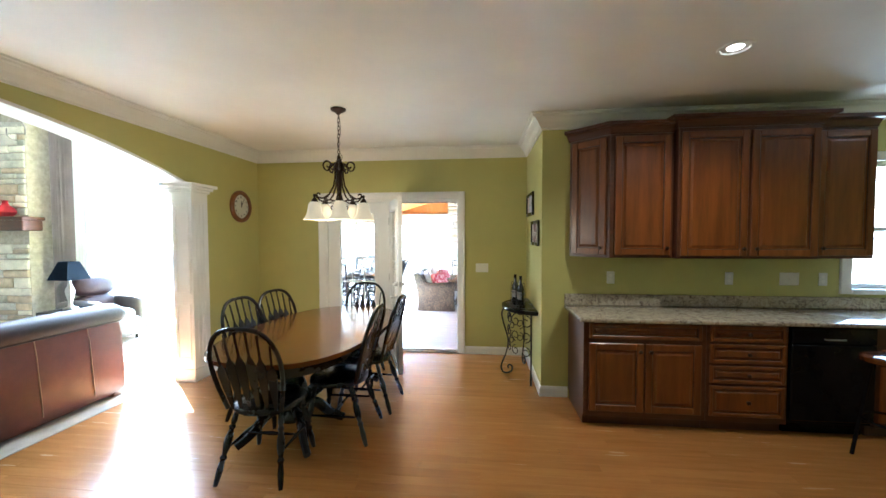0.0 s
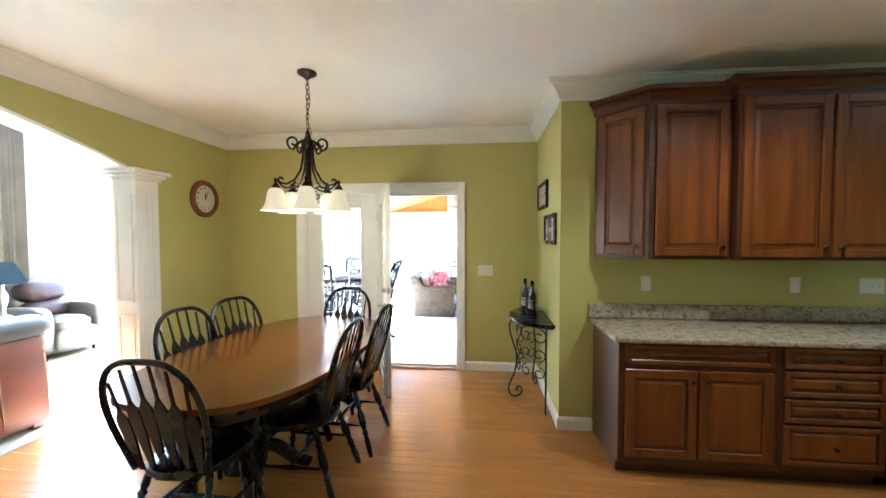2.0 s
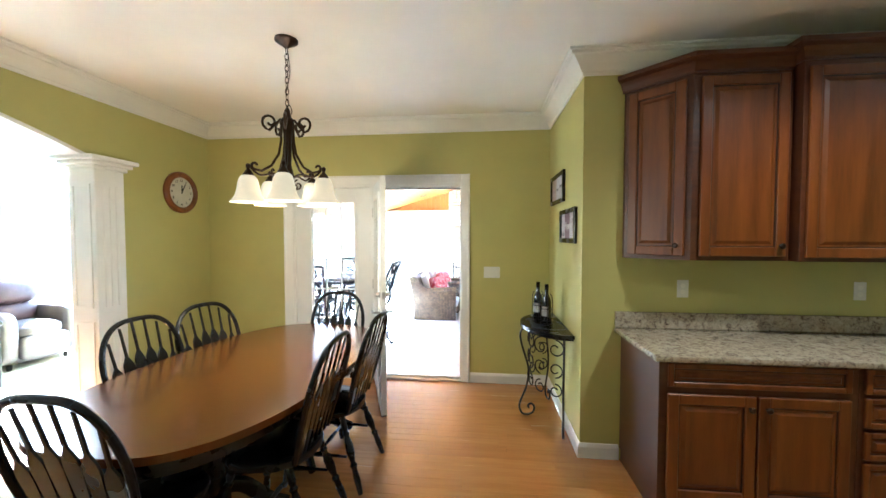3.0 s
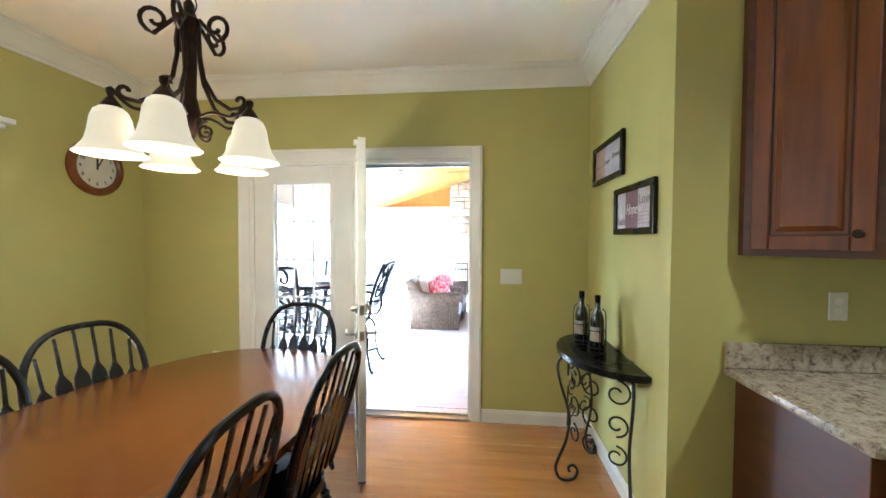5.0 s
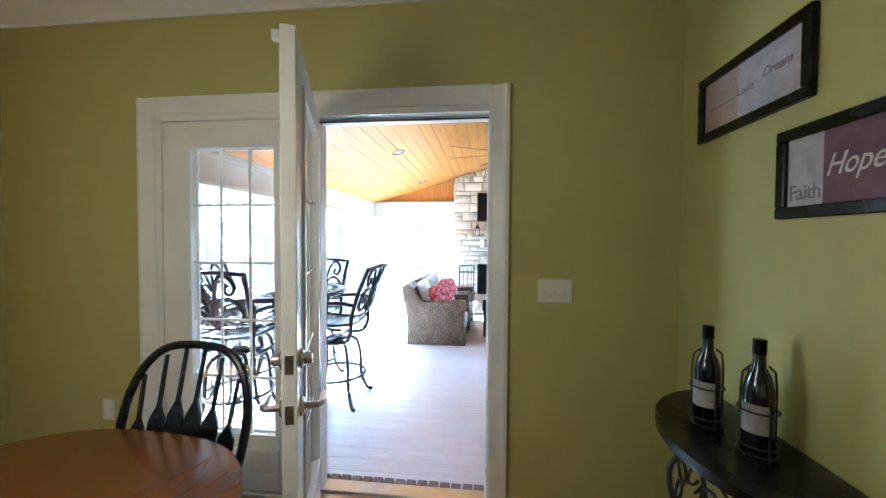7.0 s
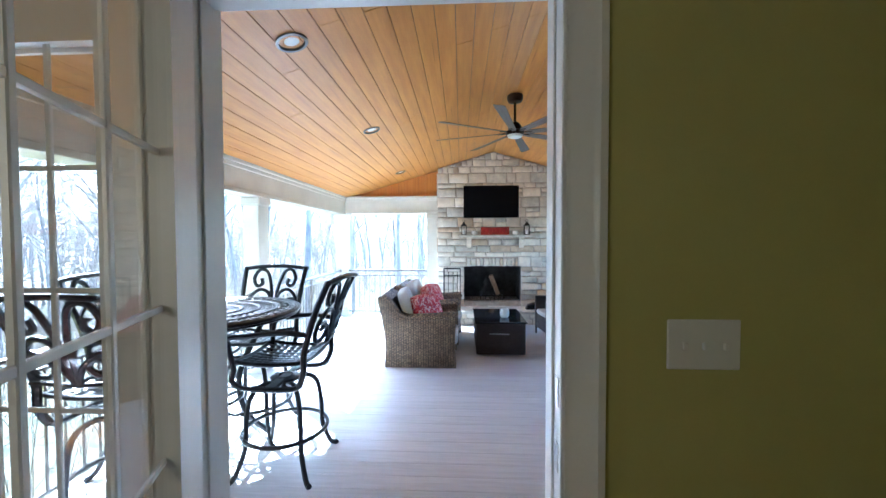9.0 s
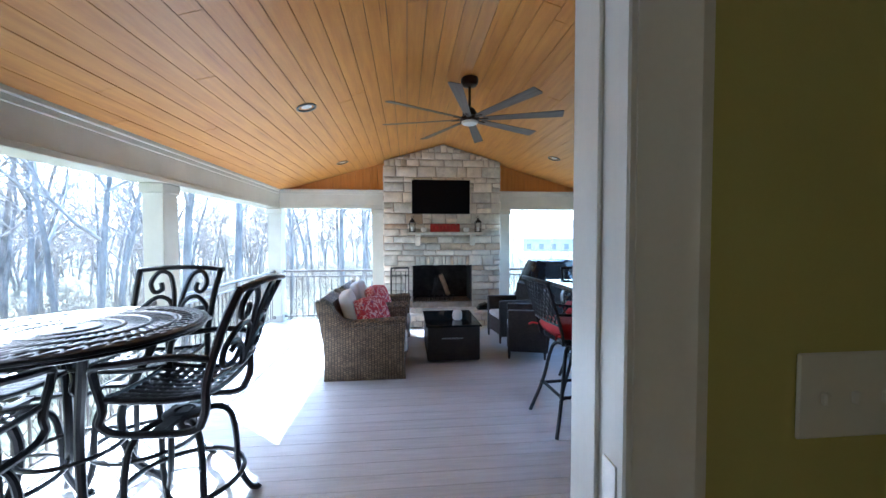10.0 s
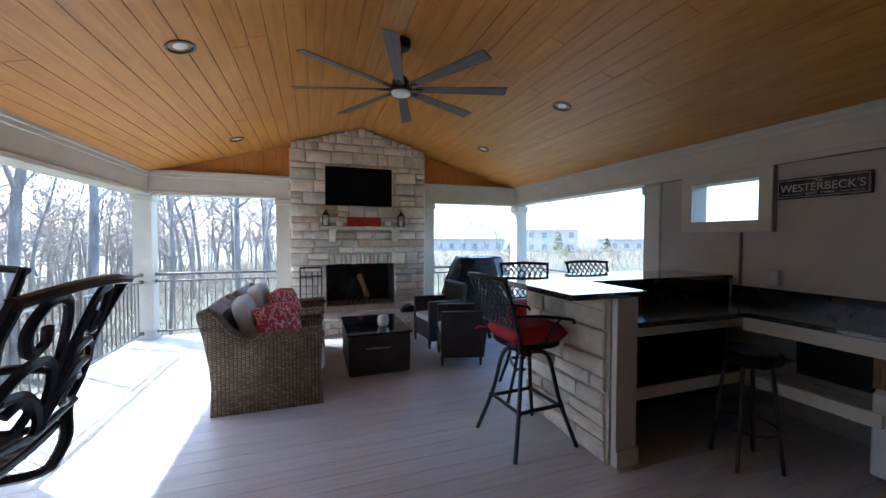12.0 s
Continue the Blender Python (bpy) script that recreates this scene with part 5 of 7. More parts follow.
part("back_roll", bm, M_LEATHERDARK, sofa, "dark padded top roll")
for y in (-0.55, -0.05, 0.45, 0.86):
    bm = NB()
    tube(bm, [(0.004, y, 0.10), (-0.033, y, 0.60), (-0.056, y, 0.74)], 0.004, 6)
    part("seam", bm, M_STITCH, sofa)
bm = NB()
tube(bm, [(-0.036, -1.15, 0.735), (-0.036, 1.17, 0.735)], 0.006, 6)
part("seam", bm, M_LEATHERDARK, sofa)
for y0, y1 in ((-1.2, -0.95), (0.98, 1.2)):
    bm = NB()
    pillow_block(bm, -0.98, y0, 0.05, -0.18, y1, 0.62, 0.07)
    part("arm", bm, M_LEATHERDARK, sofa)
for k in range(3):
    bm = NB()
    pillow_block(bm, -0.98, -0.94 + 0.64 * k, 0.22, -0.2, -0.31 + 0.64 * k, 0.46, 0.06)
    part("seat_cushion", bm, M_LEATHERDARK, sofa)
    bm = NB()
    pillow_block(bm, -0.42, -0.94 + 0.64 * k, 0.46, -0.2, -0.31 + 0.64 * k, 0.80, 0.07)
    part("back_cushion", bm, M_LEATHERDARK, sofa)
for y in (-1.1, 1.1):
    bm = NB()
    box(bm, -0.14, y - 0.05, 0.0, -0.02, y + 0.05, 0.05, 0.008)
    part("foot", bm, M_CHERRY, sofa)

M_LEATHERGREY = mat("grey_brown_leather", (0.085, 0.072, 0.072), rough=0.38, var=0.18, scale=5, fine=140, bump=0.2, coat=0.15)
ac = thing("leather_armchair", "plump grey leather armchair with dark back cushions by the window", "armchair", pose(-5.60, 5.09, 0.006, 0, 0, 86) @ Matrix.Diagonal((1.0, 1.2, 1.0, 1)))


def puff(bm, x0, y0, z0, x1, y1, z1, e=2.6, tilt=0.0, n=16):
    """A stuffed form filling the box: a rounded block with soft corners, leaning back by tilt degrees."""
    c, h = Vector(((x0 + x1) / 2, (y0 + y1) / 2, (z0 + z1) / 2)), Vector(((x1 - x0) / 2, (y1 - y0) / 2, (z1 - z0) / 2))
    turn = Matrix.Translation(c) @ pose(0, 0, 0, -tilt)

    def power(v):
        return math.copysign(abs(v) ** (2 / e), v)

    rings = []
    for i in range(1, n):
        f = math.pi * (i / n - 0.5)
        rings.append([bm.verts.new(turn @ Vector((h.x * power(math.cos(f)) * power(math.cos(2 * math.pi * k / 20)), h.y * power(math.cos(f)) * power(math.sin(2 * math.pi * k / 20)), h.z * power(math.sin(f))))) for k in range(20)])
    for a, b in zip(rings, rings[1:]):
        for k in range(20):
            bm.faces.new((a[k], a[(k + 1) % 20], b[(k + 1) % 20], b[k]))
    bm.faces.new(list(reversed(rings[0])))
    bm.faces.new(rings[-1])


for nm, b, e, tilt in (("base", (-0.33, -0.30, 0.05, 0.33, 0.30, 0.36), 6, 0), ("seat_cushion", (-0.23, -0.36, 0.32, 0.23, 0.16, 0.50), 3.4, 0), ("footrest", (-0.24, -0.37, 0.08, 0.24, -0.27, 0.38), 4, 0),
                       ("arm", (-0.40, -0.34, 0.06, -0.21, 0.28, 0.66), 4.6, 0), ("arm", (0.21, -0.34, 0.06, 0.40, 0.28, 0.66), 4.6, 0),
                       ("back", (-0.32, 0.10, 0.30, 0.32, 0.34, 0.96), 3.6, 10), ("back_cushion", (-0.27, 0.02, 0.46, 0.27, 0.20, 0.72), 2.6, 10), ("headrest", (-0.29, 0.0, 0.68, 0.29, 0.26, 0.98), 2.5, 12)):
    bm = NB()
    puff(bm, *b, e, tilt)
    part(nm, bm, M_LEATHERDARK if nm in ("back_cushion", "headrest") else M_LEATHERGREY, ac, smooth=60)
for sx in (-0.27, 0.27):
    for sy in (-0.24, 0.24):
        bm = NB()
        lathe(bm, [(0.02, 0.0), (0.028, 0.06)], 10, Matrix.Translation((sx, sy, 0)))
        part("foot", bm, M_BLACKWOOD, ac)
et = thing("end_table", "dark wooden end table below the lamp", "table", pose(-5.02, 4.2, 0.006) @ Matrix.Diagonal((1, 1, 1.17, 1)))
bm = NB()
box(bm, -0.2, -0.22, 0.53, 0.2, 0.22, 0.57, 0.006)
part("tabletop", bm, M_BLACKWOOD, et)
for sx in (-0.16, 0.16):
    for sy in (-0.18, 0.18):
        bm = NB()
        box(bm, sx - 0.025, sy - 0.025, 0, sx + 0.025, sy + 0.025, 0.53, 0.004)
        part("leg", bm, M_BLACKWOOD, et)
tl = thing("table_lamp", "silver table lamp with a square blue shade", "lamp", pose(-5.02, 4.2, 0.675) @ Matrix.Diagonal((0.9, 0.9, 0.9, 1)))
bm = NB()
lathe(bm, [(0.08, 0.0), (0.08, 0.02), (0.03, 0.04), (0.02, 0.10), (0.045, 0.20), (0.05, 0.26), (0.02, 0.34), (0.012, 0.42)], 16)
part("base", bm, M_NICKEL, tl)
bm = NB()
lathe(bm, [(0.215, 0.41), (0.215, 0.418), (0.105, 0.655), (0.10, 0.655), (0.208, 0.41)], 4, pose(0, 0, 0, 0, 0, 45), cap=False)
part("shade", bm, M_BLUESHADE, tl, "dark blue fabric shade", smooth=None)

mt = thing("mantel_shelf", "thick oak mantel shelf on the stone chimney breast", "mantel", pose(0, 0, 0))
bm = NB()
box(bm, -8.8, 5.16, 1.66, -6.98, 5.44, 1.86, 0.012)
part("beam", bm, M_CROWN, mt)
bm = NB()
box(bm, -8.85, 5.12, 1.82, -6.93, 5.44, 1.88, 0.012)
part("cap", bm, M_CROWN, mt)
vz = thing("vase", "round red glass vase on the mantel", "vase", pose(-7.45, 5.29, 1.88))
bm = NB()
lathe(bm, [(0.05, 0.0), (0.10, 0.03), (0.125, 0.08), (0.10, 0.14), (0.04, 0.19), (0.03, 0.24), (0.04, 0.26)], 20)
part("body", bm, M_RED, vz)

for x0, x1, material, lab, nm in ((-7.06, -6.62, M_CURTAIN, "long taupe curtain gathered in deep folds", "curtain"), (-6.62, -6.36, M_SHEER, "white sheer curtain beside the window", "sheer_curtain")):
    bm = NB()
    n = 60
    cols = []
    for i in range(n + 1):
        f = i / n
        yy = 5.62 + 0.035 * math.sin(f * 2 * math.pi * (7 if material is M_CURTAIN else 5)) + 0.01 * math.sin(f * 31)
        cols.append([bm.verts.new((x0 + (x1 - x0) * f, yy + dy, z)) for dy in (0, 0.006) for z in (0.02, 1.6, 3.7)])
    for a, b in zip(cols, cols[1:]):
        for k in (0, 1, 3, 4):
            bm.faces.new((a[k], b[k], b[k + 1], a[k + 1]))
    solid(nm, bm, material, lab, "curtain", smooth=60)
# ---- porch: railing, fan, lights ----
def railing(p, q, name, label, ends=True):
    """Metal railing from p to q on the deck."""
    p, q = Vector((*p, 0)), Vector((*q, 0))
    t = thing(name, label, "railing", group="porch railings")
    d = (q - p)
    L = d.length
    d.normalize()
    top = PF + 0.92
    for z, r in ((top, 0.021), (top - 0.10, 0.013), (PF + 0.085, 0.013)):
        bm = NB()
        tube(bm, [p + Vector((0, 0, z)), q + Vector((0, 0, z))], r, 8)
        part("rail", bm, M_RAIL, t)
    n = int(L / 0.105)
    bal = NB()
    tube(bal, [(0, 0, PF + 0.085), (0, 0, top - 0.10)], 0.0085, 6)
    me = mesh_of("baluster", bal, M_RAIL, 40)
    for k in range(1, n):
        piece("baluster", me, t, Matrix.Translation(p + d * (L * k / n)))
    posts = max(1, round(L / 1.6))
    for k in range(posts + 1):
        if 0 < k < posts:
            c = p + d * (L * k / posts)
            bm = NB()
            box(bm, c.x - 0.02, c.y - 0.02, PF, c.x + 0.02, c.y + 0.02, top, 0.003)
            part("post", bm, M_RAIL, t)
    for c in (p, q):
        for z in (top, top - 0.10, PF + 0.085):
            bm = NB()
            lathe(bm, [(0.03, 0), (0.03, 0.012)], 10, Matrix.Translation(c + Vector((0, 0, z))) @ d.to_track_quat("Z", "Y").to_matrix().to_4x4() @ Matrix.Translation((0, 0, -0.006)))
            part("bracket", bm, M_RAIL, t)


railing((-2.97, 8.635), (-2.97, 11.605), "porch_railing", "bronze metal railing between the porch posts")
railing((-2.97, 5.46), (-2.97, 8.375), "porch_railing", "bronze metal railing along the sunny porch side")
railing((-2.825, 11.72), (-1.225, 11.72), "porch_railing", "bronze metal railing beside the chimney")
railing((1.405, 11.72), (3.045, 11.72), "porch_railing", "bronze metal railing behind the grill")
railing((3.15, 8.645), (3.15, 11.565), "porch_railing", "bronze metal railing towards the neighbours")

SLOPE = math.degrees(math.atan((RIDGE - EAVE) / 2.92))
for x, y in ((-1.55, 6.41), (-1.515, 8.285), (-1.60, 10.78), (1.70, 8.40), (1.72, 10.28)):
    can_light("ceiling_light", pose(x, y, roof_z(x) - 0.002, 0, -SLOPE if x < PXC else SLOPE, 0), False, "recessed porch ceiling light in the pine planks")

fan = thing("ceiling_fan", "large bronze ceiling fan with eight grey blades", "ceiling fan", pose(0.095, 8.56, RIDGE - 0.015))
bm = NB()
lathe(bm, [(0.092, 0.0), (0.092, -0.045), (0.075, -0.075), (0.022, -0.09)], 24)
part("canopy", bm, M_BRONZE, fan)
bm = NB()
lathe(bm, [(0.014, -0.07), (0.014, -0.34)], 12)
part("downrod", bm, M_BRONZE, fan)
bm = NB()
lathe(bm, [(0.02, -0.30), (0.05, -0.32), (0.075, -0.36), (0.08, -0.40), (0.105, -0.415), (0.105, -0.445), (0.09, -0.455)], 24)
part("motor", bm, M_BRONZE, fan)
bm = NB()
lathe(bm, [(0.088, -0.455), (0.082, -0.475), (0.05, -0.487), (0.0005, -0.49)], 24)
part("light", bm, M_FANGLOW, fan, "round frosted light lens")
for k in range(8):
    a = -16.8 + 45 * k
    bm = NB()
    box(bm, 0.09, -0.018, -0.436, 0.20, 0.018, -0.424, 0.003)
    h = part("blade_iron", bm, M_BRONZE, fan)
    h.matrix_basis = pose(0, 0, 0, 0, 0, a)
    bm = NB()
    slab(bm, [(0.14, -0.038), (0.945, -0.060), (0.957, -0.05), (0.957, 0.05), (0.945, 0.060), (0.14, 0.038)], -0.003, 0.004)
    b = part("blade", bm, M_GREYWOOD, fan, "grey weathered wooden blade")
    b.matrix_basis = pose(0, 0, -0.428, 0, 0, a) @ pose(0, 0, 0, -13)

# ---- porch: fireplace things ----
tv = thing("television", "black flat screen television on the stone chimney", "television", pose(0.045, 11.375, 2.085))
bm = NB()
box(bm, -0.525, -0.035, -0.305, 0.525, 0.0, 0.305, 0.006)
part("casing", bm, M_BLACKGLOSS, tv)
bm = NB()
box(bm, -0.512, -0.0375, -0.288, 0.512, -0.035, 0.293)
part("screen", bm, M_SCREEN, tv, "black unlit screen")
bm = NB()
box(bm, -0.2, 0.0, -0.15, 0.2, 0.05, 0.15)
part("wall_bracket", bm, M_SLOT, tv)


def lantern(x, label):
    t = thing("lantern", label, "lantern", pose(x, 11.31, 1.451), group="mantel lanterns")
    for z, r in ((0.0, 0.055), (0.17, 0.055)):
        bm = NB()
        box(bm, -r, -r, z, r, r, z + 0.012, 0.002)
        part("plate", bm, M_IRON, t)
    for sx in (-0.047, 0.047):
        for sy in (-0.047, 0.047):
            bm = NB()
            box(bm, sx - 0.005, sy - 0.005, 0.012, sx + 0.005, sy + 0.005, 0.17)
            part("corner_bar", bm, M_IRON, t)
    bm = NB()
    lathe(bm, [(0.072, 0.182), (0.02, 0.235), (0.012, 0.25)], 4, pose(0, 0, 0, 0, 0, 45))
    part("roof", bm, M_IRON, t)
    bm = NB()
    tube(bm, [(0.022 * math.cos(2 * math.pi * i / 14), 0, 0.268 + 0.022 * math.sin(2 * math.pi * i / 14)) for i in range(14)], 0.004, 6, closed=True)
    part("ring", bm, M_IRON, t)
    bm = NB()
    lathe(bm, [(0.025, 0.012), (0.025, 0.09)], 12)
    part("candle", bm, M_WHITECER, t, "white candle")


lantern(-0.475, "small black metal lantern on the mantel")
lantern(0.715, "small black metal lantern on the mantel")
for x in (-0.27, 0.50):
    t = thing("candle_holder", "small white round candle holder on the mantel", "candle holder", pose(x, 11.31, 1.451), group="mantel candles")
    bm = NB()
    lathe(bm, [(0.03, 0.0), (0.052, 0.02), (0.055, 0.05), (0.045, 0.08), (0.038, 0.082), (0.034, 0.05)], 18)
    part("bowl", bm, M_WHITECER, t)
t = thing("mantel_sign", "weathered red painted board sign on the mantel", "sign", pose(0.12, 11.36, 1.451, -6))
bm = NB()
box(bm, -0.27, -0.02, 0.0, 0.27, 0.0, 0.15, 0.004)
part("board", bm, M_REDSIGN, t)
for k in range(7):
    bm = NB()
    box(bm, -0.22 + 0.063 * k, -0.022, 0.045, -0.185 + 0.063 * k, -0.020, 0.11, 0.0)
    part("faded_letter", bm, M_RED, t)

# logs and grate in the firebox
t = thing("fire_grate", "black iron grate with split logs leaning in it", "fire grate", pose(0.08, 11.66, 0.181))
for k in range(6):
    bm = NB()
    x = -0.22 + 0.088 * k
    tube(bm, [(x, -0.15, 0.0), (x, -0.15, 0.10), (x, -0.12, 0.07), (x, 0.12, 0.07), (x, 0.14, 0.13)], 0.008, 6)
    part("bar", bm, M_IRON, t)
for nm, p, q, r, mt_ in (("log", (-0.02, -0.08, 0.47), (0.13, 0.0, 0.09), 0.045, M_LOG), ("log", (-0.10, -0.02, 0.40), (-0.16, -0.04, 0.09), 0.035, M_SOOT), ("log", (-0.24, 0.03, 0.115), (0.24, 0.05, 0.115), 0.045, M_SOOT)):
    bm = NB()
    tube(bm, [Vector(p).lerp(Vector(q), f) for f in (0, 0.3, 0.7, 1)], [r, r * 1.05, r * 0.97, r], 7)
    part(nm, bm, mt_, t, "pale split log" if mt_ is M_LOG else "charred log")
t = thing("tool_rack", "tall black wire rack beside the firebox", "fireplace rack", pose(-0.70, 11.28, PF))
for x in (-0.155, 0.155):
    for y in (-0.09, 0.09):
        bm = NB()
        tube(bm, [(x, y, 0.0), (x, y, 1.0)], 0.008, 6)
        part("upright", bm, M_IRON, t)
for z in (0.08, 0.86, 0.995):
    for y in (-0.09, 0.09):
        bm = NB()
        tube(bm, [(-0.155, y, z), (0.155, y, z)], 0.007, 6)
        part("crossbar", bm, M_IRON, t)
    for x in (-0.155, 0.155):
        bm = NB()
        tube(bm, [(x, -0.09, z), (x, 0.09, z)], 0.007, 6)
        part("crossbar", bm, M_IRON, t)
for x in (-0.07, 0.02, 0.10):
    bm = NB()
    tube(bm, [(x, 0.0, 0.12), (x, 0.0, 0.93)], 0.006, 6)
    part("tool", bm, M_IRON, t)
t = thing("log_carrier", "dark folded canvas log carrier on the hearth", "log carrier", pose(0.82, 11.18, 0.063))
bm = NB()
slab(bm, [(-0.14, 0.0), (0.14, 0.0), (0.15, 0.05), (0.02, 0.12), (-0.10, 0.08)], -0.10, 0.10, 0.02, m=pose(0, 0, 0, 90))
part("body", bm, M_TARP, t)


# ---- porch: wicker seating ----
def squab(bm, w, d, h, m, n=12, puff=0.5):
    """A soft cushion: pillow form of size w x d x h."""
    grid = {}
    for s in (1, -1):
        for i in range(n + 1):
            for j in range(n + 1):
                u, v = 2 * i / n - 1, 2 * j / n - 1
                e = (1 - abs(u) ** 7) * (1 - abs(v) ** 7)
                edge = i in (0, n) or j in (0, n)
                if s < 0 and edge:
                    grid[s, i, j] = grid[1, i, j]
                else:
                    grid[s, i, j] = bm.verts.new(m @ Vector((u * w / 2 * math.sqrt(1 - 0.2 * v * v), v * d / 2 * math.sqrt(1 - 0.2 * u * u), s * h / 2 * e ** puff)))
    for s in (1, -1):
        for i in range(n):
            for j in range(n):
                bm.faces.new((grid[s, i, j], grid[s, i + 1, j], grid[s, i + 1, j + 1], grid[s, i, j + 1]))
    return bm


sofa = thing("wicker_lounge_chair", "brown woven wicker lounge chair with a pale seat cushion", "armchair", pose(-0.59, 8.63, PF), group="wicker lounge chairs")
LS = 0.90


def wicker_arm(y0, y1):
    """End panel: sides curve in at the foot, back flares up."""
    bm = NB()
    out = smooth_curve([(0.0, 0.0, 0), (-0.015, 0.30, 0), (0.0, 0.56, 0), (0.015, 0.615, 0), (-0.10, 0.622, 0), (-0.45, 0.60, 0), (-0.62, 0.605, 0), (-0.73, 0.67, 0), (-0.82, 0.79, 0), (-0.91, 0.865, 0), (-0.955, 0.83, 0), (-0.905, 0.60, 0), (-0.865, 0.30, 0), (-0.87, 0.0, 0)], 5)
    outline = [(p.x, p.y) for p in out]
    slab(bm, outline, 0, y1 - y0, 0.012, 2, m=facing((0, y1, 0), (1, 0, 0), (0, 0, 1)))
    part("arm_panel", bm, M_WICKER, sofa)
    bm = NB()
    tube(bm, smooth_curve([(0.0, (y0 + y1) / 2, 0.635), (-0.10, (y0 + y1) / 2, 0.637), (-0.45, (y0 + y1) / 2, 0.615), (-0.62, (y0 + y1) / 2, 0.62), (-0.73, (y0 + y1) / 2, 0.685), (-0.82, (y0 + y1) / 2, 0.805), (-0.90, (y0 + y1) / 2, 0.87)], 5), 0.035, 10, 2.1)
    part("arm_roll", bm, M_WICKER, sofa)


wicker_arm(0.0, 0.15)
wicker_arm(LS - 0.15, LS)
bm = NB()
vs = []
sec = [(-0.86, 0.05), (-0.85, 0.30), (-0.90, 0.60), (-0.945, 0.84), (-0.91, 0.875), (-0.80, 0.82), (-0.76, 0.60), (-0.74, 0.05)]
for y in (0.10, LS - 0.10):
    vs.append([bm.verts.new((x, y, z)) for x, z in sec])
for i in range(len(sec)):
    j = (i + 1) % len(sec)
    bm.faces.new((vs[0][i], vs[0][j], vs[1][j], vs[1][i]))
bm.faces.new(vs[0])
bm.faces.new(vs[1])
part("back", bm, M_WICKER, sofa)
bm = NB()
box(bm, -0.78, 0.10, 0.06, -0.02, LS - 0.10, 0.24, 0.01)
part("seat_base", bm, M_WICKER, sofa)
bm = NB()
box(bm, -0.74, 0.155, 0.24, 0.02, LS - 0.155, 0.38, 0.045, seg=3)
part("seat_cushion", bm, M_CUSHION, sofa, smooth=60)
for y in (0.05, LS - 0.05):
    for x in (-0.03, -0.84):
        bm = NB()
        box(bm, x - 0.025, y - 0.035, -0.002, x + 0.025, y + 0.035, 0.02)
        part("foot", bm, M_WICKERDARK, sofa)
copy_thing(sofa, pose(-0.57, 9.60, PF, 0, 0, -3))
for y, z, yaw in ((8.63 + 0.45, 0.65, 4), (9.60 + 0.45, 0.65, -3)):
    t = thing("back_cushion", "pale grey back cushion leaning in the wicker lounge chair", "cushion", pose(-1.22, y, PF + z, 0, 72, yaw), group="chair cushions")
    bm = NB()
    puff(bm, -0.27, -0.28, -0.075, 0.27, 0.28, 0.075, 5.5)
    part("cover", bm, M_CUSHION, t, smooth=80)
for x, y, z, ry, yaw in ((-0.97, 8.99, 0.62, 66, -40), (-0.97, 10.0, 0.63, 68, -24)):
    t = thing("throw_pillow", "red floral throw pillow in the wicker lounge chair", "pillow", pose(x, y, PF + z, 0, ry, yaw), group="floral pillows")
    bm = NB()
    squab(bm, 0.48, 0.48, 0.17, Matrix(), 14, 0.4)
    part("cover", bm, M_FLORAL, t, smooth=80)


def wicker_chair(m, label):
    """Square espresso wicker armchair; faces +y."""
    t = thing("wicker_chair", label, "armchair", m, group="wicker armchairs")
    for sx in (-1, 1):
        bm = NB()
        box(bm, sx * 0.29 - 0.045, -0.28, 0.10, sx * 0.29 + 0.045, 0.30, 0.655, 0.02, seg=2)
        part("arm", bm, M_WICKERDARK, t)
        for y in (-0.26, 0.28):
            bm = NB()
            lathe(bm, [(0.016, 0.0), (0.026, 0.12)], 8, Matrix.Translation((sx * 0.29, y, 0)))
            part("leg", bm, M_WICKERDARK, t)
    bm = NB()
    v = [[bm.verts.new((x, y, z)) for y, z in ((-0.24, 0.10), (-0.30, 0.10), (-0.40, 0.86), (-0.36, 0.89), (-0.31, 0.86))] for x in (-0.32, 0.32)]
    for i in range(5):
        bm.faces.new((v[0][i], v[0][(i + 1) % 5], v[1][(i + 1) % 5], v[1][i]))
    bm.faces.new(v[0])
    bm.faces.new(v[1])
    part("back", bm, M_WICKERDARK, t)
    bm = NB()
    box(bm, -0.245, -0.26, 0.12, 0.245, 0.29, 0.36, 0.01)
    part("seat_base", bm, M_WICKERDARK, t)
    bm = NB()
    box(bm, -0.24, -0.24, 0.36, 0.24, 0.30, 0.44, 0.03, seg=3)
    part("seat_cushion", bm, M_CUSHION, t, "pale seat cushion", smooth=60)
    return t


wc = wicker_chair(pose(1.0, 9.39, PF, 0, 0, 76) @ Matrix.Diagonal((0.86, 0.82, 0.95, 1)), "espresso wicker armchair with a pale seat cushion")
copy_thing(wc, pose(0.97, 10.15, PF, 0, 0, 97))

cof = thing("coffee_table", "dark wicker coffee table with a black glass top", "coffee table", pose(0.0, 9.58, PF))
bm = NB()
box(bm, -0.325, -0.46, 0.02, 0.325, 0.46, 0.44, 0.012)
part("base", bm, M_WICKERDARK, cof)
bm = NB()
box(bm, -0.345, -0.48, 0.44, 0.345, 0.48, 0.462, 0.005)
part("tabletop", bm, M_TABLEGLASS, cof, "dark reflective glass top")
bm = NB()
pts = [(-0.15 + 0.26 * i / 24, -0.463, 0.30 + 0.012 * math.sin(i * 1.6) * (1 if 4 < i < 20 else 0.2)) for i in range(25)]
tube(bm, pts, 0.004, 6)
part("handle", bm, M_NICKEL, cof, "bright scrolled metal handle")
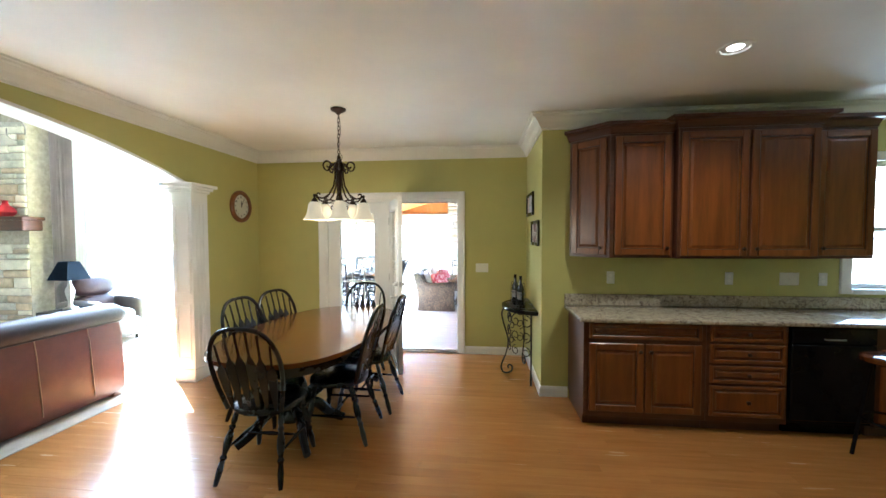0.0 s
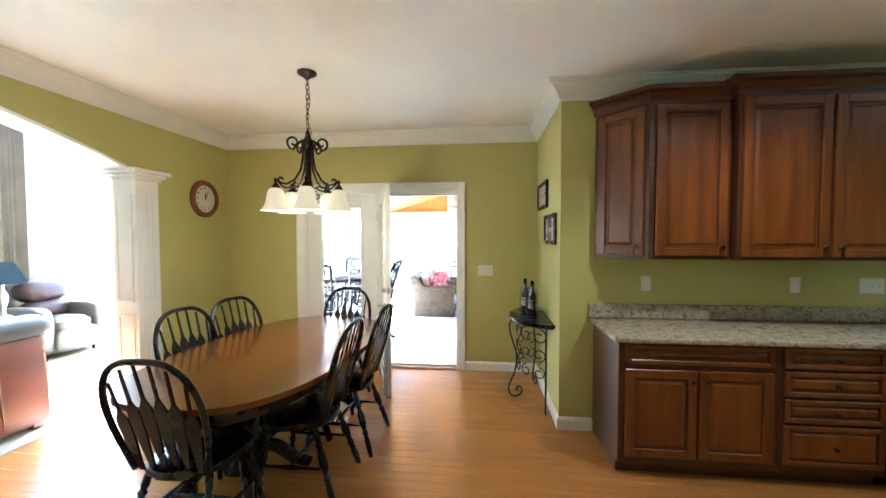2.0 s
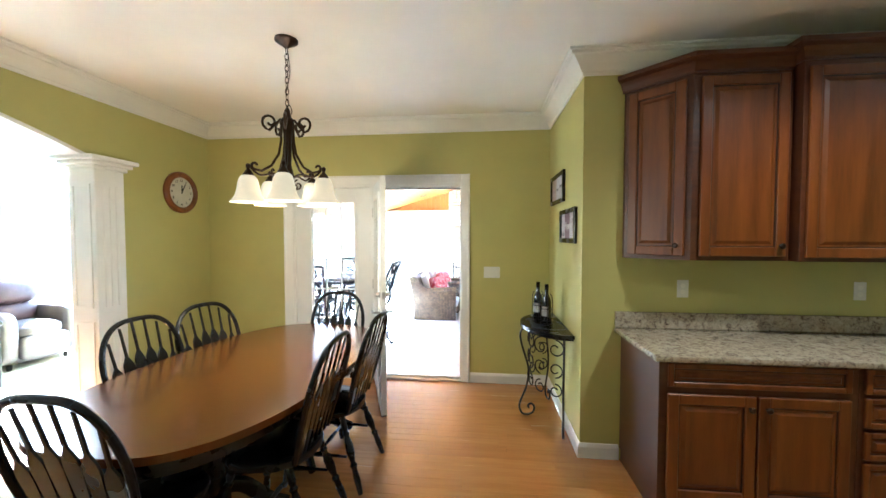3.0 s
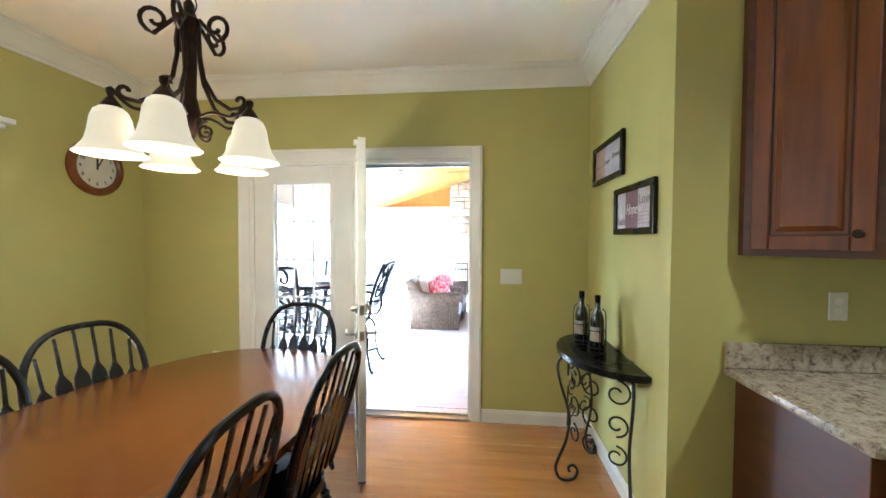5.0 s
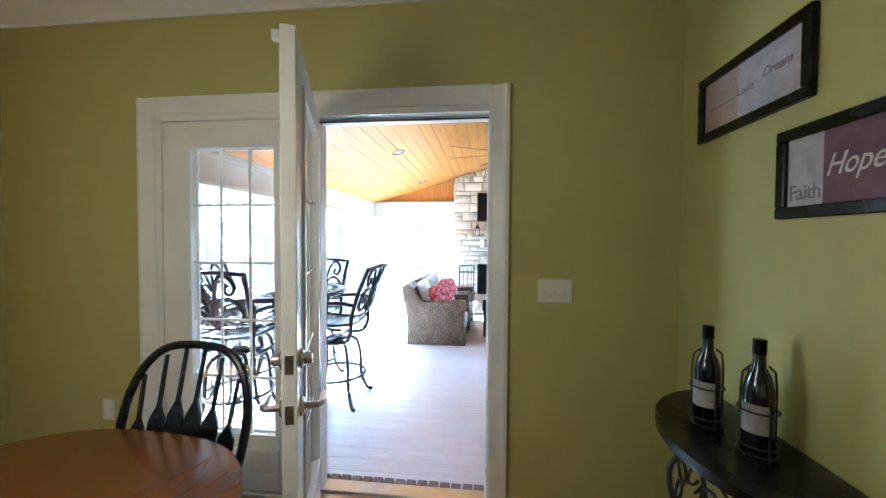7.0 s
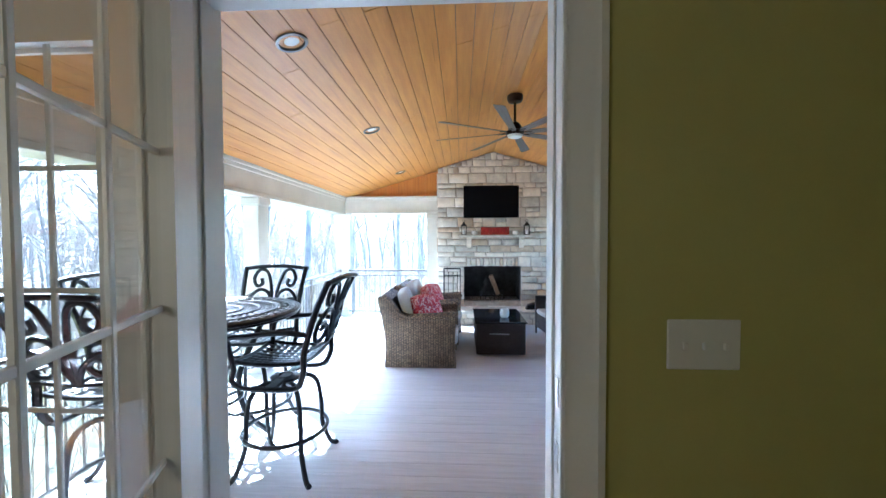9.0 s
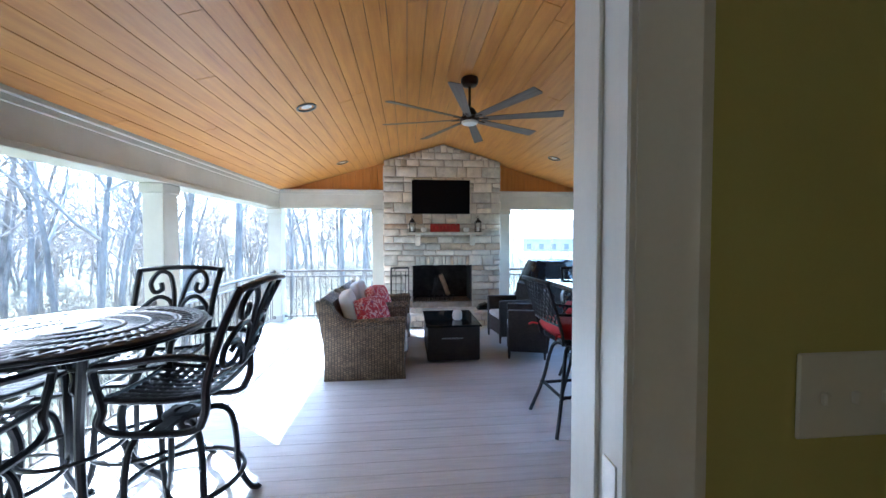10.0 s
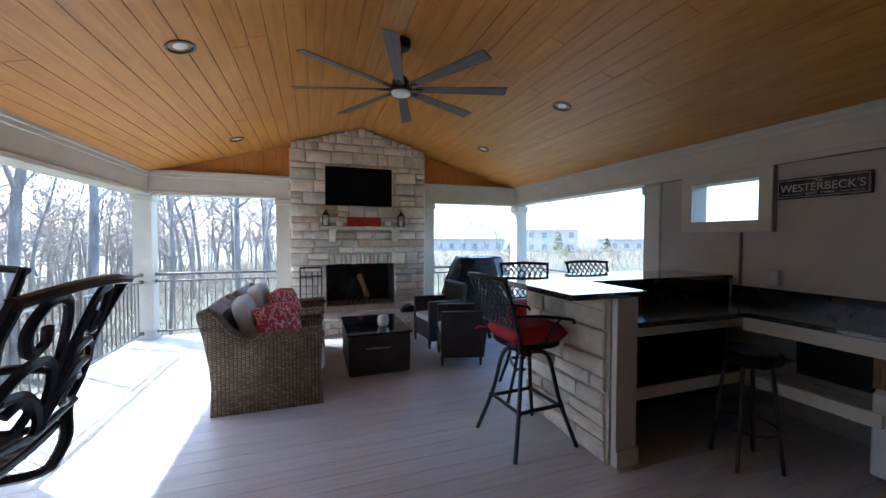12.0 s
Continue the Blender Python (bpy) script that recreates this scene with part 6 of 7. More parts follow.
t = thing("candle_jar", "white ribbed candle jar on the coffee table", "candle", pose(0.08, 9.42, PF + 0.463))
bm = NB()
lathe(bm, [(0.045, 0.0), (0.062, 0.02), (0.066, 0.07), (0.056, 0.115), (0.050, 0.12), (0.048, 0.10)], 18)
part("jar", bm, M_WHITECER, t)

grill = thing("covered_grill", "barbecue grill under a wrinkled black cover", "grill", pose(1.86, 10.75, PF))
bm = NB()
rng2 = random.Random(3)
rings = []
n = 46
folds = [(rng2.randrange(3, 19), rng2.uniform(0, 6.28), rng2.uniform(-9, 9)) for _ in range(7)]
profile = smooth_curve([(0.62, 0.36, 0.0), (0.60, 0.35, 0.35), (0.56, 0.33, 0.60), (0.50, 0.30, 0.80), (0.43, 0.27, 0.98), (0.36, 0.24, 1.13), (0.335, 0.22, 1.155), (0.15, 0.08, 1.16)], 2)
for p in profile:
    ring = []
    for i in range(n):
        a = 2 * math.pi * i / n
        w = sum(abs(math.sin(f * a / 2 + ph + p.z * tw * 0.35)) for f, ph, tw in folds) / len(folds) - 0.6
        k = 1 + 0.13 * w * (1.15 - 0.5 * p.z) + rng2.uniform(-0.03, 0.03)
        ring.append(bm.verts.new((p.x * k * math.copysign(abs(math.cos(a)) ** 0.5, math.cos(a)), p.y * k * math.copysign(abs(math.sin(a)) ** 0.5, math.sin(a)), p.z + 0.05 * w * (p.z > 1.0))))
    rings.append(ring)
for a, b in zip(rings, rings[1:]):
    for i in range(n):
        bm.faces.new((a[i], a[(i + 1) % n], b[(i + 1) % n], b[i]))
bm.faces.new(list(reversed(rings[0])))
bm.faces.new(rings[-1])
part("cover", bm, M_TARP, grill, smooth=14)

# ---- porch: cast bar table and chairs ----
BT = Vector((-2.35, 6.75, PF))
BTZ = 0.88 - PF
tb = thing("patio_bar_table", "round black cast metal bar table with pierced top", "table", pose(*BT))
bm = NB()
for r in (0.612, 0.585, 0.46, 0.34, 0.22, 0.12):
    tube(bm, [(r * math.cos(2 * math.pi * i / 60), r * math.sin(2 * math.pi * i / 60), BTZ - 0.014) for i in range(60)], 0.014, 8, 1.0, closed=True)
part("top_rim", bm, M_CAST, tb)
for k in range(44):
    bm = NB()
    a = 2 * math.pi * k / 44
    for sg in (1, -1):
        fs = [0.18 + 0.82 * i / 10 for i in range(11)]
        pts = [(0.59 * f * math.cos(a + sg * 1.0 * f), 0.59 * f * math.sin(a + sg * 1.0 * f), BTZ - 0.012 - 0.0015 * sg) for f in fs]
        tube(bm, pts, [0.006 + 0.0135 * f for f in fs], 6, 0.3, up=(-math.sin(a), math.cos(a), 0))
    cx, cy = 0.515 * math.cos(a + 0.13), 0.515 * math.sin(a + 0.13)
    tube(bm, [(cx + 0.036 * math.cos(2 * math.pi * i / 10), cy + 0.036 * math.sin(2 * math.pi * i / 10), BTZ - 0.011) for i in range(10)], 0.009, 6, closed=True)
    part("top_tracery", bm, M_CAST, tb)
bm = NB()
lathe(bm, [(0.03, BTZ - 0.02), (0.11, BTZ - 0.02), (0.115, BTZ - 0.008), (0.11, BTZ - 0.003), (0.03, BTZ - 0.003)], 28, cap=False)
part("umbrella_collar", bm, M_CAST, tb)
bm = NB()
tube(bm, [(0.60 * math.cos(2 * math.pi * i / 60), 0.60 * math.sin(2 * math.pi * i / 60), BTZ - 0.035) for i in range(60)], 0.012, 6, closed=True)
part("top_skirt", bm, M_CAST, tb)
for k in range(4):
    a = radians(45 + 90 * k)
    pts = smooth_curve([(0.42 * math.cos(a), 0.42 * math.sin(a), BTZ - 0.02), (0.33 * math.cos(a), 0.33 * math.sin(a), BTZ - 0.22), (0.20 * math.cos(a), 0.20 * math.sin(a), 0.55), (0.24 * math.cos(a), 0.24 * math.sin(a), 0.25), (0.42 * math.cos(a), 0.42 * math.sin(a), 0.02)], 6)
    bm = NB()
    tube(bm, pts, 0.022, 8)
    part("leg", bm, M_CAST, tb)
bm = NB()
tube(bm, [(0.215 * math.cos(2 * math.pi * i / 32), 0.215 * math.sin(2 * math.pi * i / 32), 0.42) for i in range(32)], 0.012, 8, closed=True)
part("brace_ring", bm, M_CAST, tb)


def scroll_back(bm, w, z0, z1, plane, r=0.011):
    """Two mirrored scroll sprays in the chair back; plane(x, z) gives the point."""
    h = z1 - z0
    for sg in (1, -1):
        for pts in (
            [(0.02, 0.0), (0.035, 0.35), (0.06, 0.62), (0.14, 0.92), (0.27, 0.97), (0.345, 0.80), (0.29, 0.64), (0.21, 0.68), (0.23, 0.79)],
            [(0.03, 0.30), (0.10, 0.50), (0.24, 0.56), (0.37, 0.42), (0.40, 0.24), (0.33, 0.10), (0.20, 0.10), (0.14, 0.22), (0.22, 0.31), (0.30, 0.26)],
            [(0.02, 0.05), (0.10, 0.22), (0.24, 0.36), (0.36, 0.38)],
        ):
            c = smooth_curve([(sg * x * w / 0.84, z, 0) for x, z in pts], 5)
            tube(bm, [plane(p.x, z0 + h * p.y) for p in c], r, 6, 1.25, up=(0, 1, 0))


def patio_chair(m, label):
    """Swivel bar chair, cast metal; faces +y, origin on the deck."""
    t = thing("patio_bar_chair", label, "chair", m, group="patio bar chairs")
    SH = 0.77
    W = 0.52

    def back(x, z):
        f = (z - SH) / 0.53
        return (x, -0.23 - 0.17 * f - 0.03 * math.cos(x / W * math.pi), z)

    for sg in (-1, 1):
        bm = NB()
        pts = smooth_curve([(sg * 0.235, -0.20, SH - 0.13), (sg * 0.25, -0.235, SH - 0.04), (sg * 0.25, -0.245, SH + 0.10), (sg * 0.26, -0.32, SH + 0.34), (sg * 0.275, -0.41, SH + 0.535)], 6)
        tube(bm, pts, 0.020, 8)
        part("back_post", bm, M_CAST, t)
        bm = NB()
        pts = smooth_curve([(sg * 0.255, -0.27, SH + 0.20), (sg * 0.275, -0.10, SH + 0.22), (sg * 0.29, 0.10, SH + 0.20), (sg * 0.285, 0.215, SH + 0.185), (sg * 0.27, 0.235, SH + 0.13), (sg * 0.25, 0.215, SH - 0.02), (sg * 0.245, 0.23, SH - 0.10), (sg * 0.235, 0.15, SH - 0.15), (sg * 0.235, -0.12, SH - 0.155), (sg * 0.235, -0.20, SH - 0.13)], 6)
        tube(bm, pts, 0.018, 8)
        part("arm", bm, M_CAST, t)
    bm = NB()
    tube(bm, smooth_curve([(-0.29, -0.415, SH + 0.53), (-0.15, -0.435, SH + 0.545), (0.0, -0.44, SH + 0.55), (0.15, -0.435, SH + 0.545), (0.29, -0.415, SH + 0.53)], 5), 0.018, 8, 1.2)
    part("top_rail", bm, M_CAST, t)
    bm = NB()
    tube(bm, [back(-0.25, SH + 0.10), back(0.0, SH + 0.09), back(0.25, SH + 0.10)], 0.012, 8)
    part("lower_rail", bm, M_CAST, t)
    bm = NB()
    scroll_back(bm, 0.46, SH + 0.10, SH + 0.53, back, 0.0135)
    part("scrollwork", bm, M_CAST, t)
    # pierced seat of crossing strips
    bm = NB()
    frame_pts = [(-0.235, -0.22), (0.235, -0.22), (0.25, 0.23), (-0.25, 0.23)]

    def dish(x, y):
        return SH + 0.025 * ((x / 0.25) ** 2) + 0.02 * (y / 0.23) ** 2 - 0.02

    edge = []
    for (xa, ya), (xb, yb) in zip(frame_pts, frame_pts[1:] + frame_pts[:1]):
        for i in range(8):
            x, y = xa + (xb - xa) * i / 8, ya + (yb - ya) * i / 8
            edge.append((x, y, dish(x, y)))
    tube(bm, edge, 0.014, 8, closed=True)
    part("seat_rim", bm, M_CAST, t)
    for k in range(1, 9):
        bm = NB()
        x = -0.24 + 0.48 * k / 9
        tube(bm, [(x, -0.22 + 0.45 * i / 6, dish(x, -0.22 + 0.45 * i / 6)) for i in range(7)], 0.0195, 4, 0.2, up=(1, 0, 0))
        part("seat_slat", bm, M_CAST, t)
    for k in range(1, 9):
        bm = NB()
        y = -0.22 + 0.45 * k / 9
        tube(bm, [(-0.24 + 0.48 * i / 6, y, dish(-0.24 + 0.48 * i / 6, y) - 0.003) for i in range(7)], 0.0195, 4, 0.2, up=(0, 1, 0))
        part("seat_slat", bm, M_CAST, t)
    bm = NB()
    lathe(bm, [(0.10, SH - 0.165), (0.10, SH - 0.15), (0.05, SH - 0.14), (0.05, SH - 0.20), (0.035, SH - 0.24)], 16)
    box(bm, -0.235, -0.03, SH - 0.165, 0.235, 0.03, SH - 0.145)
    part("swivel", bm, M_CAST, t)
    for k in range(4):
        a = radians(45 + 90 * k)
        c, s = math.cos(a), math.sin(a)
        bm = NB()
        pts = smooth_curve([(0.03 * c, 0.03 * s, SH - 0.20), (0.14 * c, 0.14 * s, SH - 0.175), (0.225 * c, 0.225 * s, SH - 0.24), (0.255 * c, 0.255 * s, 0.38), (0.265 * c, 0.265 * s, 0.20), (0.32 * c, 0.32 * s, 0.055), (0.365 * c, 0.365 * s, 0.014), (0.385 * c, 0.385 * s, 0.022)], 5)
        tube(bm, pts, 0.017, 8)
        part("leg", bm, M_CAST, t)
    bm = NB()
    tube(bm, [(0.275 * math.cos(2 * math.pi * i / 36), 0.275 * math.sin(2 * math.pi * i / 36), 0.26) for i in range(36)], 0.014, 8, closed=True)
    part("foot_ring", bm, M_CAST, t)
    return t


pc = patio_chair(pose(-1.755, 6.69, PF, 0, 0, 90), "black cast metal swivel bar chair with scrolled back")
for x, y, a, lab in ((-2.22, 7.12, 182, "black cast metal bar chair in front of the railing"), (-2.42, 6.17, 5, "black cast metal bar chair on the house side"),
                     (-2.72, 6.72, -86, "black cast metal bar chair against the railing")):
    copy_thing(pc, pose(x, y, PF, 0, 0, a))["label"] = lab

# ---- porch: the bar ----
bar = thing("outdoor_bar", "built-in bar frame with open shelves and cream trim", "bar")
bm = NB()
box(bm, 1.135, 7.06, PF, 1.305, 7.12, 0.895, 0.004)
part("corner_board", bm, M_CREAM, bar, "cream painted corner board")
bm = NB()
box(bm, 1.135, 7.045, PF, 1.315, 7.062, PF + 0.11, 0.003)
part("plinth", bm, M_CREAM, bar)
for z0, z1 in ((0.63, 0.70), (0.21, 0.285)):
    bm = NB()
    box(bm, 1.305, 7.085, z0, 3.04, 7.11, z1, 0.003)
    part("rail", bm, M_CREAM, bar)
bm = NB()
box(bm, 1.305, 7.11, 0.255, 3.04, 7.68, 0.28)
part("shelf", bm, M_SHADEPANEL, bar)
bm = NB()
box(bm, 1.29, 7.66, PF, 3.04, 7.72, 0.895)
part("back_panel", bm, M_SHADEPANEL, bar)
bm = NB()
box(bm, 1.29, 7.72, PF, 3.04, 8.055, 0.89)
part("core", bm, M_MORTAR, bar)
bm = NB()
box(bm, 2.34, 6.98, 0.60, 2.365, 7.085, 0.70)
part("filler", bm, M_CREAM, bar)
bm = NB()
box(bm, 2.34, 5.46, 0.60, 2.365, 6.98, 0.697, 0.003)
part("rail", bm, M_CREAM, bar)
bm = NB()
box(bm, 2.34, 6.36, 0.20, 2.365, 7.082, 0.285, 0.003)
part("rail", bm, M_CREAM, bar)
bm = NB()
box(bm, 3.02, 5.40, PF, 3.046, 7.05, 0.14, 0.004)
part("wall_board", bm, M_SIDING, bar)
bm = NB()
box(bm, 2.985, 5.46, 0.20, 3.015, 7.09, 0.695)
part("back_panel", bm, M_SHADEPANEL, bar)
top = thing("granite_countertop", "polished black granite raised countertop of the bar, L-shaped", "countertop")
bm = NB()
slab(bm, [(0.79, 7.06), (1.385, 7.06), (1.385, 7.62), (3.045, 7.62), (3.045, 8.20), (0.79, 8.20)], 0.897, 0.935, 0.006)
part("slab", bm, M_BARTOP, top, smooth=None)
low = thing("granite_countertop", "polished black granite work counter with a backsplash", "countertop")
bm = NB()
slab(bm, [(1.31, 7.045), (2.315, 7.045), (2.315, 5.45), (3.04, 5.45), (3.04, 7.655), (1.31, 7.655)], 0.70, 0.735, 0.004)
part("slab", bm, M_DARKGRANITE, low, smooth=None)
bm = NB()
box(bm, 3.018, 5.45, 0.736, 3.042, 7.61, 0.845, 0.002)
part("backsplash", bm, M_DARKGRANITE, low, smooth=None)
bm = NB()
box(bm, 1.39, 7.63, 0.736, 3.015, 7.655, 0.893, 0.002)
part("riser", bm, M_DARKGRANITE, low, smooth=None)

t = thing("mini_fridge", "small white refrigerator below the counter", "refrigerator", pose(2.80, 6.18, PF))
bm = NB()
box(bm, -0.24, -0.30, 0.02, 0.23, 0.30, 0.55, 0.01)
part("body", bm, M_PLASTIC, t)
bm = NB()
box(bm, -0.285, -0.295, 0.03, -0.245, 0.295, 0.54, 0.012)
part("door", bm, M_PLASTIC, t)
bm = NB()
box(bm, -0.25, -0.2, 0.0, 0.2, 0.2, 0.02)
part("feet", bm, M_SLOT, t)
t = thing("wooden_crate", "small pale wooden crate on the little refrigerator", "crate", pose(2.78, 6.19, PF + 0.551))
for nm, b in (("side", (-0.22, -0.30, 0, -0.205, 0.30, 0.29)), ("side", (0.19, -0.30, 0, 0.205, 0.30, 0.29)), ("end", (-0.205, -0.30, 0, 0.19, -0.285, 0.29)), ("end", (-0.205, 0.285, 0, 0.19, 0.30, 0.29)), ("bottom", (-0.205, -0.285, 0, 0.19, 0.285, 0.012))):
    bm = NB()
    box(bm, *b, 0.002)
    part(nm, bm, M_LOG, t)
bm = NB()
box(bm, -0.222, -0.12, 0.18, -0.2195, 0.12, 0.215)
part("hand_slot", bm, M_SLOT, t)
wo = wall_plate(facing((3.046, 7.29, 0.94), (0, -1, 0), (0, 0, 1)) @ pose(0, 0, 0, -90), "outlet", 1, "covered weatherproof outlet on the porch wall")
bm = NB()
box(bm, -0.05, -0.05, -0.07, 0.05, -0.004, 0.07, 0.014, seg=2)
part("cover", bm, M_COVER, wo, "grey plastic bubble cover")

sg = thing("wall_sign", "long black sign with pale carved lettering", "sign", facing((3.046, 7.285, 1.595), (0, -1, 0), (0, 0, 1)))
bm = NB()
box(bm, 0, 0, 0, 0.575, 0.165, 0.018, 0.003)
part("board", bm, M_BLACKWOOD, sg)
for b in ((0.012, 0.012, 0.0175, 0.563, 0.016, 0.0195), (0.012, 0.149, 0.0175, 0.563, 0.153, 0.0195), (0.012, 0.016, 0.0175, 0.016, 0.149, 0.0195), (0.559, 0.016, 0.0175, 0.563, 0.149, 0.0195)):
    bm = NB()
    box(bm, *b)
    part("border", bm, M_PALEINK, sg)
lettering("WESTERBECK'S", 0.085, M_PALEINK, sg, pose(0.2875, 0.082, 0.0182), width=0.51)
lettering("The", 0.030, M_PALEINK, sg, pose(0.27, 0.134, 0.0182), width=0.06)
lettering("EST. 1994", 0.024, M_PALEINK, sg, pose(0.2875, 0.033, 0.0182), width=0.17)
for b in ((0.04, 0.032, 0.0175, 0.17, 0.035, 0.019), (0.41, 0.032, 0.0175, 0.535, 0.035, 0.019)):
    bm = NB()
    box(bm, *b)
    part("flourish", bm, M_PALEINK, sg)


def bar_stool(m, label, cushion=True):
    """Swivel bar stool with lattice back and red cushion; faces +y."""
    t = thing("bar_stool", label, "bar stool", m, group="porch bar stools")
    SH = 0.74
    for sg in (-1, 1):
        bm = NB()
        tube(bm, smooth_curve([(sg * 0.20, -0.18, SH - 0.04), (sg * 0.215, -0.20, SH + 0.06), (sg * 0.225, -0.26, SH + 0.26), (sg * 0.235, -0.33, SH + 0.45)], 5), 0.014, 8)
        part("back_post", bm, M_CAST, t)
        bm = NB()
        tube(bm, smooth_curve([(sg * 0.225, -0.25, SH + 0.21), (sg * 0.25, -0.05, SH + 0.20), (sg * 0.26, 0.15, SH + 0.17), (sg * 0.255, 0.21, SH + 0.155), (sg * 0.25, 0.22, SH + 0.13)], 5), 0.012, 8)
        tube(bm, smooth_curve([(sg * 0.255, 0.10, SH + 0.175), (sg * 0.24, 0.02, SH + 0.08), (sg * 0.21, 0.03, SH - 0.01)], 5), 0.010, 8)
        part("arm", bm, M_CAST, t)

    def back(x, z):
        f = (z - SH) / 0.45
        return (x, -0.19 - 0.14 * f ** 1.2 - 0.02 * math.cos(x * 6), z)

    bm = NB()
    tube(bm, [back(x, SH + 0.45 + 0.012 * math.cos(x * 6)) for x in (-0.25, -0.15, 0, 0.15, 0.25)], 0.016, 8, 1.2)
    part("top_rail", bm, M_CAST, t)
    bm = NB()
    tube(bm, [back(x, SH + 0.12) for x in (-0.21, 0, 0.21)], 0.010, 8)
    part("lower_rail", bm, M_CAST, t)
    bm = NB()
    for k in range(-5, 6):
        for s in (1, -1):
            pts = []
            for i in range(9):
                f = i / 8
                x = k * 0.055 + s * (f - 0.5) * 0.24
                if abs(x) < 0.222:
                    pts.append(back(x, SH + 0.12 + 0.33 * f))
            if len(pts) > 2:
                tube(bm, pts, 0.0065, 6)
    part("lattice", bm, M_CAST, t)
    bm = NB()
    out = [(0.22 * math.copysign(abs(math.cos(2 * math.pi * i / 32)) ** 0.6, math.cos(2 * math.pi * i / 32)), 0.20 * math.copysign(abs(math.sin(2 * math.pi * i / 32)) ** 0.6, math.sin(2 * math.pi * i / 32))) for i in range(32)]
    slab(bm, out, SH - 0.03, SH, 0.008)
    part("seat", bm, M_CAST, t)
    bm = NB()
    lathe(bm, [(0.09, SH - 0.03), (0.06, SH - 0.08), (0.05, SH - 0.13)], 14)
    part("swivel", bm, M_CAST, t)
    for k in range(4):
        a = radians(45 + 90 * k)
        c, s = math.cos(a), math.sin(a)
        bm = NB()
        tube(bm, smooth_curve([(0.03 * c, 0.03 * s, SH - 0.11), (0.13 * c, 0.13 * s, SH - 0.10), (0.18 * c, 0.18 * s, SH - 0.18), (0.245 * c, 0.245 * s, 0.30), (0.36 * c, 0.36 * s, 0.0)], 6), 0.015, 8)
        part("leg", bm, M_CAST, t)
    bm = NB()
    q = 0.262 * math.sqrt(0.5)
    pts = []
    for cx, cy in ((q, q), (-q, q), (-q, -q), (q, -q)):
        pts += [(cx * 0.9, cy, 0.275), (cx, cy, 0.275), (cx, cy * 0.9, 0.275)] if cx * cy > 0 else [(cx, cy * 0.9, 0.275), (cx, cy, 0.275), (cx * 0.9, cy, 0.275)]
    tube(bm, pts, 0.014, 8, 1.0, closed=True)
    part("foot_rest", bm, M_CAST, t)
    if cushion:
        bm = NB()
        squab(bm, 0.48, 0.45, 0.125, Matrix.Translation((0, 0.0, SH + 0.058)), 12, 0.35)
        cu = part("cushion", bm, M_RED, t, "bright red tied seat cushion", smooth=80)
        for sg in (-1, 1):
            bm = NB()
            tube(bm, smooth_curve([(sg * 0.20, -0.21, SH + 0.045), (sg * 0.23, -0.25, SH + 0.05), (sg * 0.26, -0.27, SH + 0.03)], 4), 0.009, 6)
            part("tie", bm, M_RED, cu)
    return t


bs = bar_stool(pose(0.795, 7.575, PF, 0, 0, -86), "black metal bar stool with a red cushion at the bar")
for x, y, a in ((1.27, 8.25, 160), (2.12, 8.25, 170)):
    copy_thing(bs, pose(x, y, PF, 0, 0, a))["label"] = "black metal bar stool behind the granite bar"
t = thing("backless_stool", "dark round padded stool without a back", "stool", pose(2.0, 6.84, PF))
bm = NB()
lathe(bm, [(0.15, 0.66), (0.175, 0.68), (0.18, 0.72), (0.165, 0.745), (0.05, 0.755)], 24)
part("seat", bm, M_BLACKGLOSS, t)
for k in range(4):
    a = radians(20 + 90 * k)
    bm = NB()
    tube(bm, [(0.12 * math.cos(a), 0.12 * math.sin(a), 0.66), (0.19 * math.cos(a), 0.19 * math.sin(a), 0.0)], 0.012, 8)
    part("leg", bm, M_IRON, t)
bm = NB()
tube(bm, [(0.165 * math.cos(2 * math.pi * i / 24), 0.165 * math.sin(2 * math.pi * i / 24), 0.25) for i in range(24)], 0.008, 8, closed=True)
part("foot_ring", bm, M_IRON, t)
# ---- outdoors: ground, woods, neighbours ----
GZ = -1.6


def ground_z(x, y):
    d = math.hypot(x, y - 8)
    z = GZ - 0.02 * min(d, 20) + 0.25 * math.sin(x * 0.21 + 1) * math.sin(y * 0.17) * min(1, d / 12)
    if x < -4:
        z -= min(3.0, (-4 - x) * 0.10)
        z += max(0.0, (-x - 40) * 0.10)
    return z


bm = NB()
n = 70


def spread(i):
    f = 2 * i / n - 1
    return math.copysign(abs(f) ** 3, f) * 1500 + f * 60


vs = [[bm.verts.new((spread(i), 8 + spread(j), ground_z(spread(i), 8 + spread(j)) if abs(spread(i)) + abs(spread(j)) < 400 else GZ - 0.5)) for j in range(n + 1)] for i in range(n + 1)]
for i in range(n):
    for j in range(n):
        bm.faces.new((vs[i][j], vs[i + 1][j], vs[i + 1][j + 1], vs[i][j + 1]))
solid("ground", bm, M_GROUND, "winter lawn and leaf litter falling away from the house", "ground", "structure", smooth=60)
# masonry below the porch floor
bm = NB()
for b in ((-3.05, 5.3, GZ - 0.6, -2.95, 11.8, -0.30), (-3.05, 11.75, GZ - 0.6, 3.2, 11.85, -0.30), (3.1, 5.3, GZ - 0.6, 3.2, 11.8, -0.30)):
    box(bm, *b)
solid("porch_skirt", bm, M_CREAM, "painted skirting boards under the porch", "skirting", "structure", smooth=None)


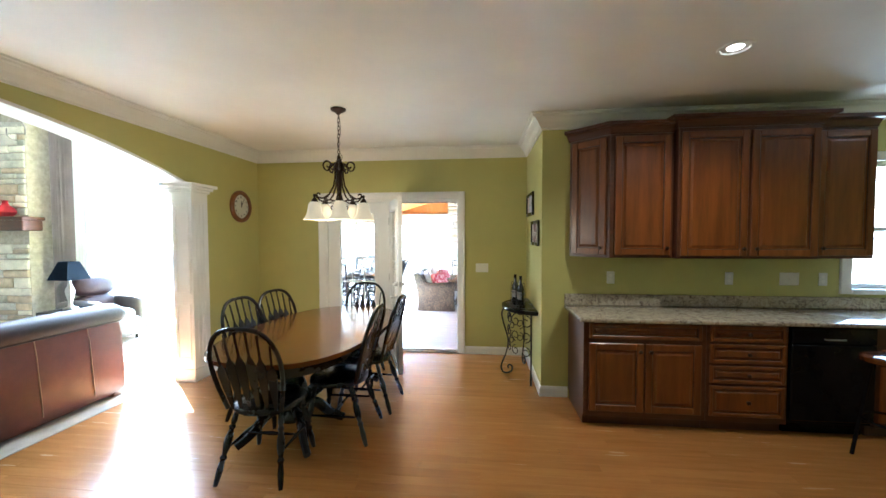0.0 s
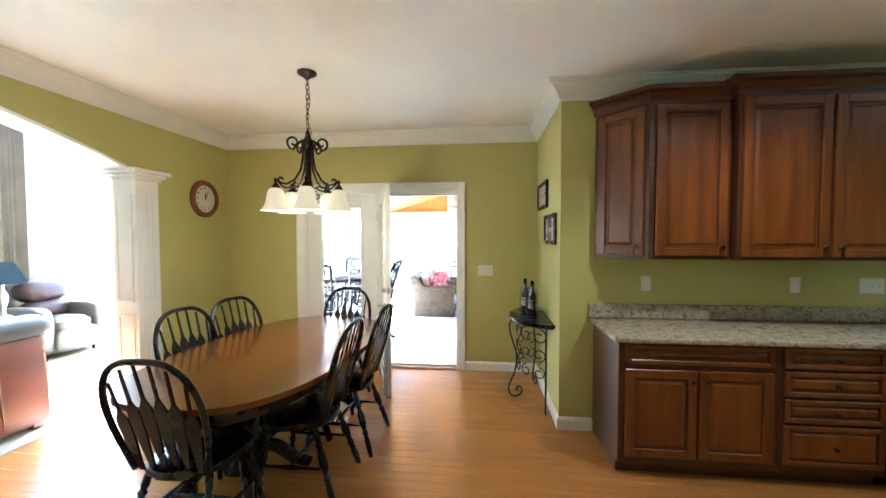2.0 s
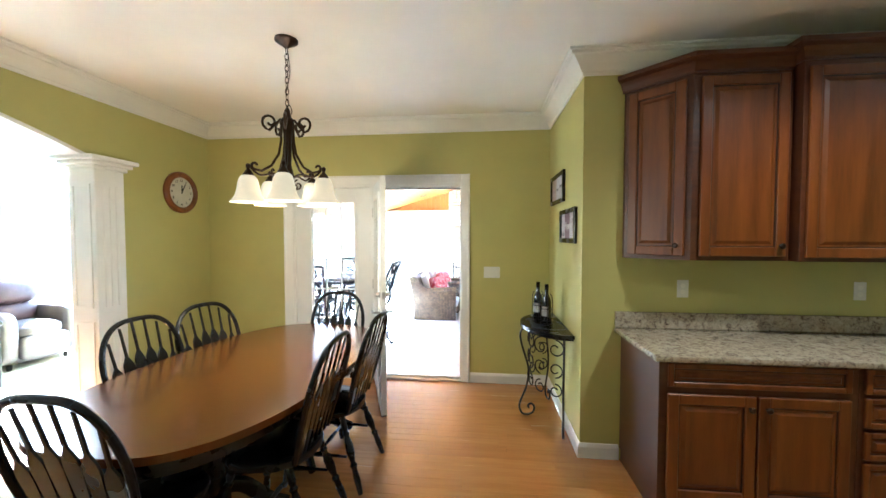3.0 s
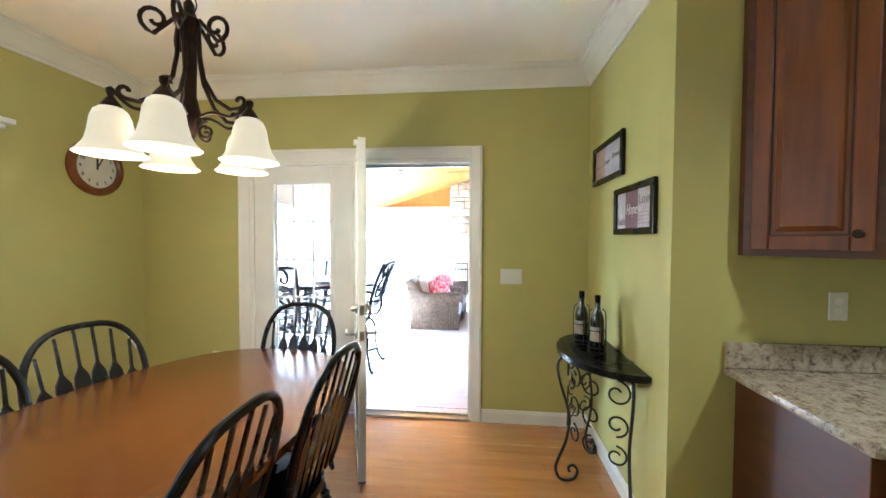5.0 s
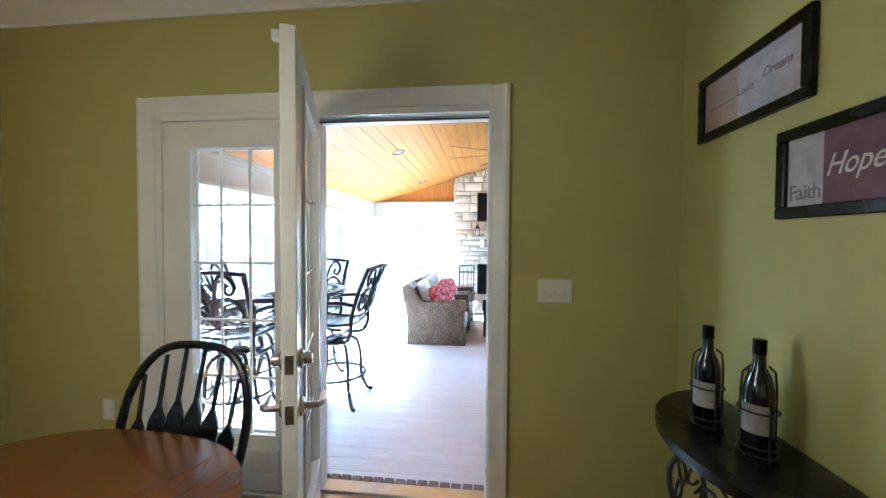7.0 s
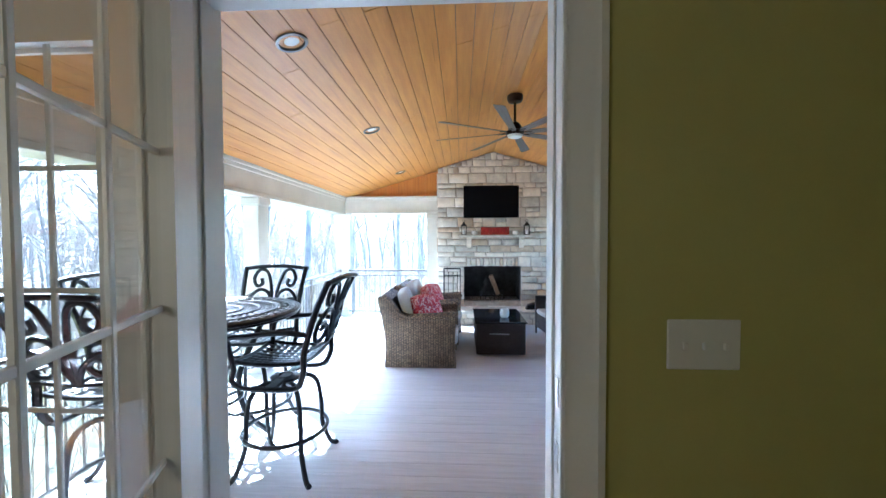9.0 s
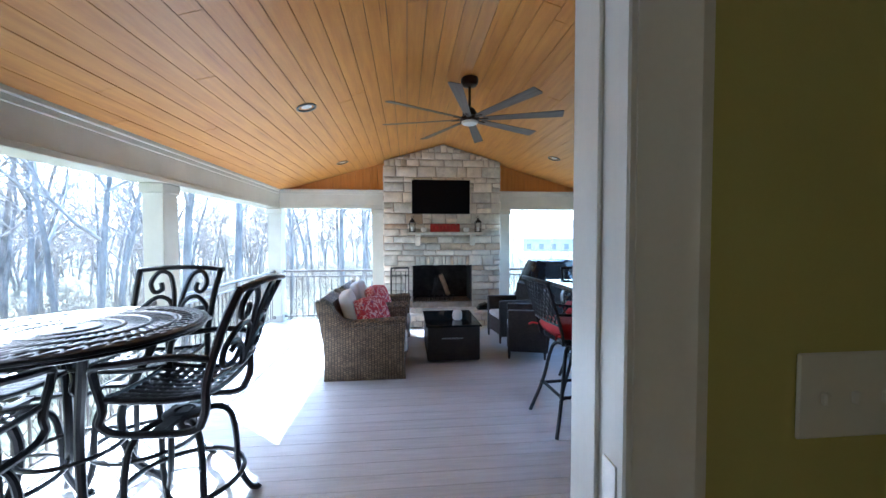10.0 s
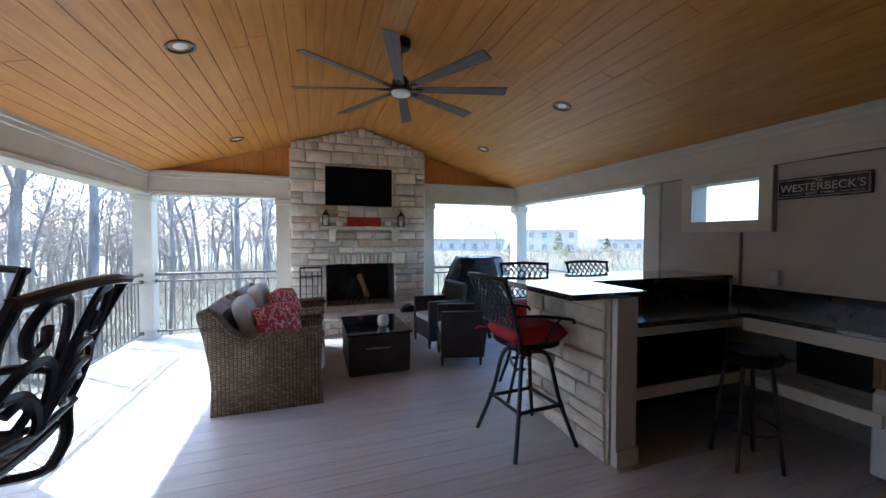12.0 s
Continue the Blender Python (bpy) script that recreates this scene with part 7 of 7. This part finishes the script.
class Lines:
    """Collects tapered rods as plain faces."""

    def __init__(self):
        self.v, self.f = [], []

    def rod(self, p, q, r0, r1, n=4):
        d = q - p
        if d.length < 1e-5:
            return
        d = d.normalized()
        a = d.orthogonal().normalized()
        b = d.cross(a)
        k = len(self.v)
        for c, r in ((p, r0), (q, r1)):
            for i in range(n):
                t = 2 * math.pi * i / n
                self.v.append(tuple(c + a * (r * math.cos(t)) + b * (r * math.sin(t))))
        for i in range(n):
            self.f.append((k + i, k + (i + 1) % n, k + n + (i + 1) % n, k + n + i))

    def mesh(self, name, material):
        me = bpy.data.meshes.new(name)
        me.from_pydata(self.v, [], self.f)
        me.materials.append(material)
        for p in me.polygons:
            p.use_smooth = True
        return me


def grow(seed, height, r0, forks=1, twiggy=1.0):
    """Bare tree: trunk and crown meshes."""
    r = random.Random(seed)
    trunk, crown = Lines(), Lines()

    def branch(p, d, length, rad, level):
        steps = 4 if level < 2 else 3
        q = p
        for s in range(steps):
            d = (d + Vector((r.uniform(-1, 1), r.uniform(-1, 1), r.uniform(-0.4, 0.9))) * (0.17 + 0.06 * level)).normalized()
            e = q + d * (length / steps)
            ra, rb = rad * (1 - 0.62 * s / steps), rad * (1 - 0.62 * (s + 1) / steps)
            crown.rod(q, e, max(ra, 0.011), max(rb, 0.009), 5 if level < 2 else 3)
            q = e
            if level < 4 and s >= (1 if level < 2 else 0):
                for _ in range(1 if level < 3 else (2 if r.random() < 0.6 * twiggy else 1)):
                    if r.random() < 0.92:
                        side = d.orthogonal()
                        side.rotate(Matrix.Rotation(r.uniform(0, 6.28), 3, d))
                        nd = (d * r.uniform(0.4, 0.8) + side.normalized() * r.uniform(0.5, 0.95) + Vector((0, 0, 0.22))).normalized()
                        branch(q, nd, length * r.uniform(0.48, 0.72), rb * r.uniform(0.45, 0.66), level + 1)

    q, d = Vector((0, 0, -0.3)), Vector((r.uniform(-0.06, 0.06), r.uniform(-0.06, 0.06), 1)).normalized()
    steps = 9
    for s in range(steps):
        d = (d + Vector((r.uniform(-1, 1), r.uniform(-1, 1), 0.5)) * 0.12).normalized()
        e = q + d * (height / steps)
        ra, rb = r0 * (1 - 0.8 * s / steps), r0 * (1 - 0.8 * (s + 1) / steps)
        trunk.rod(q, e, ra, rb, 9)
        q = e
        if s >= 2:
            for _ in range(r.choice((1, 2, 2))):
                side = Vector((r.uniform(-1, 1), r.uniform(-1, 1), 0)).normalized()
                branch(q, (side * r.uniform(0.6, 1.0) + Vector((0, 0, r.uniform(0.3, 0.9)))).normalized(), height * r.uniform(0.2, 0.42) * (1.1 - 0.06 * s), max(0.02, rb * r.uniform(0.5, 0.85)), 1)
    return trunk.mesh("trunk", M_BARK), crown.mesh("crown", M_TWIG)


KINDS = [grow(100 + k, h, r0) for k, (h, r0) in enumerate(((13, 0.125), (16, 0.16), (11, 0.085), (17, 0.19), (9, 0.065)))]


def tree(x, y, kind, turn, scale, label):
    t = thing("tree", label, "tree", pose(x, y, ground_z(x, y), 0, 0, turn) @ Matrix.Diagonal((scale, scale, scale, 1)), group="bare woodland trees")
    for nm, me in zip(("trunk", "crown"), KINDS[kind]):
        ob = new(nm, me)
        ob.parent = t


rng = random.Random(77)
spots = []
tries = 0
while len(spots) < 62 and tries < 4000:
    tries += 1
    if rng.random() < 0.5:
        x, y = rng.uniform(-32, -6.5), rng.uniform(4, 34)
    else:
        x, y = rng.uniform(-26, 1.0), rng.uniform(15.5, 46)
    if all((x - a) ** 2 + (y - b) ** 2 > 4.5 for a, b in spots):
        spots.append((x, y))
        tree(x, y, rng.randrange(5), rng.uniform(0, 360), rng.uniform(0.75, 1.15), rng.choice(("tall bare grey woodland tree in winter", "slender leafless tree at the wood's edge", "leafless forked tree among brush")))
for x, y, k, s in ((9.5, 24, 4, 0.75), (6.5, 33, 2, 0.6), (14, 30, 4, 0.6), (24, 22, 4, 0.8)):
    tree(x, y, k, rng.uniform(0, 360), s, "small leafless young tree on the lawn")

for x, y, k, s in ((3.4, 19.5, 4, 0.55), (17, 37, 2, 0.55), (20, 41, 4, 0.6), (24, 44, 2, 0.5), (27, 39, 4, 0.55), (34, 50, 2, 0.6), (30, 47, 4, 0.6), (43, 47, 4, 0.5), (15, 44, 2, 0.65), (38, 56, 2, 0.55), (22, 52, 4, 0.7), (50, 58, 2, 0.6)):
    tree(x, y, k, rng.uniform(0, 360), s, "thin bare sapling on the open lawn")

# farther woods and undergrowth, past counting
far = Lines()
for _ in range(640):
    x, y = rng.uniform(-75, 4), rng.uniform(10, 85)
    if x > -30 and y < 42:
        continue
    h = rng.uniform(8, 17)
    q, d = Vector((x, y, ground_z(x, y) - 0.2)), Vector((rng.uniform(-0.15, 0.15), rng.uniform(-0.15, 0.15), 1)).normalized()
    rad = rng.uniform(0.07, 0.16)
    for s_ in range(6):
        d = (d + Vector((rng.uniform(-1, 1), rng.uniform(-1, 1), 0.5)) * 0.16).normalized()
        e = q + d * (h / 6)
        far.rod(q, e, rad * (1 - 0.15 * s_), rad * (1 - 0.15 * (s_ + 1)), 4)
        q = e
        if s_ == 0:
            continue
        for _ in range(4):
            b = q - d * rng.uniform(0, h / 6)
            e2 = b + Vector((rng.uniform(-1, 1), rng.uniform(-1, 1), rng.uniform(0.1, 1.0))) * rng.uniform(1.0, 3.0)
            e1 = b.lerp(e2, 0.5) + Vector((rng.uniform(-0.3, 0.3), rng.uniform(-0.3, 0.3), -0.15))
            far.rod(b, e1, 0.05, 0.035, 3)
            far.rod(e1, e2, 0.035, 0.012, 3)
            for _ in range(4):
                m_ = b.lerp(e2, rng.uniform(0.3, 1.0))
                far.rod(m_, m_ + Vector((rng.uniform(-1, 1), rng.uniform(-1, 1), rng.uniform(-0.1, 1.1))) * 1.1, 0.028, 0.016, 3)
tagged(new("far_woods", far.mesh("far_woods", M_TWIG)), "distant leafless winter woods beyond the railing", "woods", "", "stuff")
brush = Lines()
for _ in range(6600):
    pick = rng.random()
    if pick > 0.82:
        x, y = rng.uniform(4, 60), rng.uniform(26, 70)
    elif pick < 0.5:
        x, y = rng.uniform(-30, -5.5), rng.uniform(2, 36)
    else:
        x, y = rng.uniform(-26, 3), rng.uniform(14.5, 44)
    p = Vector((x, y, ground_z(x, y) - 0.05))
    thick = 3.0 if pick > 0.82 else 1.0
    h = rng.uniform(0.5, 2.3)
    e = p + Vector((rng.uniform(-0.5, 0.5) * h, rng.uniform(-0.5, 0.5) * h, h))
    brush.rod(p, e, 0.011 * thick, 0.004 * thick, 3)
    for _ in range(3):
        b = p.lerp(e, rng.uniform(0.3, 0.9))
        brush.rod(b, b + Vector((rng.uniform(-1, 1), rng.uniform(-1, 1), rng.uniform(0.1, 0.9))) * 0.5 * h * 0.6, 0.006 * thick, 0.003 * thick, 3)
tagged(new("undergrowth", brush.mesh("undergrowth", M_BRUSH)), "tangled dry brush under the winter trees", "undergrowth", "", "stuff")


def house(x, y, turn, w, d, h, roof, label):
    t = thing("house", label, "house", pose(x, y, GZ - 0.9, 0, 0, turn), group="neighbouring houses")
    bm = NB()
    box(bm, -w / 2, -d / 2, -1, w / 2, d / 2, h)
    part("wall", bm, M_HOUSE, t, smooth=None)
    bm = NB()
    v = [bm.verts.new(c) for c in ((-w / 2 - 0.5, -d / 2 - 0.5, h), (w / 2 + 0.5, -d / 2 - 0.5, h), (w / 2 + 0.5, d / 2 + 0.5, h), (-w / 2 - 0.5, d / 2 + 0.5, h), (-w * 0.18, 0, h + roof), (w * 0.18, 0, h + roof))]
    for f in ((0, 1, 5, 4), (1, 2, 5), (2, 3, 4, 5), (3, 0, 4), (3, 2, 1, 0)):
        bm.faces.new([v[k] for k in f])
    r = part("roof", bm, M_ROOF, t, smooth=None)
    k = max(2, int(w / 2.6))
    for i in range(k):
        xw = -w / 2 + w * (i + 0.5) / k
        for z in ((0.8, 3.6) if h > 4.5 else (0.9,)):
            bm = NB()
            box(bm, xw - 0.65, -d / 2 - 0.06, z, xw + 0.65, -d / 2 + 0.02, z + 1.5)
            wd = part("window", bm, M_SIDING, t, smooth=None)
            bm = NB()
            box(bm, xw - 0.52, -d / 2 - 0.08, z + 0.12, xw + 0.52, -d / 2 - 0.055, z + 1.38)
            part("pane", bm, M_PANE, wd, smooth=None)


house(37, 94, -20, 17, 10, 3.4, 4.6, "pale single storey neighbouring house with a grey roof")
house(55, 84, -34, 12, 10, 5.6, 3.6, "pale two storey neighbouring house far across the lawn")
house(79, 84, -44, 14, 10, 3.4, 3.6, "pale neighbouring house at the lawn's far edge")

M_SHRUB = mat("evergreen_leaves", (0.11, 0.14, 0.055), rough=0.8, var=0.3, scale=2, bump=0)


def shrub(x, y, w, h, n, label):
    r = random.Random(int(x * 7 + y))
    v, f = [], []
    for _ in range(n):
        a, b, c = r.uniform(0, 6.28), r.random() ** 0.5, r.random()
        p = Vector((math.cos(a) * b * w * (1.05 - c), math.sin(a) * b * w * (1.05 - c), 0.1 + c * h))
        s = r.uniform(0.10, 0.24) * (h / 2) ** 0.5
        u = Vector((r.uniform(-1, 1), r.uniform(-1, 1), r.uniform(-1, 1))).normalized()
        q = u.orthogonal().normalized()
        k = len(v)
        v += [tuple(p + u * s), tuple(p + q * s * 0.6), tuple(p - u * s), tuple(p - q * s * 0.6)]
        f.append((k, k + 1, k + 2, k + 3))
    me = bpy.data.meshes.new("foliage")
    me.from_pydata(v, [], f)
    me.materials.append(M_SHRUB)
    t = thing("shrub", label, "shrub", pose(x, y, ground_z(x, y)), group="lawn shrubs")
    ob = new("foliage", me)
    ob.parent = t
    st_ = Lines()
    st_.rod(Vector((0, 0, -0.2)), Vector((0, 0, h * 0.6)), 0.06, 0.02, 6)
    ob = new("stem", st_.mesh("stem", M_BARK))
    ob.parent = t


for x, y, w, h in ((44, 66, 1.8, 4.2), (52, 62, 1.4, 3.0), (40, 58, 1.1, 2.0), (58, 52, 1.6, 3.2), (30, 60, 1.0, 2.0), (66, 56, 1.5, 2.4)):
    shrub(x, y, w, h, 420, "green evergreen shrub out on the lawn")
# ---- boards, stones and bricks of the setting ----
deck = tagged(new("floor_porch"), "grey brown composite deck boards of the porch", "deck", "", "structure")
bm = NB()
box(bm, -3.04, 5.21, -0.30, 3.05, 11.80, -0.205)
part("joist_cover", bm, M_DECK, deck, smooth=None)
bm = NB()
box(bm, -3.06, -0.0696, -0.025, 3.05, 0.0696, 0.0, 0.0012)
board = mesh_of("deck_board", bm, M_DECK)
y = 5.25
while y < 11.83:
    piece("deck_board", board, deck, Matrix.Translation((0, y, PF)))
    y += 0.1405

floor = tagged(new("floor"), "honey coloured oak strip floor with a soft gloss", "floor", "", "structure")
bm = NB()
box(bm, -3.38, -3.0, -0.08, 4.8, 5.05, -0.012)
part("subfloor", bm, M_FLOOR, floor, smooth=None)
rng = random.Random(11)
strips = {}
rest = NB()
STRIP = 0.083
for k in range(int(8.05 / STRIP) + 1):
    y0 = -3.0 + k * STRIP
    y1 = min(y0 + STRIP, 5.05)
    xe = 4.8 if y1 < 3.83 else 0.6
    x = -3.42 - rng.random()
    while x < xe:
        L = rng.choice((0.9, 1.2, 1.5, 1.8))
        a, b = max(x, -3.37), min(x + L, xe)
        x += L
        if b - a < 0.02:
            continue
        if y0 > 1.9 and a < 1.2 and len(floor.children) < 300:
            key = round(b - a, 2)
            if key not in strips:
                q = NB()
                box(q, 0.0003, 0.0003, -0.012, key - 0.0003, STRIP - 0.0003, 0.0, 0.0005)
                strips[key] = mesh_of("floor_strip", q, M_FLOOR, None)
            piece("floor_strip", strips[key], floor, Matrix.Translation((a, y0, 0.0)))
        else:
            box(rest, a + 0.0003, y0 + 0.0003, -0.012, b - 0.0003, y1 - 0.0003, 0.0)
p = part("floor_strips", rest, M_FLOOR, floor, smooth=None)
p["kind"] = "stuff"


def stone_block(w, h, d, rough, seed):
    """One rock-faced stone; its back at y = 0, its face towards -y."""
    r = random.Random(seed)
    bm = NB()
    j = [(r.uniform(-1, 1) * rough * 0.5, r.uniform(-1, 1) * rough * 0.5) for _ in range(4)]
    cs = [(j[0][0], j[0][1]), (w + j[1][0], j[1][1]), (w + j[2][0], h + j[2][1]), (j[3][0], h + j[3][1])]
    back = [bm.verts.new((x, 0, z)) for x, z in cs]
    side = [bm.verts.new((x, -d * 0.62, z)) for x, z in cs]
    cx, cz = w / 2, h / 2
    e = min(0.014, 0.2 * h)
    front = []
    for x, z in cs:
        front.append(bm.verts.new((x + (e if x < cx else -e), -d * r.uniform(0.9, 1.1), z + (e if z < cz else -e))))
    mid = bm.verts.new((cx + r.uniform(-0.2, 0.2) * w, -d * r.uniform(1.05, 1.25), cz + r.uniform(-0.15, 0.15) * h))
    for a, b in ((back, side), (side, front)):
        for i in range(4):
            bm.faces.new((a[i], a[(i + 1) % 4], b[(i + 1) % 4], b[i]))
    for i in range(4):
        bm.faces.new((front[i], front[(i + 1) % 4], mid))
    return bm


def ashlar(u0, v0, u1, v1, rng, unit=0.092, long=(0.16, 0.46), holes=(), top=None):
    """Random coursed stones that fill a field; yields (u, v, w, h)."""
    out = []
    v = v0
    while v < v1 - 0.02:
        h = rng.choice((unit, unit * 1.4, unit * 1.9, unit * 2.1))
        h = min(h, v1 - v)
        if v1 - v - h < unit * 0.6:
            h = v1 - v
        u = u0
        while u < u1 - 0.01:
            w = rng.uniform(*long)
            if u1 - u - w < long[0] * 0.6:
                w = u1 - u
            cut = None
            for a, b, c, d in holes:
                if v < d - 0.01 and v + h > b + 0.01 and u < c - 0.005 and u + w > a + 0.005:
                    cut = (a, c)
            if cut:
                if cut[0] - u > 0.03:
                    out.append((u, v, cut[0] - u, h))
                u = cut[1]
                continue
            if h > unit * 1.8 and w < long[1] * 0.75 and rng.random() < 0.35:
                out.append((u, v, w, h / 2))
                out.append((u, v + h / 2, w, h / 2))
            else:
                out.append((u, v, w, h))
            u += w
        v += h
    return out


def lay(parent, stones, to, d, mats, rng, gap=0.006, name="stone"):
    """Sets the stones; to(u, v) gives the matrix of a block whose x, z run along u, v."""
    for i, (u, v, w, h) in enumerate(stones):
        if w < 0.025 or h < 0.02:
            continue
        me = mesh_of(name, stone_block(w - 2 * gap, h - 2 * gap, d * rng.uniform(0.75, 1.3), 0.016, rng.random()), mats[min(int(rng.random() ** 1.0 * len(mats)), len(mats) - 1)], 50)
        piece(name, me, parent, to(u + gap, v + gap))


STONES = [M_STONE] * 5 + [M_STONEGREY] * 2 + [M_STONEWARM]
# porch chimney
CX0, CX1, CY = -0.985, 1.15, 11.42
rng = random.Random(21)
chim = tagged(new("porch_fireplace"), "tall cream limestone chimney with an open firebox", "fireplace", "", "structure")
bm = NB()
for b in ((CX0 + 0.01, CY, PF, -0.47, 11.98, roof_z(CX0)), (0.62, CY, PF, CX1 - 0.01, 11.98, roof_z(CX1)), (-0.47, CY, 0.84, 0.62, 11.98, roof_z(-0.47)), (-0.47, CY, PF, 0.62, 11.98, 0.18)):
    box(bm, *b)
vs = [bm.verts.new((x, y, z)) for y in (CY + 0.004, 11.975) for x, z in ((CX0 + 0.012, roof_z(CX0) - 0.01), (CX1 - 0.01, roof_z(CX1) - 0.01), (CX1 - 0.01, roof_z(CX1)), (PXC, RIDGE), (CX0 + 0.01, roof_z(CX0)))]
bm.faces.new(vs[:5])
bm.faces.new(vs[5:])
for i in range(5):
    bm.faces.new((vs[i], vs[(i + 1) % 5], vs[5 + (i + 1) % 5], vs[5 + i]))
part("mortar_core", bm, M_MORTAR, chim, smooth=None)
bm = NB()
box(bm, -0.47, 11.93, 0.18, 0.62, 11.97, 0.84)
box(bm, -0.47, CY, 0.18, -0.455, 11.95, 0.84)
box(bm, 0.605, CY, 0.18, 0.62, 11.95, 0.84)
box(bm, -0.47, CY, 0.165, 0.62, 11.95, 0.18)
box(bm, -0.47, CY, 0.835, 0.62, 11.95, 0.85)
part("firebox", bm, M_SOOT, chim, "soot-blackened firebox", smooth=None)
MANTEL = 1.45
field = ashlar(CX0, PF, CX1, 3.04, rng, holes=[(-0.47, 0.18, 0.62, 0.84), (-0.42, 0.84, 0.57, 1.015), (-0.56, MANTEL - 0.05, 0.79, MANTEL)])
kept = []
for u, v, w, h in field:
    cuts = 1 if v + h < min(roof_z(u), roof_z(u + w)) else max(1, round(w / 0.11))
    for c in range(cuts):
        ua, wa = u + w * c / cuts, w / cuts
        lim = min(roof_z(ua), roof_z(ua + wa)) - 0.004
        if v + 0.03 < lim:
            kept.append((ua, v, wa, min(h, lim - v)))
lay(chim, kept, lambda u, v: Matrix.Translation((u, CY + 0.004, v)), 0.034, STONES, rng)
u = -0.42
while u < 0.56:
    w = rng.uniform(0.055, 0.105)
    w = min(w, 0.57 - u)
    lay(chim, [(u, 0.845, w, 0.165)], lambda a, b: Matrix.Translation((a, CY + 0.004, b)), 0.042, STONES, rng, name="arch_stone")
    u += w
# stones on the chimney's flanks
for x, ang in ((CX0 + 0.004, -90), (CX1 - 0.004, 90)):
    fl = ashlar(0.0, PF, 0.50, 2.66, rng)
    lay(chim, fl, lambda u, v: Matrix.Translation((x, CY + (0.5 - u if ang < 0 else u) + 0.02, v)) @ pose(0, 0, 0, 0, 0, ang), 0.02, STONES, rng)
# raised hearth
bm = NB()
box(bm, -0.72, 10.98, PF, 0.98, CY, 0.015)
part("hearth_core", bm, M_MORTAR, chim, smooth=None)
for k in range(4):
    bm = NB()
    box(bm, -0.75 + k * 0.44, 10.94, 0.012, -0.75 + k * 0.44 + 0.434, CY - 0.02, 0.062, 0.008)
    part("hearth_slab", bm, M_STONEGREY, chim)
lay(chim, ashlar(-0.72, PF, 0.98, 0.012, rng, unit=0.098), lambda u, v: Matrix.Translation((u, 10.984, v)), 0.03, STONES, rng)
bm = NB()
box(bm, -0.56, 11.21, MANTEL - 0.045, 0.79, CY + 0.01, MANTEL, 0.008)
part("mantel_shelf", bm, M_STONEGREY, chim, "weathered grey stone mantel shelf")
for x in (-0.42, 0.58):
    bm = NB()
    slab(bm, [(0, 0), (-0.15, 0), (-0.15, -0.05), (-0.10, -0.09), (-0.06, -0.19), (0, -0.21)], 0, 0.09, 0.006, m=Matrix.Translation((x, CY + 0.0, MANTEL - 0.045)) @ facing((0, 0, 0), (0, 1, 0), (0, 0, 1)))
    part("corbel", bm, M_STONE, chim)

# stone face of the bar
rng = random.Random(4)
barstone = tagged(new("bar_end_wall"), "cream limestone facing on the end of the bar", "stone facing", "", "structure")
bm = NB()
box(bm, 1.12, 7.10, PF, 1.28, 8.06, 0.895)
part("mortar_core", bm, M_MORTAR, barstone, smooth=None)
lay(barstone, ashlar(7.125, PF, 8.06, 0.89, rng, unit=0.095, long=(0.2, 0.44)), lambda u, v: facing((1.122, 8.06 + 7.125 - u, v), (0, -1, 0), (0, 0, 1)) @ pose(0, 0, 0, -90), 0.03, STONES, rng)
lay(barstone, ashlar(1.14, PF, 3.0, 0.89, rng, unit=0.095, long=(0.2, 0.44)), lambda u, v: facing((3.0 + 1.14 - u, 8.058, v), (-1, 0, 0), (0, 0, 1)) @ pose(0, 0, 0, -90), 0.03, STONES, rng)

# living room chimney breast
rng = random.Random(31)
lfire = tagged(new("living_fireplace"), "stone living room chimney breast in grey and tan", "fireplace", "", "structure")
bm = NB()
box(bm, -9.2, 5.42, 0, -7.22, 5.75, LH)
part("mortar_core", bm, M_MORTAR, lfire, smooth=None)
lay(lfire, ashlar(-8.6, 0.0, -7.22, 3.4, rng, unit=0.085, long=(0.2, 0.5), holes=[(-8.9, 1.62, -7.18, 1.86)]), lambda u, v: Matrix.Translation((u, 5.424, v)), 0.035, [M_STONEGREY] * 3 + [M_STONE] * 2 + [M_STONEWARM] * 2, rng, gap=0.009)

# brick of the house wall round the patio door
rng = random.Random(8)
bw = tagged(new("wall_brick"), "red brick house wall around the patio door", "brick wall", "", "structure")
bricks = {}
for side, x_in, x_out in ((1, -0.215, 0.75), (-1, -2.178, -3.05)):
    z, row = PF + 0.01, 0
    while z < 2.9:
        x, first = x_in, True
        while (x < x_out if side > 0 else x > x_out):
            L = 0.195 if not (first and row % 2) else 0.092
            key = round(L, 3)
            if key not in bricks:
                bricks[key] = []
                for s in range(3):
                    q = NB()
                    box(q, 0.0, 0.0, 0.0, L, 0.09, 0.057, 0.004)
                    for vv in q.verts:
                        vv.co += Vector((rng.uniform(-1, 1), rng.uniform(-1, 1), rng.uniform(-1, 1))) * 0.0022
                    bricks[key].append(mesh_of("brick", q, M_BRICK, 40))
            xa = x if side > 0 else x - L
            piece("brick", rng.choice(bricks[key]), bw, Matrix.Translation((xa, 5.212, z)))
            x += side * (L + 0.011)
            first = False
        z += 0.068
        row += 1
# rowlock brick sill below the door
q = NB()
box(q, 0, 0, 0, 0.057, 0.12, 0.085, 0.004)
sillbrick = mesh_of("sill_brick", q, M_BRICKBROWN, 40)
x = -2.16
while x < -0.25:
    piece("sill_brick", sillbrick, bw, pose(x, 5.21, -0.115 + rng.uniform(-0.002, 0.002), -3))
    x += 0.0665
